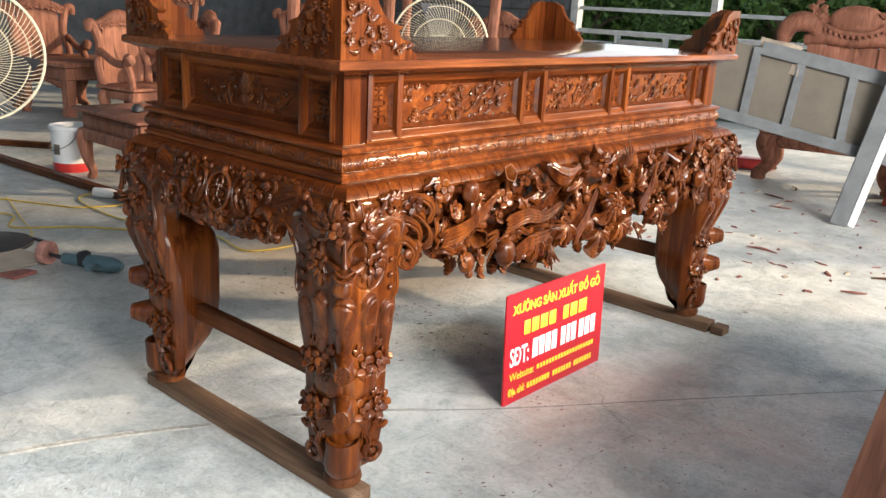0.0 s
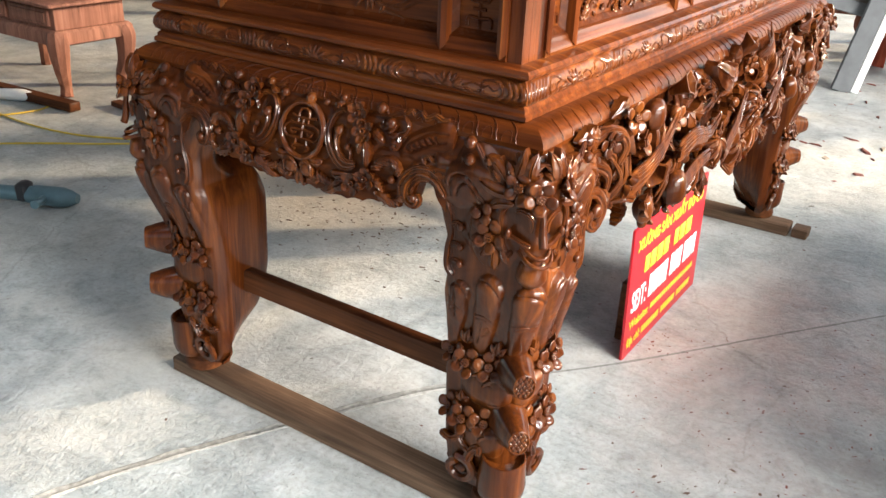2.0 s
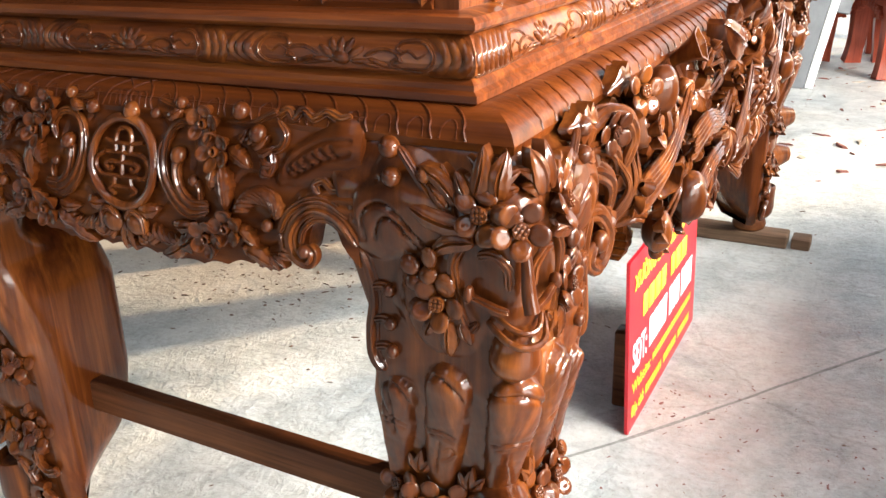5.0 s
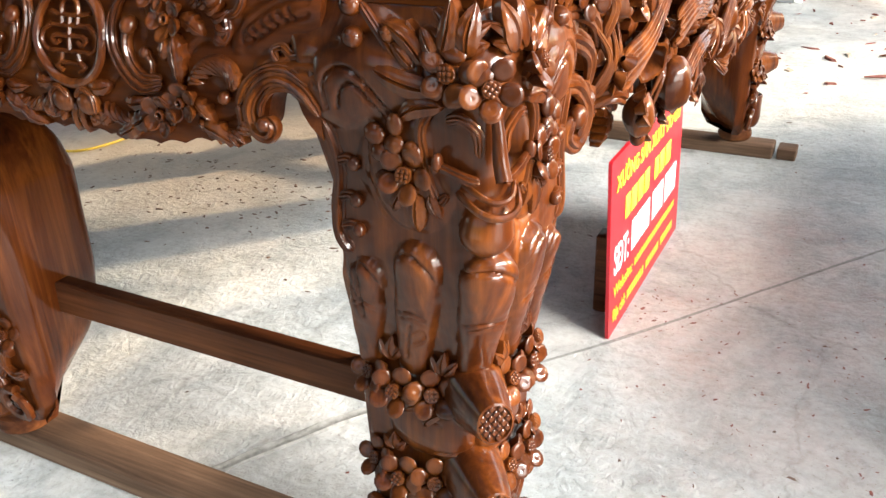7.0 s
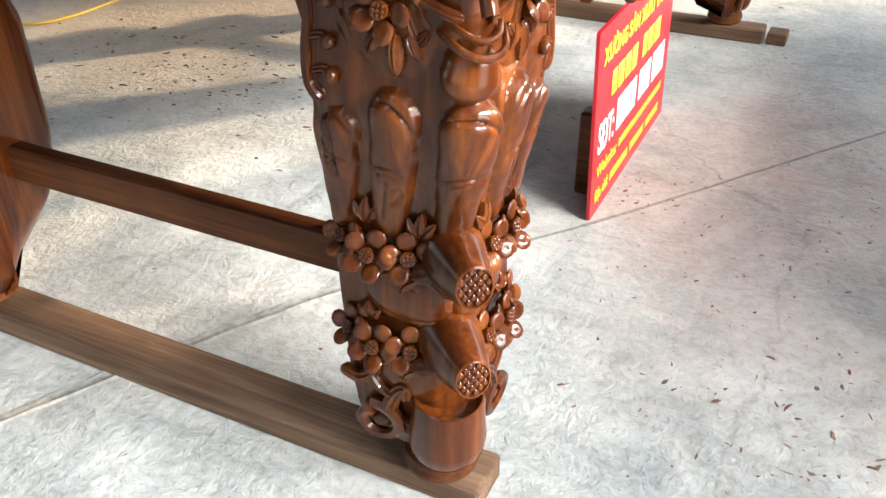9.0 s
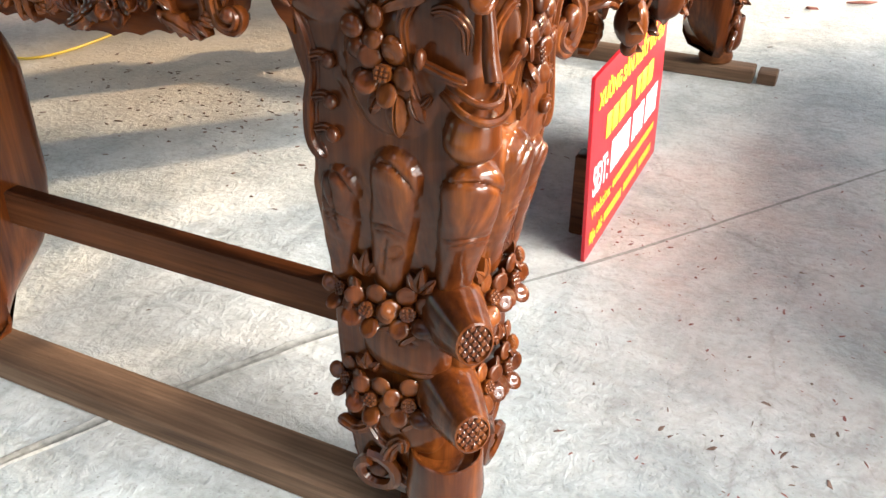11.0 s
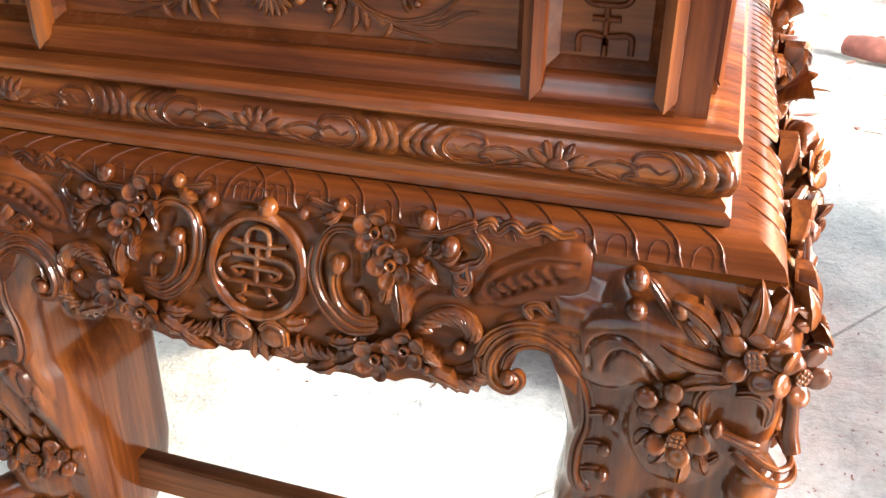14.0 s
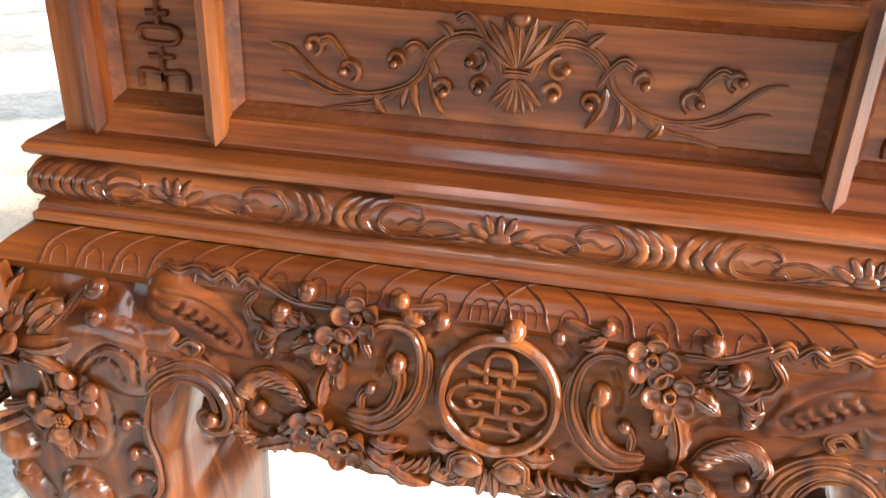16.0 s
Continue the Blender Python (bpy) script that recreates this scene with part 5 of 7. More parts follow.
    for k in range(125):
        u = rnd.uniform(0.18, 2 * YC - 0.18)
        lo = long_bottom(u)
        z = rnd.uniform(lo + 0.01, 0.92)
        a = rnd.uniform(0, 2 * math.pi)
        ln = rnd.uniform(0.06, 0.12)
        tip = (u + ln * math.cos(a), max(long_bottom(u) - 0.015, min(0.93, z + ln * math.sin(a))))
        if math.hypot(tip[0] - u, tip[1] - z) < 0.03:
            continue
        sub("carved_leaf", lambda g: leaf(g, (u, z), tip, rnd.uniform(0.036, 0.060), rnd.uniform(-0.02, 0.03), rnd.uniform(0.01, 0.03), rnd.uniform(-0.5, 0.5), rnd.choice((3, 4, 5)), rnd.uniform(0.008, 0.016), 0.30))
    for k in range(16):
        u = rnd.uniform(0.18, 2 * YC - 0.18)
        z = rnd.uniform(long_bottom(u) - 0.005, 0.92)
        sub("carved_bud", lambda g: bud(g, u, z, rnd.uniform(0.03, 0.06), rnd.uniform(0.010, 0.017)))
    return apron


long_apron = build_long_apron()
copied(long_apron, MIRX)

# ---- rim with overlapping incised tongues ----
def build_rim():
    g = Geo()
    ring_moulding(g, 2 * XC, 0.0, 0.0, 2 * YC, [(0.03, 0.908), (0.004, 0.910), (-0.005, 0.916), (-0.007, 0.925), (-0.002, 0.937), (0.010, 0.947), (0.026, 0.954), (0.042, 0.957), (0.06, 0.957)])
    rim = part("rim", g, apron_wood, table, "", 30)

    def rim_point(side, t, d):
        h = float(interp(d, [(-0.007, 0.925), (-0.002, 0.937), (0.010, 0.947), (0.026, 0.954), (0.042, 0.957)]))
        return {0: (t, d, h), 1: (-d, t, h)}[side]

    for side, lo, hi, mid, pitch in ((0, 2 * XC + 0.05, -0.05, XC, 0.041), (1, 0.05, 2 * YC - 0.05, YC, 0.042)):
        k = int((hi - lo) / 2 / pitch)
        for i in range(-k, k + 1):
            for s in (-1, 1) if i == 0 else (1 if i > 0 else -1,):
                t0 = mid + i * pitch + (0.006 * s if i == 0 else 0)
                g = Geo()
                line = [rim_point(side, t0 + s * a * (1 if side == 0 else 0.6), d) for a, d in ((0.004, -0.0065), (0.0, -0.003), (-0.003, 0.006), (-0.012, 0.017), (-0.026, 0.028), (-0.040, 0.036))]
                tube(g, [(x, y, z - 0.0006) for x, y, z in line], [0.0014, 0.0021, 0.0022, 0.0021, 0.0018, 0.001], 6, None, 1, 16)
                if side == 0:
                    for b in (-0.018,):
                        arc = [rim_point(side, t0 + s * (b + 0.010 * math.cos(q)), -0.006 + 0.013 * math.sin(q)) for q in np.linspace(0, math.pi, 8)]
                        tube(g, [(x, y, z - 0.0004) for x, y, z in arc], 0.0015, 5)
                part("incised_tongue", g, dark_x, rim)
    return rim


build_rim()

# ---- plinth of the cabinet ----
def build_plinth():
    g = Geo()
    ring_moulding(g, PX0, PX1, PY0, PY1, [(0.004, 0.955), (0.0, 0.958), (0.0, 0.966), (0.006, 0.970), (0.006, 0.976), (0.012, 0.982), (0.004, 0.987), (0.000, 0.998), (0.002, 1.012), (0.010, 1.024), (0.015, 1.028), (0.007, 1.031),
                                         (0.002, 1.035), (0.001, 1.041), (0.006, 1.047), (0.022, 1.051), (0.05, 1.052)])
    plinth = part("plinth", g, wood_x, table, "", 28)
    PROF = [(0.984, -0.008), (0.987, -0.004), (0.998, 0.0), (1.012, -0.002), (1.024, -0.010), (1.03, -0.016)]

    def on_end(p):
        return np.stack([p[:, 0], PY0 - interp(p[:, 1], PROF) - p[:, 2], p[:, 1]], -1)

    def on_long(p):
        return np.stack([PX1 + interp(p[:, 1], PROF) + p[:, 2], p[:, 0], p[:, 1]], -1)

    def band(warp, lo, hi, count):
        def sub(name, fn):
            q = Geo()
            fn(q)
            q.warp(warp)
            part(name, q, carved, plinth, "", 42)
        step = (hi - lo) / count
        for c in range(count):
            m = lo + step * (c + 0.5)
            h = step / 2
            for s in (-1, 1):
                # nested arcs towards each end of the cartouche
                ends = (c == 0 and s < 0) or (c == count - 1 and s > 0)
                ribs = 6 if ends else 3
                for k in range(ribs):
                    u0 = m + s * (h - 0.0125 * (ribs - k) + 0.002)
                    sub("carved_rib", lambda g: tube(g, [(u0 - s * 0.022, 0.985, -0.002), (u0 - s * 0.005, 0.989, -0.001), (u0 + s * 0.005, 1.004, 0.0), (u0 - s * 0.005, 1.019, -0.001), (u0 - s * 0.024, 1.026, -0.002)], [0.004, 0.0062, 0.0066, 0.0062, 0.004], 8, None, 0.62, 18))
                u1 = m + s * (h - 0.0125 * ribs - 0.018)
                sub("carved_scroll", lambda g: (stem(g, [(u1 - s * 0.034, 0.990), (u1 - s * 0.004, 0.990), (u1 + s * 0.008, 1.004), (u1 - s * 0.004, 1.019), (u1 - s * 0.030, 1.019), (u1 - s * 0.038, 1.012), (u1 - s * 0.030, 1.008)], 0.0030, 0.0024, 0.0), stem(g, [(u1 - s * 0.034, 0.990), (u1 - s * 0.046, 0.993), (u1 - s * 0.040, 1.0), (u1 - s * 0.030, 0.998)], 0.0026, 0.0026, 0.0)))
                sub("carved_tendril", lambda g: (stem(g, [(m + s * 0.030, 1.002), (m + s * 0.052, 1.010), (m + s * 0.070, 1.008), (m + s * 0.078, 1.000), (m + s * 0.070, 0.996)], 0.0026, 0.0024, 0.0), stem(g, [(m + s * 0.074, 1.004), (m + s * 0.088, 1.010), (m + s * 0.100, 1.003), (m + s * 0.110, 1.008)], 0.0022, 0.0014, 0.0),
                                                 leaf(g, (m + s * 0.036, 1.0), (m + s * 0.066, 0.990), 0.008, -0.0005, 0.002, 0, 3, 0.003, 0.02)))
                for q, a, b, c, an in ((0.019, 1.006, 0.0135, 0.0050, 28), (0.027, 0.996, 0.0150, 0.0042, 2), (0.010, 1.012, 0.0110, 0.0052, 58), (0.040, 0.9925, 0.0160, 0.0026, -8)):
                    sub("carved_petal", lambda g: ball(g, (0, 0, 0), (b, c, 0.0026), pose(m + s * q, a, 0.0006, 0, 0, an if s > 0 else 180 - an), 12, 7))
            sub("carved_lotus", lambda g: (ball(g, (m, 1.000, 0.0008), (0.013, 0.009, 0.004)), ball(g, (m, 1.010, 0.0008), (0.0055, 0.0125, 0.003))))
    band(on_end, PX0 + 0.004, PX1 - 0.004, 3)
    band(on_long, PY0 + 0.004, PY1 - 0.004, 6)
    return plinth


build_plinth()
# ---- cabinet body ----
BX0, BX1, BY0, BY1 = -1.030, -0.088, 0.062, 2.285   # outer faces of the stiles
Z0, Z1 = 1.050, 1.240


def build_cabinet():
    g = Geo()
    box(g, (BX0 + 0.024, BY0 + 0.024, Z0 - 0.01), (BX1 - 0.024, BY1 - 0.024, Z1 + 0.005))
    body = part("cabinet_body", g, wood_x, table)

    def prism(g, to, t0, z0, z1, half, proud, point=0.012):
        """A ridged post with a pointed foot."""
        sec = [(-half, -0.012), (-half, 0.55 * proud), (-0.45 * half, 0.8 * proud), (0, proud), (0.45 * half, 0.8 * proud), (half, 0.55 * proud), (half, -0.012)]
        v = []
        for z, tip in ((z0, 1), (z1, 0)):
            v += [to(t0 + a, z - tip * point * (1 - abs(a) / half), w) for a, w in sec]
        n = len(sec)
        f = [(i, (i + 1) % n, n + (i + 1) % n, n + i) for i in range(n)] + [tuple(range(n)), tuple(range(n, 2 * n))]
        g.add(v, f)

    def rail(g, to, t0, t1, prof):
        v = [to(t, z, w) for t in (t0, t1) for z, w in prof]
        n = len(prof)
        g.add(v, [(i, (i + 1) % n, n + (i + 1) % n, n + i) for i in range(n)] + [tuple(range(n)), tuple(range(n, 2 * n))])

    def face(to, flip, t0, t1, posts, panels, mat):
        def sub(name, fn, mt=mat, label="", angle=30):
            q = Geo()
            fn(q)
            part(name, q, mt, body, label, angle)
        for a, b in ((t0, posts[0] - 0.010), (posts[-1] + 0.010, t1)):
            sub("stile", lambda g: rail(g, to, a, b, [(Z0 + 0.001, -0.026), (Z0 + 0.001, 0.0), (Z1, 0.0), (Z1, -0.026)]), wood_z)
        lo, hi = posts[0], posts[-1]
        sub("bottom_rail", lambda g: rail(g, to, lo - 0.01, hi + 0.01, [(Z0 + 0.001, -0.026), (Z0 + 0.001, 0.004), (Z0 + 0.008, 0.006), (Z0 + 0.016, 0.003), (Z0 + 0.022, -0.003), (Z0 + 0.030, -0.006), (Z0 + 0.035, -0.016), (Z0 + 0.035, -0.026)]))
        sub("top_rail", lambda g: rail(g, to, lo - 0.01, hi + 0.01, [(Z1, -0.026), (Z1, 0.003), (Z1 - 0.010, 0.006), (Z1 - 0.020, -0.001), (Z1 - 0.026, -0.006), (Z1 - 0.029, -0.016), (Z1 - 0.029, -0.026)]))
        for p in posts:
            sub("post", lambda g: prism(g, to, p, Z0 + 0.016, Z1 - 0.004, 0.0105, 0.010), wood_z)
        for a, b, kind in panels:
            def frame_in(g):
                i = 0.012
                zl, zh = Z0 + 0.034, Z1 - 0.028
                out = [(a, zl), (b, zl), (b, zh), (a, zh)]
                inn = [(a + i, zl + i), (b - i, zl + i), (b - i, zh - i), (a + i, zh - i)]
                v = [to(t, z, -0.012) for t, z in out] + [to(t, z, -0.0225) for t, z in inn] + [to(t, z, -0.0265) for t, z in out]
                g.add(v, [(k, (k + 1) % 4, 4 + (k + 1) % 4, 4 + k) for k in range(4)] + [(k, (k + 1) % 4, 8 + (k + 1) % 4, 8 + k) for k in range(4)])
            # recess shade is put into the moulding's dark colour
            sub("panel_moulding", frame_in, dark_x, "hollow moulding darkened like a shaded recess")

            def warped(name, fn, mt=carved):
                q = Geo()
                fn(q)
                q.warp(lambda p: np.array([to(x, z, -0.0225 + w) for x, z, w in p]))
                part(name, q, mt, body, "", 42)
            m, zc = (a + b) / 2, (Z0 + Z1) / 2 + 0.003
            if kind == "character":
                def sign_(g):
                    r = 0.0032
                    def ln(*p):
                        tube(g, [(m + x, zc + z, 0.0008) for x, z in p], r, 6, None, 0.8, 3 * len(p) + 1)
                    ln((0, 0.062), (0, 0.018))
                    ln((-0.016, 0.046), (0.016, 0.046))
                    ln((-0.022, 0.058), (0.022, 0.058))
                    ln((-0.012, 0.030), (0.012, 0.030))
                    tube(g, [(m + 0.022 * math.copysign(abs(math.cos(q)) ** 0.5, math.cos(q)), zc + 0.008 + 0.009 * math.sin(q), 0.0008) for q in np.linspace(0, 2 * math.pi, 25)], r, 6, None, 0.8)
                    ln((0, -0.003), (0, -0.040))
                    ln((-0.014, -0.014), (0.014, -0.014))
                    ln((-0.026, -0.048), (-0.024, -0.030), (0, -0.031), (0.024, -0.030), (0.026, -0.048))
                    ln((0, -0.030), (0, -0.050))
                warped("fret_character", sign_, dark_x)
            elif kind == "palmette":
                def palm(g):
                    for q in range(-3, 4):
                        an = radians(90 + 17 * q)
                        leaf(g, (m, zc + 0.004), (m + 0.052 * math.cos(an), zc + 0.004 + 0.052 * math.sin(an)), 0.013, 0.0, 0.004, 0, 3, 0.004, 0.05)
                        an = radians(-90 + 15 * q)
                        leaf(g, (m, zc - 0.004), (m + 0.036 * math.cos(an), zc - 0.004 + 0.036 * math.sin(an)), 0.009, 0.0, 0.003, 0, 2, 0.004, 0.05)
                    stem(g, [(m - 0.013, zc), (m, zc + 0.001), (m + 0.013, zc)], 0.004, 0.004, 0.005)
                    ball(g, (m, zc + 0.052, 0.002), (0.010, 0.008, 0.006))
                warped("palmette", palm)
                for s in (-1, 1):
                    def vine(g):
                        def T(*p):
                            return [(m + s * x, zc + z) for x, z in p]
                        stem(g, T((0.012, -0.006), (0.020, 0.018), (0.038, 0.032), (0.062, 0.030), (0.082, 0.014), (0.092, -0.008), (0.112, -0.024), (0.150, -0.034), (0.190, -0.024), (0.222, 0.004), (0.245, 0.010)), 0.0060, 0.0022, 0.001, 0.8)
                        stem(g, T((0.150, -0.034), (0.185, -0.036), (0.215, -0.022), (0.235, -0.018)), 0.0042, 0.0016, 0.001, 0.7)
                        stem(g, T((0.112, -0.024), (0.14, -0.042), (0.17, -0.048), (0.195, -0.054)), 0.0042, 0.0016, 0.001, 0.7)
                        for c, r, a0, hd in (((0.040, 0.008), 0.011, 90, 1), ((0.036, -0.014), 0.009, 180, -1), ((0.070, -0.020), 0.009, 0, 1), ((0.118, 0.004), 0.009, 200, -1), ((0.165, -0.010), 0.012, 250, -1), ((0.200, 0.012), 0.010, 260, -1)):
                            curl(g, (m + s * c[0], zc + c[1]), r, a0 if s > 0 else 180 - a0, 0.75, 0.001, 0.0032, 0.0026, hd * s, 0.5)
                        for c in ((0.050, 0.048), (0.098, 0.016), (0.186, 0.014)):
                            stem(g, T((c[0] - 0.022, c[1] - 0.022), (c[0] - 0.010, c[1] - 0.004), (c[0], c[1] + 0.004), (c[0] + 0.010, c[1] - 0.002)), 0.003, 0.0055, 0.002, 0.8)
                        for p, q in (((0.085, -0.005), (0.070, -0.048)), ((0.098, -0.016), (0.094, -0.050)), ((0.105, -0.02), (0.112, -0.046)), ((0.062, 0.028), (0.078, 0.044)), ((0.14, -0.034), (0.128, -0.052))):
                            leaf(g, (m + s * p[0], zc + p[1]), (m + s * q[0], zc + q[1]), 0.010, 0.0, 0.003, 0.2 * s, 3, 0.003, 0.05)
                    warped("carved_vine", vine)
            elif kind == "scene":
                rnd = random.Random(int(100 * a) + 3)
                w_, h_ = (b - a) / 2 - 0.02, 0.060
                for k in range(7):
                    x, z = m + rnd.uniform(-0.85, 0.5) * w_, zc - h_ + rnd.uniform(0, 0.02)
                    pts = [(x, z)]
                    for q in range(4):
                        x += rnd.uniform(0.0, 0.25) * w_
                        z += rnd.uniform(0.005, 0.035)
                        pts.append((min(x, m + w_), min(z, zc + h_)))
                    warped("carved_branch", lambda g: stem(g, pts, 0.0042, 0.0018, 0.001, 0.8))
                for k in range(int(60 * w_ / 0.2)):
                    x, z = m + rnd.uniform(-1, 1) * w_, zc + rnd.uniform(-1, 0.9) * h_
                    if rnd.random() < 0.45:
                        warped("carved_flower", lambda g: flower(g, x, z, 0.002, rnd.uniform(0.008, 0.013), rnd.uniform(0, 72), seeds=False))
                    else:
                        an = rnd.uniform(0, 6.28)
                        ln = rnd.uniform(0.015, 0.04)
                        warped("carved_leaf", lambda g: leaf(g, (x, z), (x + ln * math.cos(an), max(zc - h_, min(zc + h_, z + 0.7 * ln * math.sin(an)))), rnd.uniform(0.008, 0.014), 0, 0.003, rnd.uniform(-0.3, 0.3), 3, 0.003, 0.1))
                for sx in (-1, 1):
                    for sz in (-1, 1):
                        cx, cz = m + sx * w_, zc + sz * h_
                        warped("corner_fret", lambda g: (tube(g, [(cx, cz, 0.001), (cx - sx * 0.022, cz, 0.001), (cx - sx * 0.022, cz - sz * 0.010, 0.001), (cx - sx * 0.010, cz - sz * 0.010, 0.001)], 0.002, 5), tube(g, [(cx, cz, 0.001), (cx, cz - sz * 0.026, 0.001), (cx - sx * 0.010, cz - sz * 0.026, 0.001), (cx - sx * 0.010, cz - sz * 0.014, 0.001)], 0.002, 5)))

    XM = (BX0 + BX1) / 2
    posts = [XM - 0.430, XM - 0.298, XM + 0.298, XM + 0.430]
    face(lambda t, z, w: (t, BY0 - w, z), 1, BX0, BX1, posts, [(posts[0] + 0.010, posts[1] - 0.010, "character"), (posts[1] + 0.010, posts[2] - 0.010, "palmette"), (posts[2] + 0.010, posts[3] - 0.010, "character")], wood_x)
    face(lambda t, z, w: (XM + (XM - t), BY1 + w, z), 1, BX0, BX1, posts, [(posts[0] + 0.010, posts[1] - 0.010, "plain"), (posts[1] + 0.010, posts[2] - 0.010, "plain"), (posts[2] + 0.010, posts[3] - 0.010, "plain")], wood_x)
    # long face: scenes between slim character panels
    L = [0.155, 0.268, 0.845, 0.965, 1.395, 1.515, 2.090, 2.195]
    kinds = ["character", "scene", "character", "scene", "character", "scene", "character"]
    face(lambda t, z, w: (BX1 + w, t, z), 1, BY0 + 0.0265, BY1 - 0.0265, L, [(p + 0.010, q - 0.010, k) for p, q, k in zip(L[:-1], L[1:], kinds)], wood_y)
    face(lambda t, z, w: (BX0 - w, t, z), 1, BY0 + 0.0265, BY1 - 0.0265, L, [(p + 0.010, q - 0.010, "plain") for p, q in zip(L[:-1], L[1:])], wood_y)
    return body


build_cabinet()

# ---- top board ----
TX0, TX1, TY0, TY1 = -1.115, -0.022, -0.012, 2.352
g = Geo()
ring_moulding(g, TX0, TX1, TY0, TY1, [(0.06, 1.236), (0.05, 1.240), (0.032, 1.243), (0.022, 1.249), (0.006, 1.253), (0.0, 1.258), (0.0, 1.272), (0.004, 1.278), (0.010, 1.281), (0.3, 1.281)])
part("top_board", g, top_wood, table, "dark mirror-polished table top", 28)


# ---- carved corner wings standing on the top ----
def wing(to, hgt, ln):
    g = Geo()
    prof = [(0, 0), (ln, 0), (ln, 0.012), (0.90 * ln, 0.030), (0.92 * ln, 0.045), (0.78 * ln, 0.055), (0.74 * ln, 0.075), (0.80 * ln, 0.085), (0.62 * ln, 0.098), (0.52 * ln, 0.12), (0.42 * ln, hgt - 0.02), (0.25 * ln, hgt), (0, hgt)]
    n = len(prof)
    v = [to(a, z, w) for w in (0.0, -0.024) for a, z in prof]
    g.add(v, [tuple(range(n)), tuple(range(2 * n - 1, n - 1, -1))] + [(i, (i + 1) % n, n + (i + 1) % n, n + i) for i in range(n)])
    w_ = part("corner_wing", g, wood_z, table, "carved upright corner wing")
    rnd = random.Random(5)
    for k in range(70):
        a, z = rnd.uniform(0.08, 0.98) * ln, rnd.uniform(0.02, hgt - 0.02)
        if z > 0.98 * hgt * (1.05 - a / ln):
            continue
        q = Geo()
        if rnd.random() < 0.5:
            flower(q, a, z, 0.006, rnd.uniform(0.010, 0.016), rnd.uniform(0, 72), seeds=False)
        else:
            an = rnd.uniform(0, 6.28)
            leaf(q, (a, z), (a + 0.035 * math.cos(an), max(0.004, z + 0.028 * math.sin(an))), 0.014, 0.001, 0.006, 0.4, 4, 0.006, 0.2)
        q.warp(lambda p: np.array([to(*c) for c in p]))
        part("carved_ornament", q, carved, w_, "", 42)
    return w_


ZT = 1.281
WX, WY = TX1 - 0.012, TY0 + 0.012
def both_wings():
    made = [wing(lambda a, z, w: (WX + w, WY + 0.001 + a, ZT + z), 0.185, 0.275), wing(lambda a, z, w: (WX - 0.026 - a, WY - w, ZT + z), 0.185, 0.235)]
    mx = Matrix.Translation((TX0 + TX1, 0, 0)) @ Matrix.Diagonal((-1, 1, 1, 1))
    my = Matrix.Translation((0, TY0 + TY1, 0)) @ Matrix.Diagonal((1, -1, 1, 1))
    for w_ in made:
        for m in (mx, my, mx @ my):
            copied(w_, m)


both_wings()

# ---- stretchers between the legs, timber runners below ----
for y0 in (0.100, 2 * YC - 0.132):
    g = Geo()
    box(g, (-0.915, y0, 0.305), (-0.175, y0 + 0.032, 0.368), None, 0.003)
    part("stretcher", g, bar_wood, table, "plain dark stretcher bar")


def runner(y0, y1, x0, x1, label):
    g = Geo()
    box(g, (x0, y0, 0.0), (x1, y1, 0.046), None, 0.004)
    return tagged(part("timber_runner", g, raw_tan), label, "timber", "runners under the table")


runner(0.026, 0.112, -1.125, 0.012, "rough brown timber runner lying under two table feet")
runner(2.215, 2.305, -1.12, 0.075, "rough brown timber runner lying under the far table feet")
g = Geo()
box(g, (0.088, 2.225, 0.0), (0.150, 2.300, 0.040), None, 0.003)
tagged(part("wood_offcut", g, raw_tan), "small pale offcut of timber on the concrete floor", "offcut")
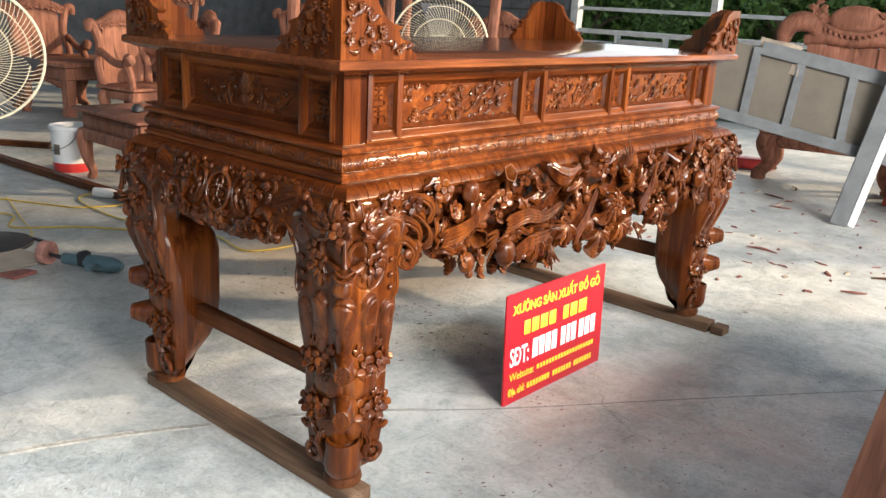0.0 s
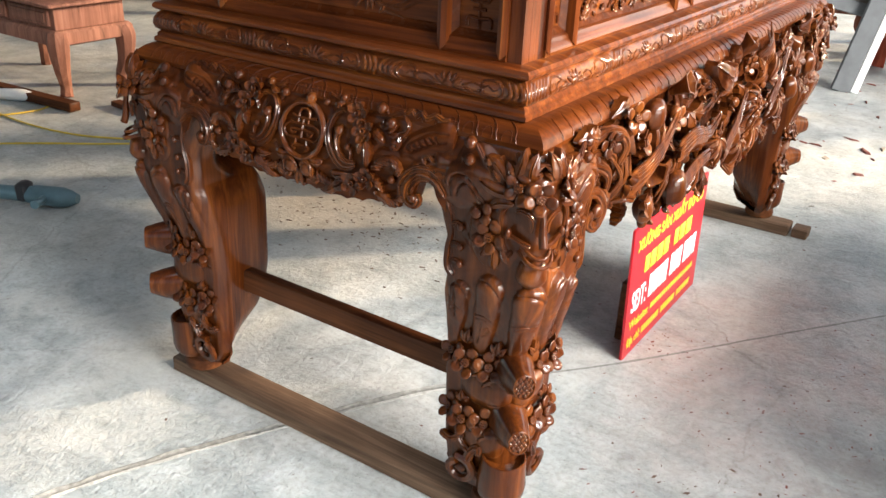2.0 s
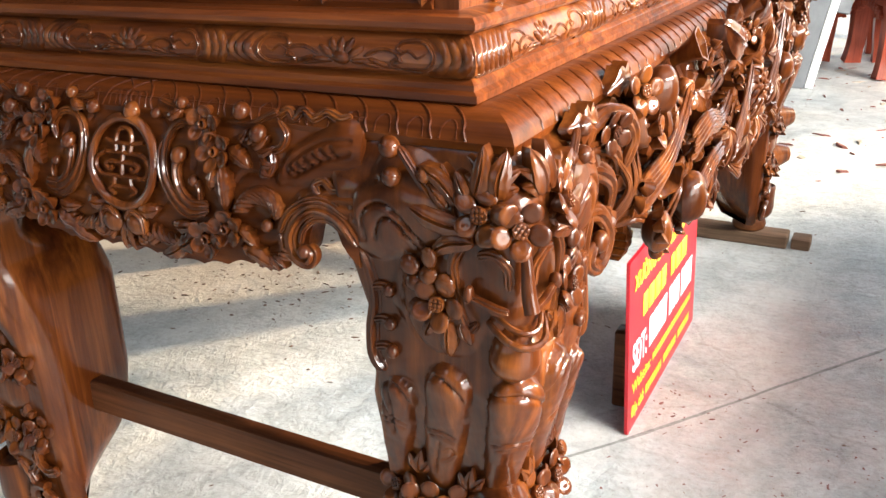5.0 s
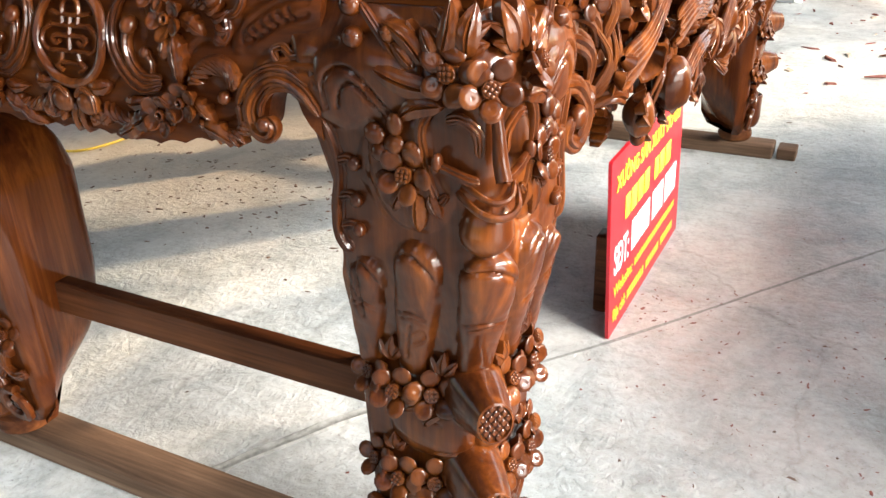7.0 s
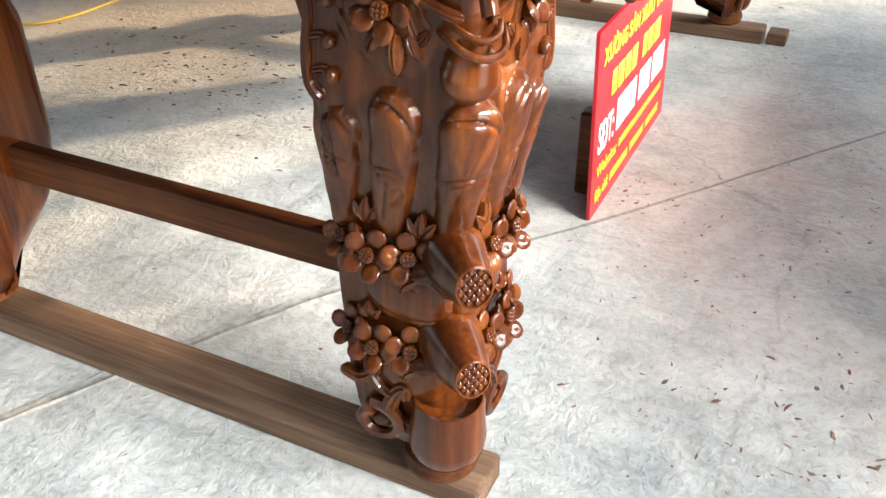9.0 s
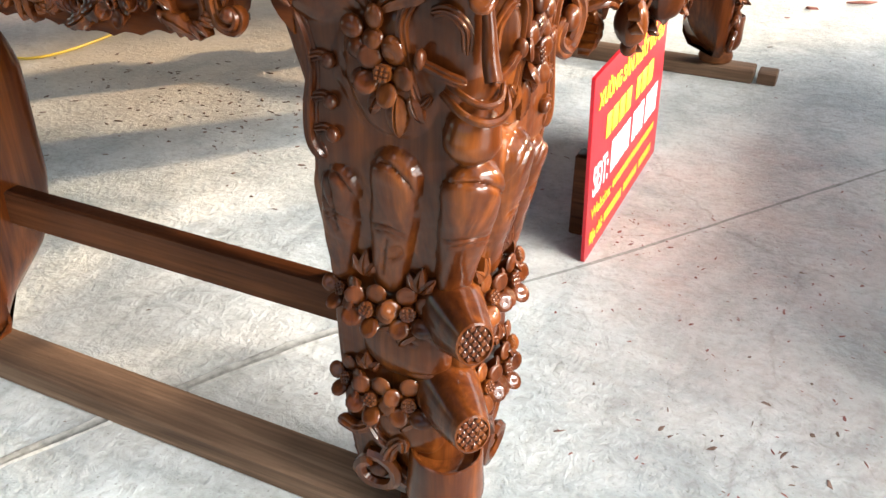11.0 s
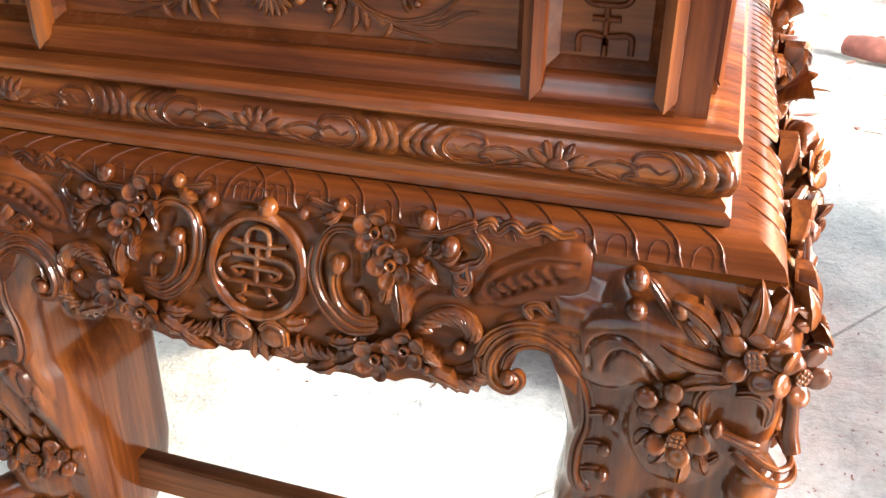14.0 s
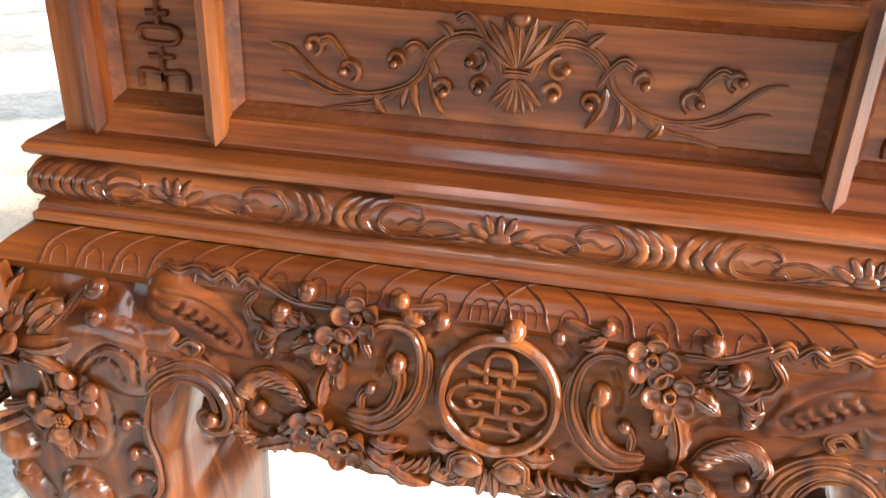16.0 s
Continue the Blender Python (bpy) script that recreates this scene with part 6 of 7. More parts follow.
# ---- the red sign leaning on a wooden block ----
def build_sign():
    L, H = 0.66, 0.432
    sign = thing("sign_board", "red workshop sign with yellow and white lettering standing on the floor", "sign")
    sign.matrix_basis = pose(-0.094, 0.880, 0.0, 90, 0, 90) @ pose(0, 0, 0, -2.0, 0, 0)
    g = Geo()
    r = 0.006
    pts = []
    for cx, cy, a0 in ((L - r, r, -90), (L - r, H - r, 0), (r, H - r, 90), (r, r, 180)):
        pts += [(cx + r * math.cos(radians(a0 + q)), cy + r * math.sin(radians(a0 + q))) for q in (0, 30, 60, 90)]
    n = len(pts)
    v = [(x, y, 0.0) for x, y in pts] + [(x, y, -0.008) for x, y in pts]
    g.add(v, [tuple(range(n)), tuple(range(2 * n - 1, n - 1, -1))] + [(i, (i + 1) % n, n + (i + 1) % n, n + i) for i in range(n)])
    part("board", g, red_sign, sign)

    def words(name, text, x, y, w, h, mat, bold):
        cu = bpy.data.curves.new(name, "FONT")
        cu.body, cu.size, cu.extrude, cu.offset = text, h / 0.72, 0.0006, bold
        ob = new(name, cu)
        bpy.context.view_layer.update()
        d = ob.dimensions.copy()
        me = bpy.data.meshes.new_from_object(ob)
        bpy.data.objects.remove(ob)
        xs = [q.co.x for q in me.vertices]
        x0 = min(xs)
        for q in me.vertices:
            q.co.x = x + (q.co.x - x0) * w / d.x
            q.co.y += y
            q.co.z += 0.0014
        me.materials.append(mat)
        o = new(name, me)
        o.parent = sign

    def bars(name, x, y, widths, h, mat, gap):
        g = Geo()
        for w in widths:
            box(g, (x, y, 0.0006), (x + w, y + h, 0.0018), None, 0.0003)
            x += w + gap
        part(name, g, mat, sign)

    words("lettering", "XƯỞNG SẢN XUẤT ĐỒ GÔ", 0.035, 0.352, 0.585, 0.036, yellow_ink, 0.0016)
    bars("lettering_bar", 0.110, 0.258, (0.038, 0.044, 0.046, 0.044), 0.056, yellow_ink, 0.011)
    bars("lettering_bar", 0.365, 0.258, (0.038, 0.048, 0.056), 0.056, yellow_ink, 0.012)
    words("lettering", "SDT:", 0.030, 0.150, 0.115, 0.072, white_ink, 0.0014)
    bars("letter_stroke", 0.056, 0.182, (0.022,), 0.009, white_ink, 0.01)
    g = Geo()
    tube(g, [(0.592, 0.405, 0.0012), (0.598, 0.4085, 0.0012), (0.604, 0.4055, 0.0012), (0.610, 0.409, 0.0012)], 0.0022, 6, None, 0.4, 12)
    part("letter_stroke", g, yellow_ink, sign)
    bars("lettering_bar", 0.170, 0.150, (0.034,) * 4, 0.078, white_ink, 0.008)
    bars("lettering_bar", 0.358, 0.150, (0.032, 0.022, 0.034), 0.078, white_ink, 0.009)
    bars("lettering_bar", 0.486, 0.150, (0.034,) * 3, 0.078, white_ink, 0.009)
    words("lettering", "Website:", 0.030, 0.090, 0.155, 0.032, yellow_ink, 0.0002)
    bars("lettering_bar", 0.205, 0.094, (0.014,) * 20, 0.020, yellow_ink, 0.0062)
    words("lettering", "Địa chỉ:", 0.025, 0.032, 0.105, 0.028, yellow_ink, 0.0012)
    bars("lettering_bar", 0.145, 0.032, (0.014,) * 8, 0.024, yellow_ink, 0.0050)
    bars("lettering_bar", 0.315, 0.032, (0.014,) * 7, 0.024, yellow_ink, 0.0050)
    bars("lettering_bar", 0.465, 0.032, (0.014,) * 7, 0.024, yellow_ink, 0.0050)


build_sign()
g = Geo()
box(g, (-0.168, 0.990, 0.0), (-0.116, 1.040, 0.205), None, 0.004)
tagged(part("wooden_prop", g, bar_wood), "brown wooden block propping the sign from behind", "wood block")
# ================= furniture and clutter round the table =================
red_stain = wood("red_stained_wood", 2, (0.16, 0.028, 0.016), (0.27, 0.052, 0.028), (0.36, 0.085, 0.045), coat=0.25, rough=0.5, streak=0.3)
grey_wood = plain("grey_primed_wood", (0.125, 0.135, 0.145), 0.8, 0, 0.2, 9, 0.15)
white_edge = plain("white_primed_wood", (0.72, 0.74, 0.75), 0.75, 0, 0.1, 9, 0.1)
ply = plain("pale_plywood", (0.125, 0.11, 0.09), 0.85, 0, 0.15, 4, 0.1)
cream_wire = plain("cream_coated_wire", (0.66, 0.58, 0.42), 0.5, 0.1, 0.08, 10)
dark_metal = plain("dark_metal", (0.05, 0.05, 0.055), 0.5, 0.6, 0.2, 20)
white_plastic = plain("white_plastic", (0.66, 0.68, 0.70), 0.45, 0, 0.08, 6)
red_plastic = plain("red_plastic", (0.50, 0.03, 0.03), 0.45, 0, 0.08, 6)
tool_blue = plain("blue_grey_tool_body", (0.10, 0.17, 0.20), 0.4, 0.1, 0.2, 12)
sand_flap = plain("reddish_sanding_flaps", (0.42, 0.20, 0.16), 0.9, 0, 0.3, 30, 0.4)
yellow_cable = plain("yellow_cable", (0.62, 0.44, 0.05), 0.5, 0, 0.1, 20)
black_cable = plain("dark_cable", (0.06, 0.05, 0.05), 0.6, 0, 0.1, 20)
card = plain("worn_cardboard", (0.36, 0.30, 0.24), 0.9, 0, 0.15, 8, 0.2)
scrap_red = plain("reddish_bark_scrap", (0.20, 0.07, 0.055), 0.85, 0, 0.3, 18, 0.4)
chip_mat = plain("wood_chips", (0.15, 0.095, 0.07), 0.9, 0, 0.45, 16, 0.2)


def beam(g, p, q, w, t, normal=(0, 0, 1)):
    """A straight bar of section w x t from p to q; t lies along the normal."""
    p, q, n = Vector(p), Vector(q), Vector(normal)
    d = (q - p).normalized()
    n = (n - d * n.dot(d)).normalized()
    s = n.cross(d)
    m = Matrix((s, n, d)).transposed().to_4x4()
    m.translation = p
    box(g, (-w / 2, -t / 2, 0), (w / 2, t / 2, (q - p).length), m, 0.004)


def piece(parent, name, mat, fn, label=""):
    g = Geo()
    fn(g)
    return part(name, g, mat, parent, label)


# ---- low raw side table with two drawers ----
def side_table():
    t = thing("side_table", "unfinished reddish wooden side table with two drawers and curved legs", "side table", at=(-4.70, 1.50, 0))
    w, d = 0.90, 0.50
    piece(t, "tabletop", raw_pink, lambda g: box(g, (-0.04, -0.04, 0.52), (w + 0.04, d + 0.04, 0.545), None, 0.006))
    piece(t, "drawer_case", raw_pink, lambda g: box(g, (0.02, 0.02, 0.385), (w - 0.02, d - 0.02, 0.52)))
    for k in (0, 1):
        dr = piece(t, "drawer", raw_pink, lambda g: box(g, (0.06 + 0.41 * k, 0.005, 0.405), (0.43 + 0.41 * k, 0.03, 0.505), None, 0.006))
        piece(dr, "drawer_panel", raw_pink, lambda g: box(g, (0.085 + 0.41 * k, 0.0, 0.425), (0.405 + 0.41 * k, 0.012, 0.485), None, 0.004))
    piece(t, "apron", raw_pink, lambda g: ring_moulding(g, -0.01, w + 0.01, -0.01, d + 0.01, [(0.02, 0.30), (0.0, 0.31), (0.0, 0.37), (0.014, 0.388), (0.03, 0.39)]))
    for sx, x in ((1, 0.04), (-1, w - 0.04)):
        for sy, y in ((1, 0.04), (-1, d - 0.04)):
            piece(t, "leg", raw_pink, lambda g: tube(g, [(x, y, 0.36), (x - sx * 0.015, y - sy * 0.015, 0.30), (x - sx * 0.005, y - sy * 0.005, 0.16), (x + sx * 0.02, y + sy * 0.02, 0.06), (x + sx * 0.01, y + sy * 0.01, 0.0)], [0.06, 0.062, 0.045, 0.034, 0.038], 8, None, 1, 14))
    g = Geo()
    lathe(g, [(0.03, 0.0), (0.045, 0.01), (0.04, 0.04), (0.02, 0.06), (0.012, 0.062)], Matrix.Translation((-4.22, 1.72, 0.546)), 14)
    tagged(part("small_dish", g, dark_metal), "small dull metal dish lying on the side table", "dish")


side_table()


# ---- raw carved armchairs ----
def armchair(x, y, turn, w=0.62, crest=1.10, mat=raw_pink, label="unfinished reddish carved wooden armchair with curling arms", name="armchair", cat="chair"):
    c = thing(name, label, cat, "unfinished furniture")
    d = 0.52
    piece(c, "seat", mat, lambda g: box(g, (-w / 2 - 0.03, -d / 2 - 0.03, 0.43), (w / 2 + 0.03, d / 2 + 0.03, 0.465), None, 0.008))
    piece(c, "seat_apron", mat, lambda g: ring_moulding(g, -w / 2, w / 2, -d / 2, d / 2, [(0.03, 0.33), (0.0, 0.34), (0.0, 0.41), (0.02, 0.43), (0.04, 0.431)]))
    for sx in (-1, 1):
        for sy in (-1, 1):
            piece(c, "leg", mat, lambda g: tube(g, [(sx * (w / 2 - 0.05), sy * (d / 2 - 0.05), 0.40), (sx * (w / 2 - 0.02), sy * (d / 2 - 0.02), 0.33), (sx * (w / 2 - 0.05), sy * (d / 2 - 0.05), 0.14), (sx * (w / 2), sy * (d / 2), 0.05), (sx * (w / 2 - 0.02), sy * (d / 2 - 0.02), 0.0)], [0.06, 0.062, 0.042, 0.045, 0.05], 9, None, 1, 16))
        piece(c, "arm", mat, lambda g: tube(g, [(sx * w / 2, -d / 2 + 0.02, 0.46), (sx * (w / 2 + 0.03), -d / 2 + 0.0, 0.58), (sx * (w / 2 + 0.02), -d / 2 + 0.06, 0.68), (sx * (w / 2 + 0.05), -d / 2 - 0.01, 0.76), (sx * (w / 2 + 0.03), -d / 2 - 0.04, 0.70)], [0.04, 0.036, 0.045, 0.05, 0.034], 9, None, 1, 20))
        piece(c, "arm_rail", mat, lambda g: tube(g, [(sx * (w / 2 + 0.02), -d / 2 + 0.05, 0.69), (sx * (w / 2 + 0.01), 0, 0.70), (sx * (w / 2 - 0.02), d / 2, 0.80)], [0.045, 0.038, 0.04], 9, None, 1, 14))
        piece(c, "back_post", mat, lambda g: tube(g, [(sx * (w / 2 - 0.03), d / 2 - 0.02, 0.45), (sx * (w / 2 - 0.01), d / 2 + 0.02, 0.65), (sx * (w / 2 - 0.06), d / 2 + 0.05, 0.85), (sx * (w / 2 - 0.02), d / 2 + 0.07, crest - 0.10), (sx * (w / 2 + 0.05), d / 2 + 0.06, crest - 0.06), (sx * (w / 2 + 0.06), d / 2 + 0.05, crest - 0.14)], [0.042, 0.04, 0.045, 0.05, 0.048, 0.03], 9, None, 1, 24))
    piece(c, "backrest", mat, lambda g: sheet(g, lambda u, v: ((u - 0.5) * (w - 0.12) * (1 - 0.2 * v), d / 2 + 0.01 + 0.05 * v, 0.47 + (crest - 0.55) * v), 7, 5, lambda u, v: ((u - 0.5) * (w - 0.12) * (1 - 0.2 * v), d / 2 + 0.04 + 0.05 * v, 0.47 + (crest - 0.55) * v)))
    piece(c, "crest_rail", mat, lambda g: tube(g, [(-w / 2 + 0.02, d / 2 + 0.06, crest - 0.09), (-w / 4, d / 2 + 0.07, crest - 0.05), (0, d / 2 + 0.07, crest), (w / 4, d / 2 + 0.07, crest - 0.05), (w / 2 - 0.02, d / 2 + 0.06, crest - 0.09)], [0.035, 0.06, 0.08, 0.06, 0.035], 10, None, 1, 22))
    for k in range(9):
        a = (k - 4) / 4
        q = Geo()
        flower(q, a * (w / 2 - 0.08), crest - 0.04 - 0.05 * a * a, 0, 0.045, 20 * k, seeds=False)
        q.warp(lambda p: np.stack([p[:, 0], d / 2 + 0.02 - p[:, 2], p[:, 1]], -1))
        part("carved_rosette", q, mat, c)
    c.matrix_basis = pose(x, y, 0, 0, 0, turn)
    return c


armchair(-6.55, 3.05, 100, 0.62, 1.12)
armchair(-9.7, 2.0, 60, 0.7, 1.2)
armchair(-6.9, 3.7, -20, 0.62, 1.15)
armchair(-5.9, 4.9, 15, 0.66, 1.3)
armchair(-7.6, 5.9, 40, 0.66, 1.25)
armchair(-8.6, 3.0, 80, 0.66, 1.2)
armchair(-4.7, 6.3, 10, 0.7, 1.30)
armchair(-9.3, 5.0, 60, 0.8, 1.35)
# the wide settle behind the leaning frame
def settle(x, y, turn):
    c = thing("settle", "wide unfinished reddish wooden settle with a carved crest and curling shoulders", "settle", "unfinished furniture")
    mat, w, d = raw_pink, 1.10, 0.60
    piece(c, "seat", mat, lambda g: box(g, (-w / 2 - 0.05, -d / 2 - 0.05, 0.43), (w / 2 + 0.05, d / 2 + 0.05, 0.47), None, 0.01))
    piece(c, "seat_apron", mat, lambda g: ring_moulding(g, -w / 2, w / 2, -d / 2, d / 2, [(0.03, 0.30), (0.0, 0.31), (-0.01, 0.36), (0.0, 0.41), (0.02, 0.43), (0.04, 0.431)]))
    rnd = random.Random(4)
    for k in range(26):
        q = Geo()
        a = -w / 2 + 0.06 + (w - 0.12) * k / 25
        leaf(q, (a, 0.33 + rnd.uniform(-0.02, 0.03)), (a + rnd.uniform(-0.05, 0.05), 0.36 + rnd.uniform(0.0, 0.05)), 0.045, 0.0, 0.012, rnd.uniform(-0.4, 0.4), 4, 0.01, 0.2)
        q.warp(lambda p: np.stack([p[:, 0], -d / 2 - 0.008 - p[:, 2], p[:, 1]], -1))
        part("carved_leaf", q, mat, c)
    for sx in (-1, 1):
        for sy in (-1, 1):
            piece(c, "leg", mat, lambda g: tube(g, [(sx * (w / 2 - 0.06), sy * (d / 2 - 0.06), 0.42), (sx * (w / 2 - 0.01), sy * (d / 2 - 0.01), 0.34), (sx * (w / 2 - 0.06), sy * (d / 2 - 0.06), 0.15), (sx * (w / 2 + 0.01), sy * (d / 2 + 0.01), 0.05), (sx * (w / 2 - 0.01), sy * (d / 2 - 0.01), 0.0)], [0.08, 0.085, 0.06, 0.062, 0.065], 10, None, 1, 18))
        piece(c, "shoulder", mat, lambda g: tube(g, [(sx * 0.30, d / 2, 1.27), (sx * 0.34, d / 2 - 0.01, 1.40), (sx * 0.47, d / 2 - 0.03, 1.44), (sx * 0.58, d / 2 - 0.05, 1.37), (sx * 0.60, d / 2 - 0.05, 1.20), (sx * 0.57, d / 2 - 0.03, 0.90), (sx * 0.54, d / 2 - 0.05, 0.47)], [0.05, 0.085, 0.095, 0.085, 0.06, 0.05, 0.05], 12, None, 0.9, 32))
        piece(c, "back_stile", mat, lambda g: beam(g, (sx * 0.31, d / 2 + 0.01, 0.47), (sx * 0.31, d / 2 + 0.01, 1.28), 0.15, 0.07, (0, 1, 0)))
        piece(c, "arm", mat, lambda g: tube(g, [(sx * 0.56, d / 2 - 0.04, 0.78), (sx * 0.58, 0, 0.72), (sx * 0.60, -d / 2 + 0.05, 0.70), (sx * 0.58, -d / 2, 0.60), (sx * 0.55, -d / 2 + 0.04, 0.46)], [0.05, 0.05, 0.06, 0.05, 0.05], 10, None, 1, 24))

    def panel(g):
        # back board rising into two arches
        def edge(u):
            return 1.21 + 0.06 * abs(math.sin(2 * math.pi * u)) ** 0.6
        sheet(g, lambda u, v: (-0.24 + 0.48 * u, d / 2 + 0.005 + 0.012 * math.sin(math.pi * u), 0.47 + (edge(u) - 0.47) * v), 25, 5, lambda u, v: (-0.24 + 0.48 * u, d / 2 + 0.035, 0.47 + (edge(u) - 0.47) * v))
    piece(c, "back_panel", mat, panel)
    piece(c, "crest_rail", mat, lambda g: tube(g, [(-0.42, d / 2 + 0.01, 1.27), (-0.2, d / 2, 1.31), (0, d / 2, 1.29), (0.2, d / 2, 1.31), (0.42, d / 2 + 0.01, 1.27)], [0.055, 0.075, 0.07, 0.075, 0.055], 10, None, 1, 24))
    piece(c, "crest_plaque", mat, lambda g: ball(g, (0, d / 2, 1.47), (0.24, 0.07, 0.135), None, 24, 14))
    piece(c, "crest_moulding", mat, lambda g: tube(g, [(-0.26, d / 2 - 0.05, 1.42), (-0.14, d / 2 - 0.075, 1.365), (0, d / 2 - 0.08, 1.35), (0.14, d / 2 - 0.075, 1.365), (0.26, d / 2 - 0.05, 1.42)], 0.022, 8, None, 1, 22))
    for k in range(11):
        a = (k - 5) / 5
        piece(c, "carved_bead", mat, lambda g: ball(g, (0.25 * a, d / 2 - 0.09 + 0.03 * a * a, 1.322 + 0.06 * a * a), (0.019, 0.016, 0.026), None, 10, 7))
    for k in range(34):
        sx = (-1, 1)[k % 2]
        q = Geo()
        u, v = sx * (0.30 + rnd.uniform(-0.05, 0.07)), 1.50 + rnd.uniform(-0.07, 0.10)
        if k % 3:
            an = rnd.uniform(0, 6.28)
            leaf(q, (u, v), (u + 0.08 * math.cos(an), v + 0.08 * math.sin(an)), 0.05, rnd.uniform(0, 0.03), 0.02, rnd.uniform(-0.5, 0.5), 4, 0.02, 0.2)
        else:
            flower(q, u, v, 0.03, 0.042, 30 * k, seeds=False)
        q.warp(lambda p: np.stack([p[:, 0], d / 2 - 0.02 - p[:, 2], p[:, 1]], -1))
        part("carved_ornament", q, mat, c)
    c.matrix_basis = pose(x, y, 0, 0, 0, turn)


settle(-0.95, 6.85, 12)
armchair(1.9, 7.6, -15, 0.8, 1.3)


# ---- upright posts and workpieces at the back ----
for k, (x, y, h, r) in enumerate(((-5.3, 4.0, 1.75, 0.06), (-5.6, 5.6, 1.9, 0.07), (-3.9, 5.4, 1.62, 0.055), (-7.2, 6.6, 1.9, 0.08), (-6.3, 6.6, 1.7, 0.06), (-8.3, 7.2, 2.0, 0.09))):
    g = Geo()
    tube(g, [(x, y, 0), (x + 0.03, y, 0.3 * h), (x - 0.03, y + 0.02, 0.6 * h), (x + 0.02, y, h)], [1.2 * r, 0.8 * r, r, 1.1 * r], 9, None, 1, 18)
    tagged(part("turned_workpiece", g, raw_pink), "tall rough reddish wooden workpiece standing on its end", "workpiece", "standing workpieces")


# ---- wire fans ----
def fan(x, y, z, turn, r, label):
    f = thing("stand_fan", label, "fan", "fans")
    for q in (0.22 * r, 0.55 * r, 0.80 * r, r):
        piece(f, "guard_ring", cream_wire, lambda g: tube(g, [(q * math.cos(a), -0.075 * math.sqrt(max(0, 1 - (q / r) ** 2)), q * math.sin(a)) for a in np.linspace(0, 2 * math.pi, 49)], 0.003 if q < r else 0.008, 6))
    # close wires running out from the hub with a twist
    for k in range(84):
        a = 2 * math.pi * k / 84
        piece(f, "guard_wire", cream_wire, lambda g: tube(g, [(q * math.cos(a + 0.55 * q / r), -(0.0765 * math.sqrt(max(0, 1 - (q / r) ** 2)) + 0.001), q * math.sin(a + 0.55 * q / r)) for q in np.linspace(0.22 * r, r, 7)], 0.0016, 4))
    piece(f, "hub", dark_metal, lambda g: lathe(g, [(0.05, 0.0), (0.06, 0.02), (0.06, 0.16), (0.03, 0.2)], pose(0, 0.0, 0, -90, 0, 0), 18))
    for k in range(3):
        m = pose(0, -0.01, 0, 0, 120 * k, 0) @ pose(0, 0, 0, 0, 0, 22)
        piece(f, "blade", dark_metal, lambda g: sheet(g, lambda u, v: m @ Vector(((v - 0.5) * 0.6 * r * (0.5 + u), 0.0, 0.12 * r + 0.72 * r * u)), 5, 5, lambda u, v: m @ Vector(((v - 0.5) * 0.6 * r * (0.5 + u), 0.004, 0.12 * r + 0.72 * r * u))))
    piece(f, "pole", dark_metal, lambda g: tube(g, [(0, 0.10, -z + 0.02), (0, 0.10, -0.3), (0, 0.09, 0)], 0.016, 10))
    piece(f, "base", dark_metal, lambda g: lathe(g, [(0.22, -z), (0.22, -z + 0.02), (0.1, -z + 0.035), (0.02, -z + 0.05)], Matrix.Translation((0, 0.10, 0)), 24))
    f.matrix_basis = pose(x, y, z, 0, 0, turn)


fan(-3.19, 0.25, 1.055, 68, 0.350, "cream wire stand fan with a round guard")
fan(-2.75, 3.35, 1.12, 42, 0.36, "cream wire stand fan behind the table")


# ---- paint bucket ----
def bucket(x, y):
    b = thing("paint_bucket", "white plastic paint bucket with a red lower band", "bucket", at=(x, y, 0))
    piece(b, "body", white_plastic, lambda g: lathe(g, [(0.143, 0.07), (0.150, 0.33), (0.160, 0.335), (0.160, 0.36), (0.148, 0.36), (0.138, 0.09), (0.01, 0.08)], None, 28))
    piece(b, "base_band", red_plastic, lambda g: lathe(g, [(0.135, 0.0), (0.142, 0.01), (0.1445, 0.072), (0.10, 0.074)], None, 28))
    piece(b, "handle", dark_metal, lambda g: tube(g, [(0.162, 0, 0.32), (0.14, -0.10, 0.22), (0.0, -0.17, 0.17), (-0.14, -0.10, 0.22), (-0.162, 0, 0.32)], 0.003, 6, None, 1, 20))
    piece(b, "label_patch", ply, lambda g: sheet(g, lambda u, v: (0.150 * math.sin(-0.4 + 0.4 * u + 0.5), -0.150 * math.cos(-0.4 + 0.4 * u + 0.5), 0.14 + 0.08 * v), 6, 3, lambda u, v: (0.14 * math.sin(-0.4 + 0.4 * u + 0.5), -0.14 * math.cos(-0.4 + 0.4 * u + 0.5), 0.14 + 0.08 * v)))


bucket(-5.02, 1.58)


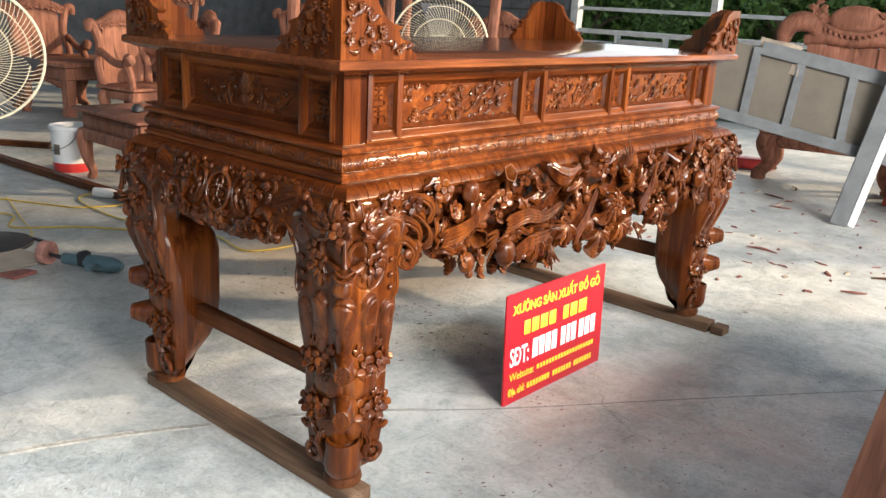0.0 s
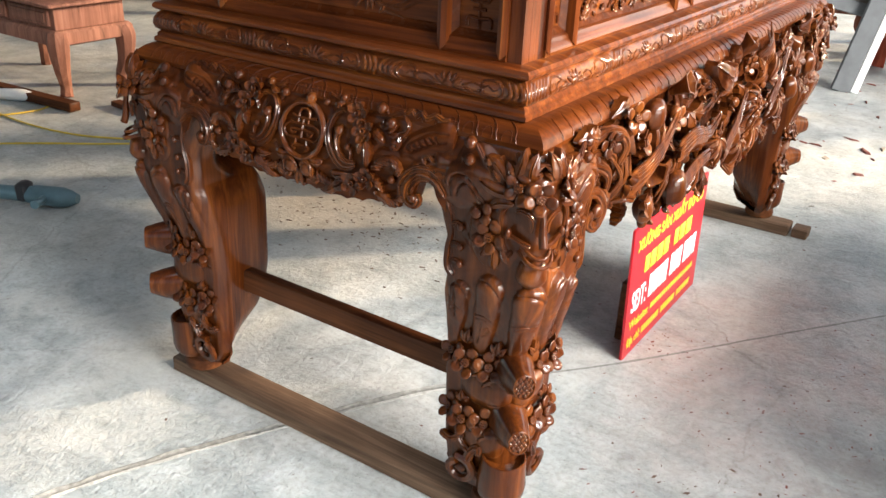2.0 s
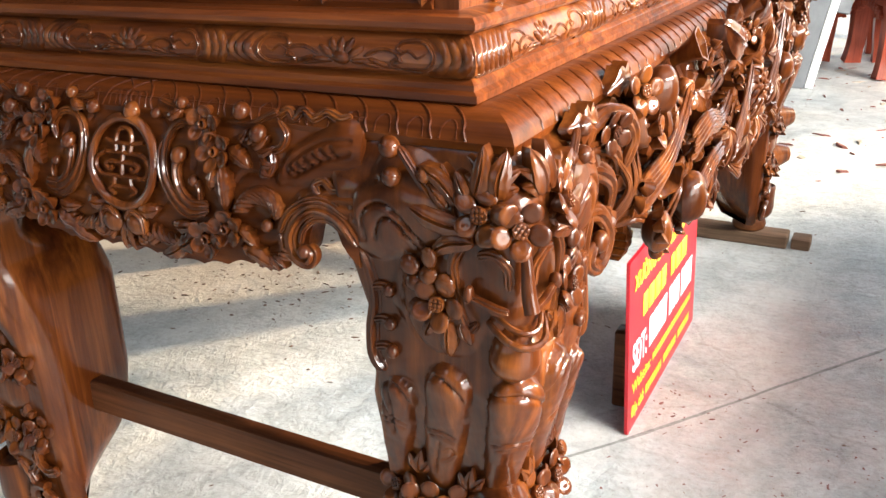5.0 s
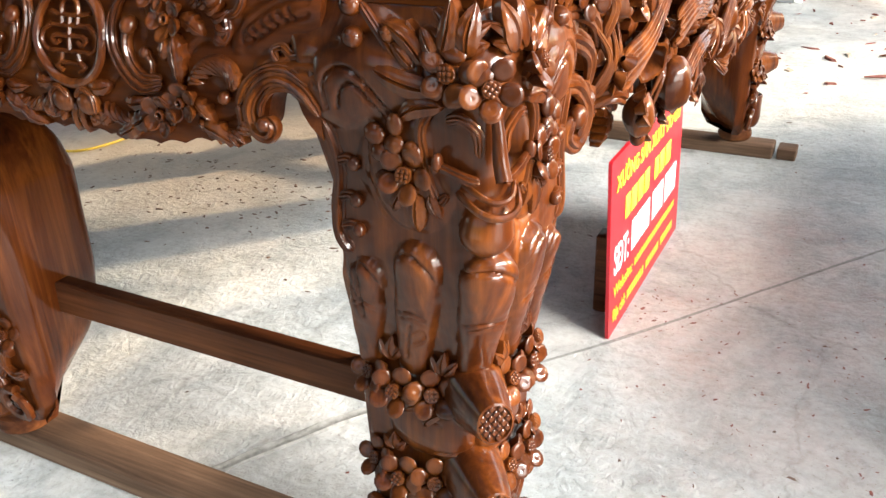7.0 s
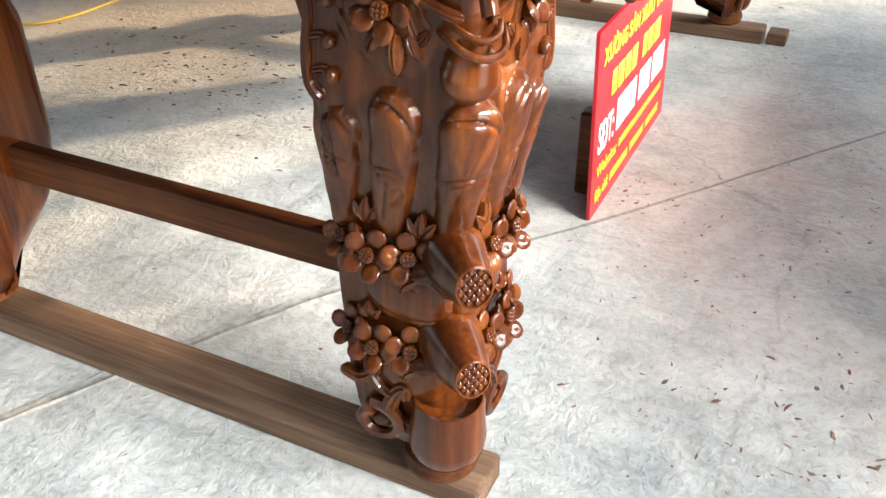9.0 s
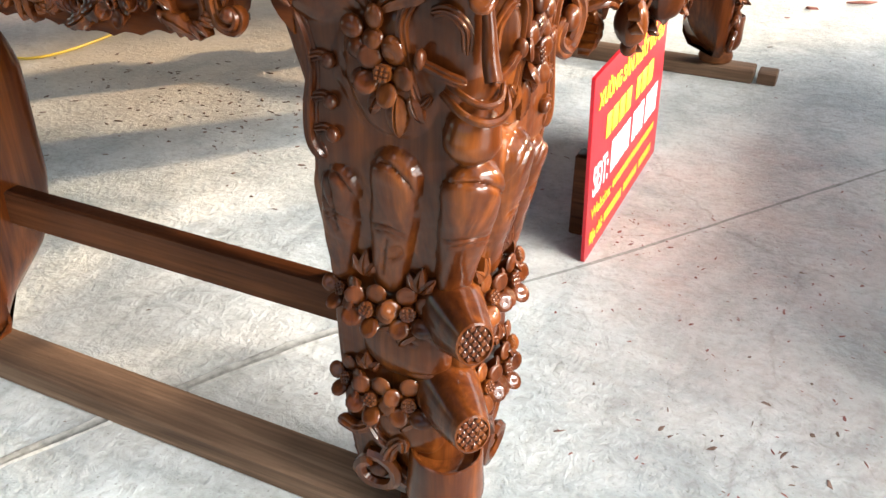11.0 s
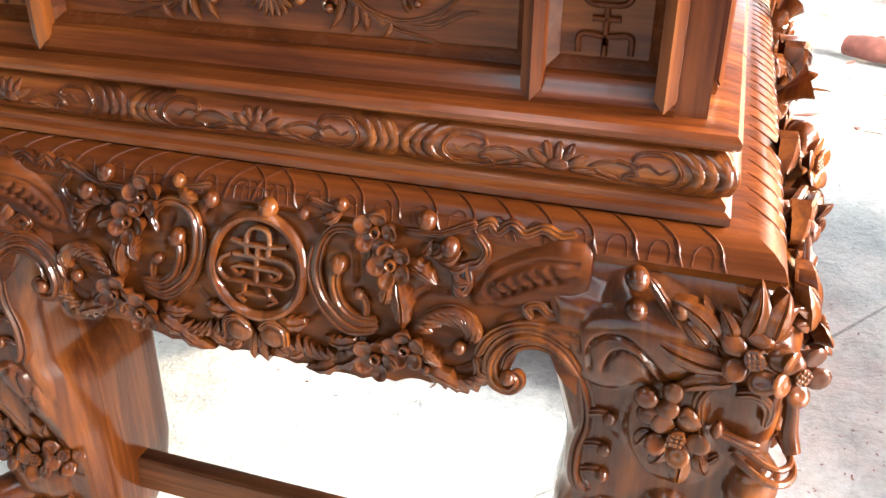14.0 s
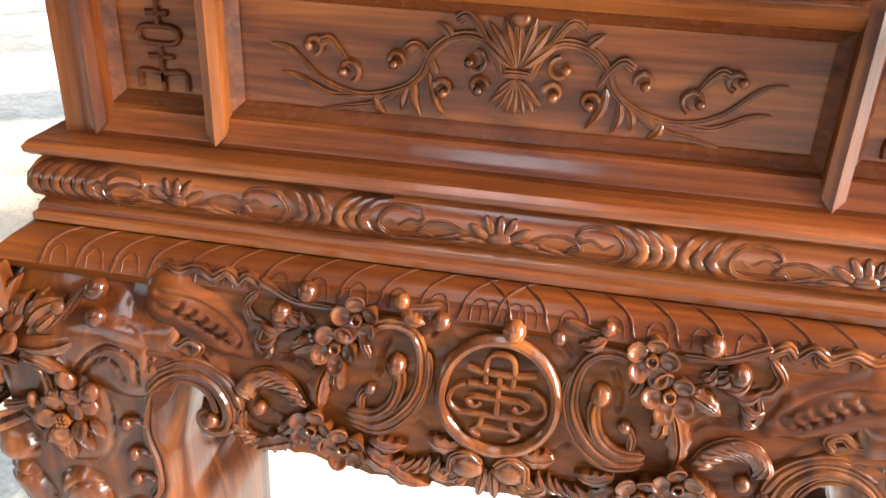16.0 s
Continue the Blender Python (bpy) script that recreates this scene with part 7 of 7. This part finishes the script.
# ---- grinder with a sanding wheel ----
def grinder():
    t = thing("angle_grinder", "blue-grey power sander with a flap wheel lying on the floor", "power tool")
    piece(t, "body", tool_blue, lambda g: lathe(g, [(0.018, 0.10), (0.030, 0.11), (0.032, 0.20), (0.036, 0.26), (0.042, 0.28), (0.042, 0.40), (0.034, 0.43), (0.02, 0.46)], pose(0, 0, 0.045, 0, 90, 0), 18))
    piece(t, "spindle", dark_metal, lambda g: tube(g, [(0.0, 0, 0.052), (0.11, 0, 0.046)], [0.009, 0.012], 10))
    piece(t, "side_handle", tool_blue, lambda g: tube(g, [(0.33, 0, 0.05), (0.34, -0.07, 0.05), (0.345, -0.12, 0.055)], [0.016, 0.014, 0.018], 10, None, 1, 8))
    piece(t, "gear_head", dark_metal, lambda g: box(g, (0.205, -0.035, 0.02), (0.255, 0.035, 0.098), None, 0.01))
    for k in range(18):
        piece(t, "flap", sand_flap, lambda g: box(g, (-0.025, -0.012, 0.012), (0.025, 0.012, 0.062), pose(0, 0, 0.062, 20 * k, 0, 0), 0.003))
    t.matrix_basis = pose(-2.77, 0.38, 0.0, 0, 0, 26)


grinder()


def cable(name, pts, r, mat, label):
    g = Geo()
    tube(g, [(x, y, r + 0.001) for x, y in pts], r, 7, None, 1, 10 * len(pts))
    tagged(part(name, g, mat), label, "cable")


cable("power_cable", [(-4.4, 0.1), (-3.9, 0.62), (-3.58, 0.52), (-3.35, 0.82), (-3.03, 1.10), (-2.7, 1.35), (-2.32, 1.32), (-2.25, 1.65), (-2.36, 2.05), (-2.5, 2.5)], 0.005, yellow_cable, "yellow power cable winding over the floor")
cable("power_cable", [(-4.6, 0.6), (-3.95, 0.95), (-3.80, 1.05), (-3.72, 1.30), (-3.86, 1.46), (-4.12, 1.36), (-4.05, 1.16), (-3.6, 1.10), (-3.2, 1.15), (-2.9, 1.30)], 0.005, yellow_cable, "yellow power cable lying in a loop")
cable("power_cable", [(-4.35, 0.80), (-3.8, 0.66), (-3.32, 0.52), (-3.6, 0.28), (-4.2, 0.1)], 0.004, yellow_cable, "thin yellow cable on the floor")
cable("hose", [(-3.7, 0.25), (-3.42, 0.44), (-3.2, 0.52), (-3.02, 0.53), (-2.9, 0.42)], 0.009, black_cable, "dark rubber hose on the floor")


def flat_piece(name, pts, t, mat, label, cat, tilt=0.0):
    g = Geo()
    n = len(pts)
    v = [(x, y, 0.002 + tilt * i / n) for i, (x, y) in enumerate(pts)] + [(x, y, 0.002 + t + tilt * i / n) for i, (x, y) in enumerate(pts)]
    g.add(v, [tuple(range(n - 1, -1, -1)), tuple(range(n, 2 * n))] + [(i, (i + 1) % n, n + (i + 1) % n, n + i) for i in range(n)])
    return tagged(part(name, g, mat), label, cat)


flat_piece("cardboard_sheet", [(-3.02, 0.10), (-2.74, 0.17), (-2.80, 0.42), (-3.12, 0.36)], 0.006, card, "torn piece of brown cardboard on the floor", "cardboard", 0.01)
flat_piece("bark_scrap", [(-2.72, 0.10), (-2.60, 0.14), (-2.64, 0.27), (-2.70, 0.24)], 0.015, scrap_red, "reddish scrap of bark on the floor", "scrap")
flat_piece("cardboard_sheet", [(-3.25, 0.0), (-3.10, 0.02), (-3.08, 0.16), (-3.22, 0.15)], 0.005, card, "torn piece of pale cardboard on the floor", "cardboard")
flat_piece("plastic_scrap", [(-2.12, 1.93), (-1.93, 1.95), (-1.88, 2.06), (-2.05, 2.08)], 0.03, black_cable, "crumpled dark plastic scrap on the floor", "scrap", 0.01)
for a, b, w, t, lab in (((-5.75, 1.25, 0.03), (-3.55, 1.40, 0.03), 0.07, 0.05, "long dark batten lying across the floor"), ((-6.4, 1.55, 0.025), (-6.0, 1.85, 0.025), 0.07, 0.05, "short wooden offcut on the floor"), ((-3.3, 1.75, 0.02), (-2.9, 1.95, 0.02), 0.06, 0.03, "brown offcut on the floor"),
                        ((-3.5, 1.62, 0.02), (-3.25, 1.60, 0.02), 0.06, 0.03, "brown offcut on the floor"), ((-3.05, 1.72, 0.05), (-2.9, 1.95, 0.05), 0.12, 0.09, "red painted block on the floor"), ((-2.0, 6.75, 0.06), (-1.5, 6.95, 0.06), 0.14, 0.10, "red painted block on the floor")):
    g = Geo()
    beam(g, a, b, w, t)
    tagged(part("batten", g, red_plastic if "red" in lab else bar_wood), lab, "batten", "offcuts on the floor")
g = Geo()
tube(g, [(-4.06, 1.28, 0.035), (-3.96, 1.34, 0.035), (-3.90, 1.37, 0.035)], [0.033, 0.035, 0.02], 12, None, 1, 10)
tagged(part("plastic_bottle", g, white_plastic), "small white plastic bottle lying on the floor", "bottle")


# ---- grey primed frame leaning against the settle ----
def leaning_frame():
    f = thing("bed_headboard", "grey primed wooden frame with plywood panels leaning on a white-edged post", "headboard")
    bl, br, tl = Vector((-1.22, 4.98, 0.72)), Vector((-0.25, 5.27, 0.53)), Vector((-1.0, 5.12, 1.15))
    br2 = bl + (br - bl) * 1.25
    up = (tl - bl) * 1.15
    nrm = (br - bl).cross(up).normalized()
    tr2, tl2 = br2 + up, bl + up
    piece(f, "bottom_rail", grey_wood, lambda g: beam(g, bl - 0.35 * (br2 - bl), br2, 0.085, 0.05, nrm))
    piece(f, "top_rail", grey_wood, lambda g: beam(g, tl2 - 0.06 * (br2 - bl), tr2, 0.10, 0.05, nrm))
    wide, cl = br2 - bl, tl2.copy()
    bl, tl2 = bl - 0.35 * wide, tl2 - 0.45 * wide
    for kb, kt in ((0.12, -0.08), (0.37, 0.18), (0.68, 0.47), (0.97, 0.76)):
        piece(f, "stile", grey_wood, lambda g: beam(g, br2 - wide * (1 - kb) + nrm * 0.004, tr2 - wide * (1 - kt) + nrm * 0.004, 0.062, 0.04, nrm))
    piece(f, "panel", ply, lambda g: g.add([p + nrm * s for s in (-0.012, -0.026) for p in (bl, br2, tr2, tl2)], [(0, 1, 2, 3), (7, 6, 5, 4), (0, 4, 5, 1), (1, 5, 6, 2), (2, 6, 7, 3), (3, 7, 4, 0)]))
    foot = Vector((-0.27, 5.12, 0.0))
    head = foot + (Vector((-0.10, 5.24, 1.02)) - foot) * 1.25
    piece(f, "post", grey_wood, lambda g: beam(g, foot, head, 0.12, 0.07, nrm))
    piece(f, "post_edge", white_edge, lambda g: beam(g, foot + Vector((0.085, 0.02, 0.0)), head + Vector((0.085, 0.02, 0)), 0.05, 0.074, nrm), "white edge strip")
    piece(f, "cloth", card, lambda g: sheet(g, lambda u, v: cl + Vector((-0.10 + 0.32 * u, 0.0, 0.10 - 0.22 * v - 0.05 * u)) - nrm * (0.04 + 0.02 * math.sin(7 * u + 4 * v)), 9, 7, lambda u, v: cl + Vector((-0.10 + 0.32 * u, 0.0, 0.10 - 0.22 * v - 0.05 * u)) - nrm * (0.034 + 0.02 * math.sin(7 * u + 4 * v))), "grey rag hung over the corner")


leaning_frame()


# ---- red stained low table and more pieces near the open side ----
def red_table(x, y, turn, w, d, h, mat, label):
    t = thing("low_table", label, "table", "stained furniture")
    piece(t, "tabletop", mat, lambda g: ring_moulding(g, -0.05, w + 0.05, -0.05, d + 0.05, [(0.02, h - 0.06), (0.0, h - 0.05), (0.0, h - 0.01), (0.02, h), (0.2, h)]))
    piece(t, "frieze", mat, lambda g: ring_moulding(g, 0.0, w, 0.0, d, [(0.02, h - 0.20), (0.0, h - 0.19), (0.01, h - 0.10), (0.0, h - 0.06), (0.02, h - 0.059)]))
    for sx, px in ((1, 0.0), (-1, w)):
        for sy, py in ((1, 0.0), (-1, d)):
            piece(t, "leg", mat, lambda g: tube(g, [(px + sx * 0.07, py + sy * 0.07, h - 0.12), (px + sx * 0.07, py + sy * 0.07, 0.25), (px + sx * 0.06, py + sy * 0.06, 0.10), (px + sx * 0.05, py + sy * 0.05, 0.0)], [0.085, 0.075, 0.07, 0.08], 4, None, 1, 10, (1, 1, 0)))
    for k in range(10):
        for side in (0, 1):
            a = (k + 0.5) / 10
            zz = h - 0.20 - 0.07 * (abs(2 * a - 1)) ** 2
            q = Geo()
            leaf(q, (0.12 + a * ((w if side == 0 else d) - 0.24) - 0.05, zz), (0.12 + a * ((w if side == 0 else d) - 0.24) + 0.05, zz - 0.015), 0.07, 0, 0.01, 0.3, 4, 0.03, 0.2)
            q.warp(lambda p: np.stack([p[:, 0], 0.01 - p[:, 2], p[:, 1]], -1) if side == 0 else np.stack([0.01 - p[:, 2], p[:, 0], p[:, 1]], -1))
            part("carved_apron_leaf", q, mat, t)
    t.matrix_basis = pose(x, y, 0, 0, 0, turn)


red_table(-8.75, 2.62, 8, 1.1, 0.9, 0.60, raw_pink, "unfinished reddish low wooden table with curved legs")
red_table(0.20, 5.50, 20, 1.3, 0.8, 0.66, red_stain, "red-stained carved low wooden table on a dusty floor")
red_table(-0.25, 6.15, 10, 0.5, 0.5, 0.60, red_stain, "red-stained square wooden stool with carved apron")
roll = Geo()
tube(roll, [(0.62, 4.62, 0.075), (0.78, 4.52, 0.08), (0.95, 4.42, 0.07)], [0.07, 0.085, 0.06], 14, None, 0.8, 12)
tagged(part("rolled_sheet", roll, scrap_red), "dusty red rolled sheet lying on the floor", "roll")
g = thing("wooden_tray", "pinkish raw wooden box frame lying on the floor", "box", at=(0.99, 4.36, 0))
piece(g, "side", raw_pink, lambda q: box(q, (0, 0, 0), (0.75, 0.03, 0.13), None, 0.004))
piece(g, "side", raw_pink, lambda q: box(q, (0, 0.42, 0), (0.75, 0.45, 0.13), None, 0.004))
piece(g, "end", raw_pink, lambda q: box(q, (0.0, 0.032, 0), (0.03, 0.418, 0.128), None, 0.004))
piece(g, "end", raw_pink, lambda q: box(q, (0.72, 0.032, 0), (0.75, 0.418, 0.128), None, 0.004))
piece(g, "bottom", raw_pink, lambda q: box(q, (0.03, 0.032, 0), (0.72, 0.418, 0.02), None, 0.002))
# unseen cabinet added to shade the floor where the walk starts, a board against it
cab = thing("unfinished_cabinet", "unseen low reddish wooden cabinet added to shade the floor", "cabinet", "unfinished furniture")
piece(cab, "carcass", raw_pink, lambda q: box(q, (1.46, 0.30, 0.06), (2.10, 2.30, 0.96), None, 0.006))
piece(cab, "plinth", raw_pink, lambda q: box(q, (1.48, 0.33, 0.0), (2.08, 2.27, 0.06), None, 0.004))
piece(cab, "cabinet_top", raw_pink, lambda q: box(q, (1.43, 0.27, 0.96), (2.13, 2.33, 0.995), None, 0.008))
for k in range(3):
    dr = piece(cab, "door", raw_pink, lambda q: box(q, (1.436, 0.34 + 0.65 * k, 0.10), (1.459, 0.95 + 0.65 * k, 0.92), None, 0.005))
    piece(dr, "door_panel", raw_pink, lambda q: box(q, (1.428, 0.42 + 0.65 * k, 0.20), (1.436, 0.87 + 0.65 * k, 0.84), None, 0.004))
g = Geo()
beam(g, (1.295, 0.06, 0.0), (1.436, 0.094, 0.98), 0.24, 0.04, (-0.45, -0.88, 0.05))
tagged(part("leaning_board", g, raw_pink), "pale reddish raw board leaning on the added cabinet", "board")

# ---- chips, shavings and dust ----
rnd = random.Random(21)


def chip_field(name, count, place, size, mat, label):
    g = Geo()
    for k in range(count):
        x, y = place()
        s = size * rnd.uniform(0.4, 1.6)
        lx, ly, h = s * rnd.uniform(0.6, 1.8), s * rnd.uniform(0.25, 0.7), s * rnd.uniform(0.12, 0.35)
        n = 6
        ang = sorted(rnd.uniform(0, 2 * math.pi) for _ in range(n))
        m = pose(x, y, 0.0, rnd.uniform(-6, 6), rnd.uniform(-6, 6), rnd.uniform(0, 360))
        v = [(lx * math.cos(a), ly * math.sin(a), 0.0003) for a in ang] + [(0.75 * lx * math.cos(a), 0.75 * ly * math.sin(a), h * rnd.uniform(0.7, 1.2)) for a in ang]
        g.add(v, [tuple(range(n - 1, -1, -1)), tuple(range(n, 2 * n))] + [(i, (i + 1) % n, n + (i + 1) % n, n + i) for i in range(n)], m)
    return tagged(part(name, g, mat), label, "debris", "", "stuff")


chip_field("wood_chips", 260, lambda: (rnd.uniform(-3.2, 1.6), rnd.uniform(-1.2, 4.5)), 0.0045, chip_mat, "small wood chips and crumbs scattered over the concrete")
chip_field("wood_chips", 260, lambda: (rnd.gauss(-1.35, 0.45), rnd.gauss(1.15, 0.16) + 0.1), 0.007, chip_mat, "crumbs of dirt swept into a line behind the table")
chip_field("wood_chips", 160, lambda: (rnd.uniform(-1.6, 1.5), rnd.uniform(3.0, 6.0)), 0.022, scrap_red, "dark wood shavings and scraps on the floor")
chip_field("wood_chips", 70, lambda: (rnd.gauss(0.42, 0.16), rnd.gauss(0.30, 0.14)), 0.0055, chip_mat, "brown flakes of dirt and wood trodden on the concrete")
chip_field("wood_chips", 60, lambda: (rnd.gauss(-0.02, 0.09), rnd.gauss(1.06, 0.07)), 0.0045, scrap_red, "reddish crumbs lying by the foot of the sign")
chip_field("pale_scraps", 40, lambda: (rnd.uniform(-1.2, 1.4), rnd.uniform(3.2, 6.0)), 0.026, card, "pale torn scraps on the floor")
chip_field("sawdust_crumbs", 500, lambda: (rnd.gauss(0.55, 0.35), rnd.gauss(0.95, 0.5)), 0.0035, scrap_red, "reddish sawdust crumbs on the floor")
for k, (x, y, a, ln) in enumerate(((0.42, 3.85, 15, 0.16), (0.88, 4.05, 70, 0.22), (0.72, 3.05, 20, 0.13), (0.93, 3.36, 100, 0.3), (0.84, 3.92, 25, 0.2), (-0.77, 5.3, 10, 0.16), (-0.98, 5.7, 160, 0.2), (0.36, 3.45, 30, 0.14), (-0.35, 3.9, 0, 0.2), (-1.0, 6.2, 120, 0.2), (0.75, 3.36, 5, 0.12))):
    g = Geo()
    tube(g, [(-ln / 2, 0, 0.008), (0, 0.02 * (-1) ** k, 0.012), (ln / 2, 0, 0.007)], [0.006, 0.012, 0.005], 6, pose(x, y, 0, 0, 0, a), 0.6, 8)
    tagged(part("wood_splinter", g, scrap_red if k % 3 else bar_wood), "curved dark splinter of wood on the floor", "splinter", "splinters on the floor")

# ---- the rough joint across the slab ----
joint = Geo()
line = smooth_line([(-1.05, -0.85), (-0.90, -0.40), (-0.72, -0.03), (-0.46, 0.42), (-0.09, 0.87), (0.40, 1.55), (0.90, 2.22), (1.6, 3.1)], 260)
v, prof = [], ((-0.014, -0.0008), (-0.010, 0.0055), (-0.006, -0.0003), (0.0, 0.0008), (0.005, 0.0004), (0.010, 0.0050), (0.015, -0.0008))
for i, p in enumerate(line):
    d = line[min(i + 1, 259)] - line[max(i - 1, 0)]
    d /= np.linalg.norm(d)
    k = 0.35 + 0.65 * abs(noise.noise((p[0] * 9, p[1] * 9, 0))) * 1.8
    fade = float(np.interp(p[1], (0.45, 0.7), (1.0, 0.22)))
    for o, h in prof:
        o2 = o * (0.7 + 0.5 * k) * (0.12 + 0.88 * fade) + 0.004 * (0.3 + 0.7 * fade) * noise.noise((p[0] * 14, p[1] * 14, o * 60))
        v.append((p[0] - d[1] * o2, p[1] + d[0] * o2, 0.0006 + h * k * fade))
joint.add(v, grid_faces(7, 260))
tagged(part("floor_joint", joint, joint_mat, None, "", 60), "rough trowelled joint line in the concrete floor", "joint", "", "structure")
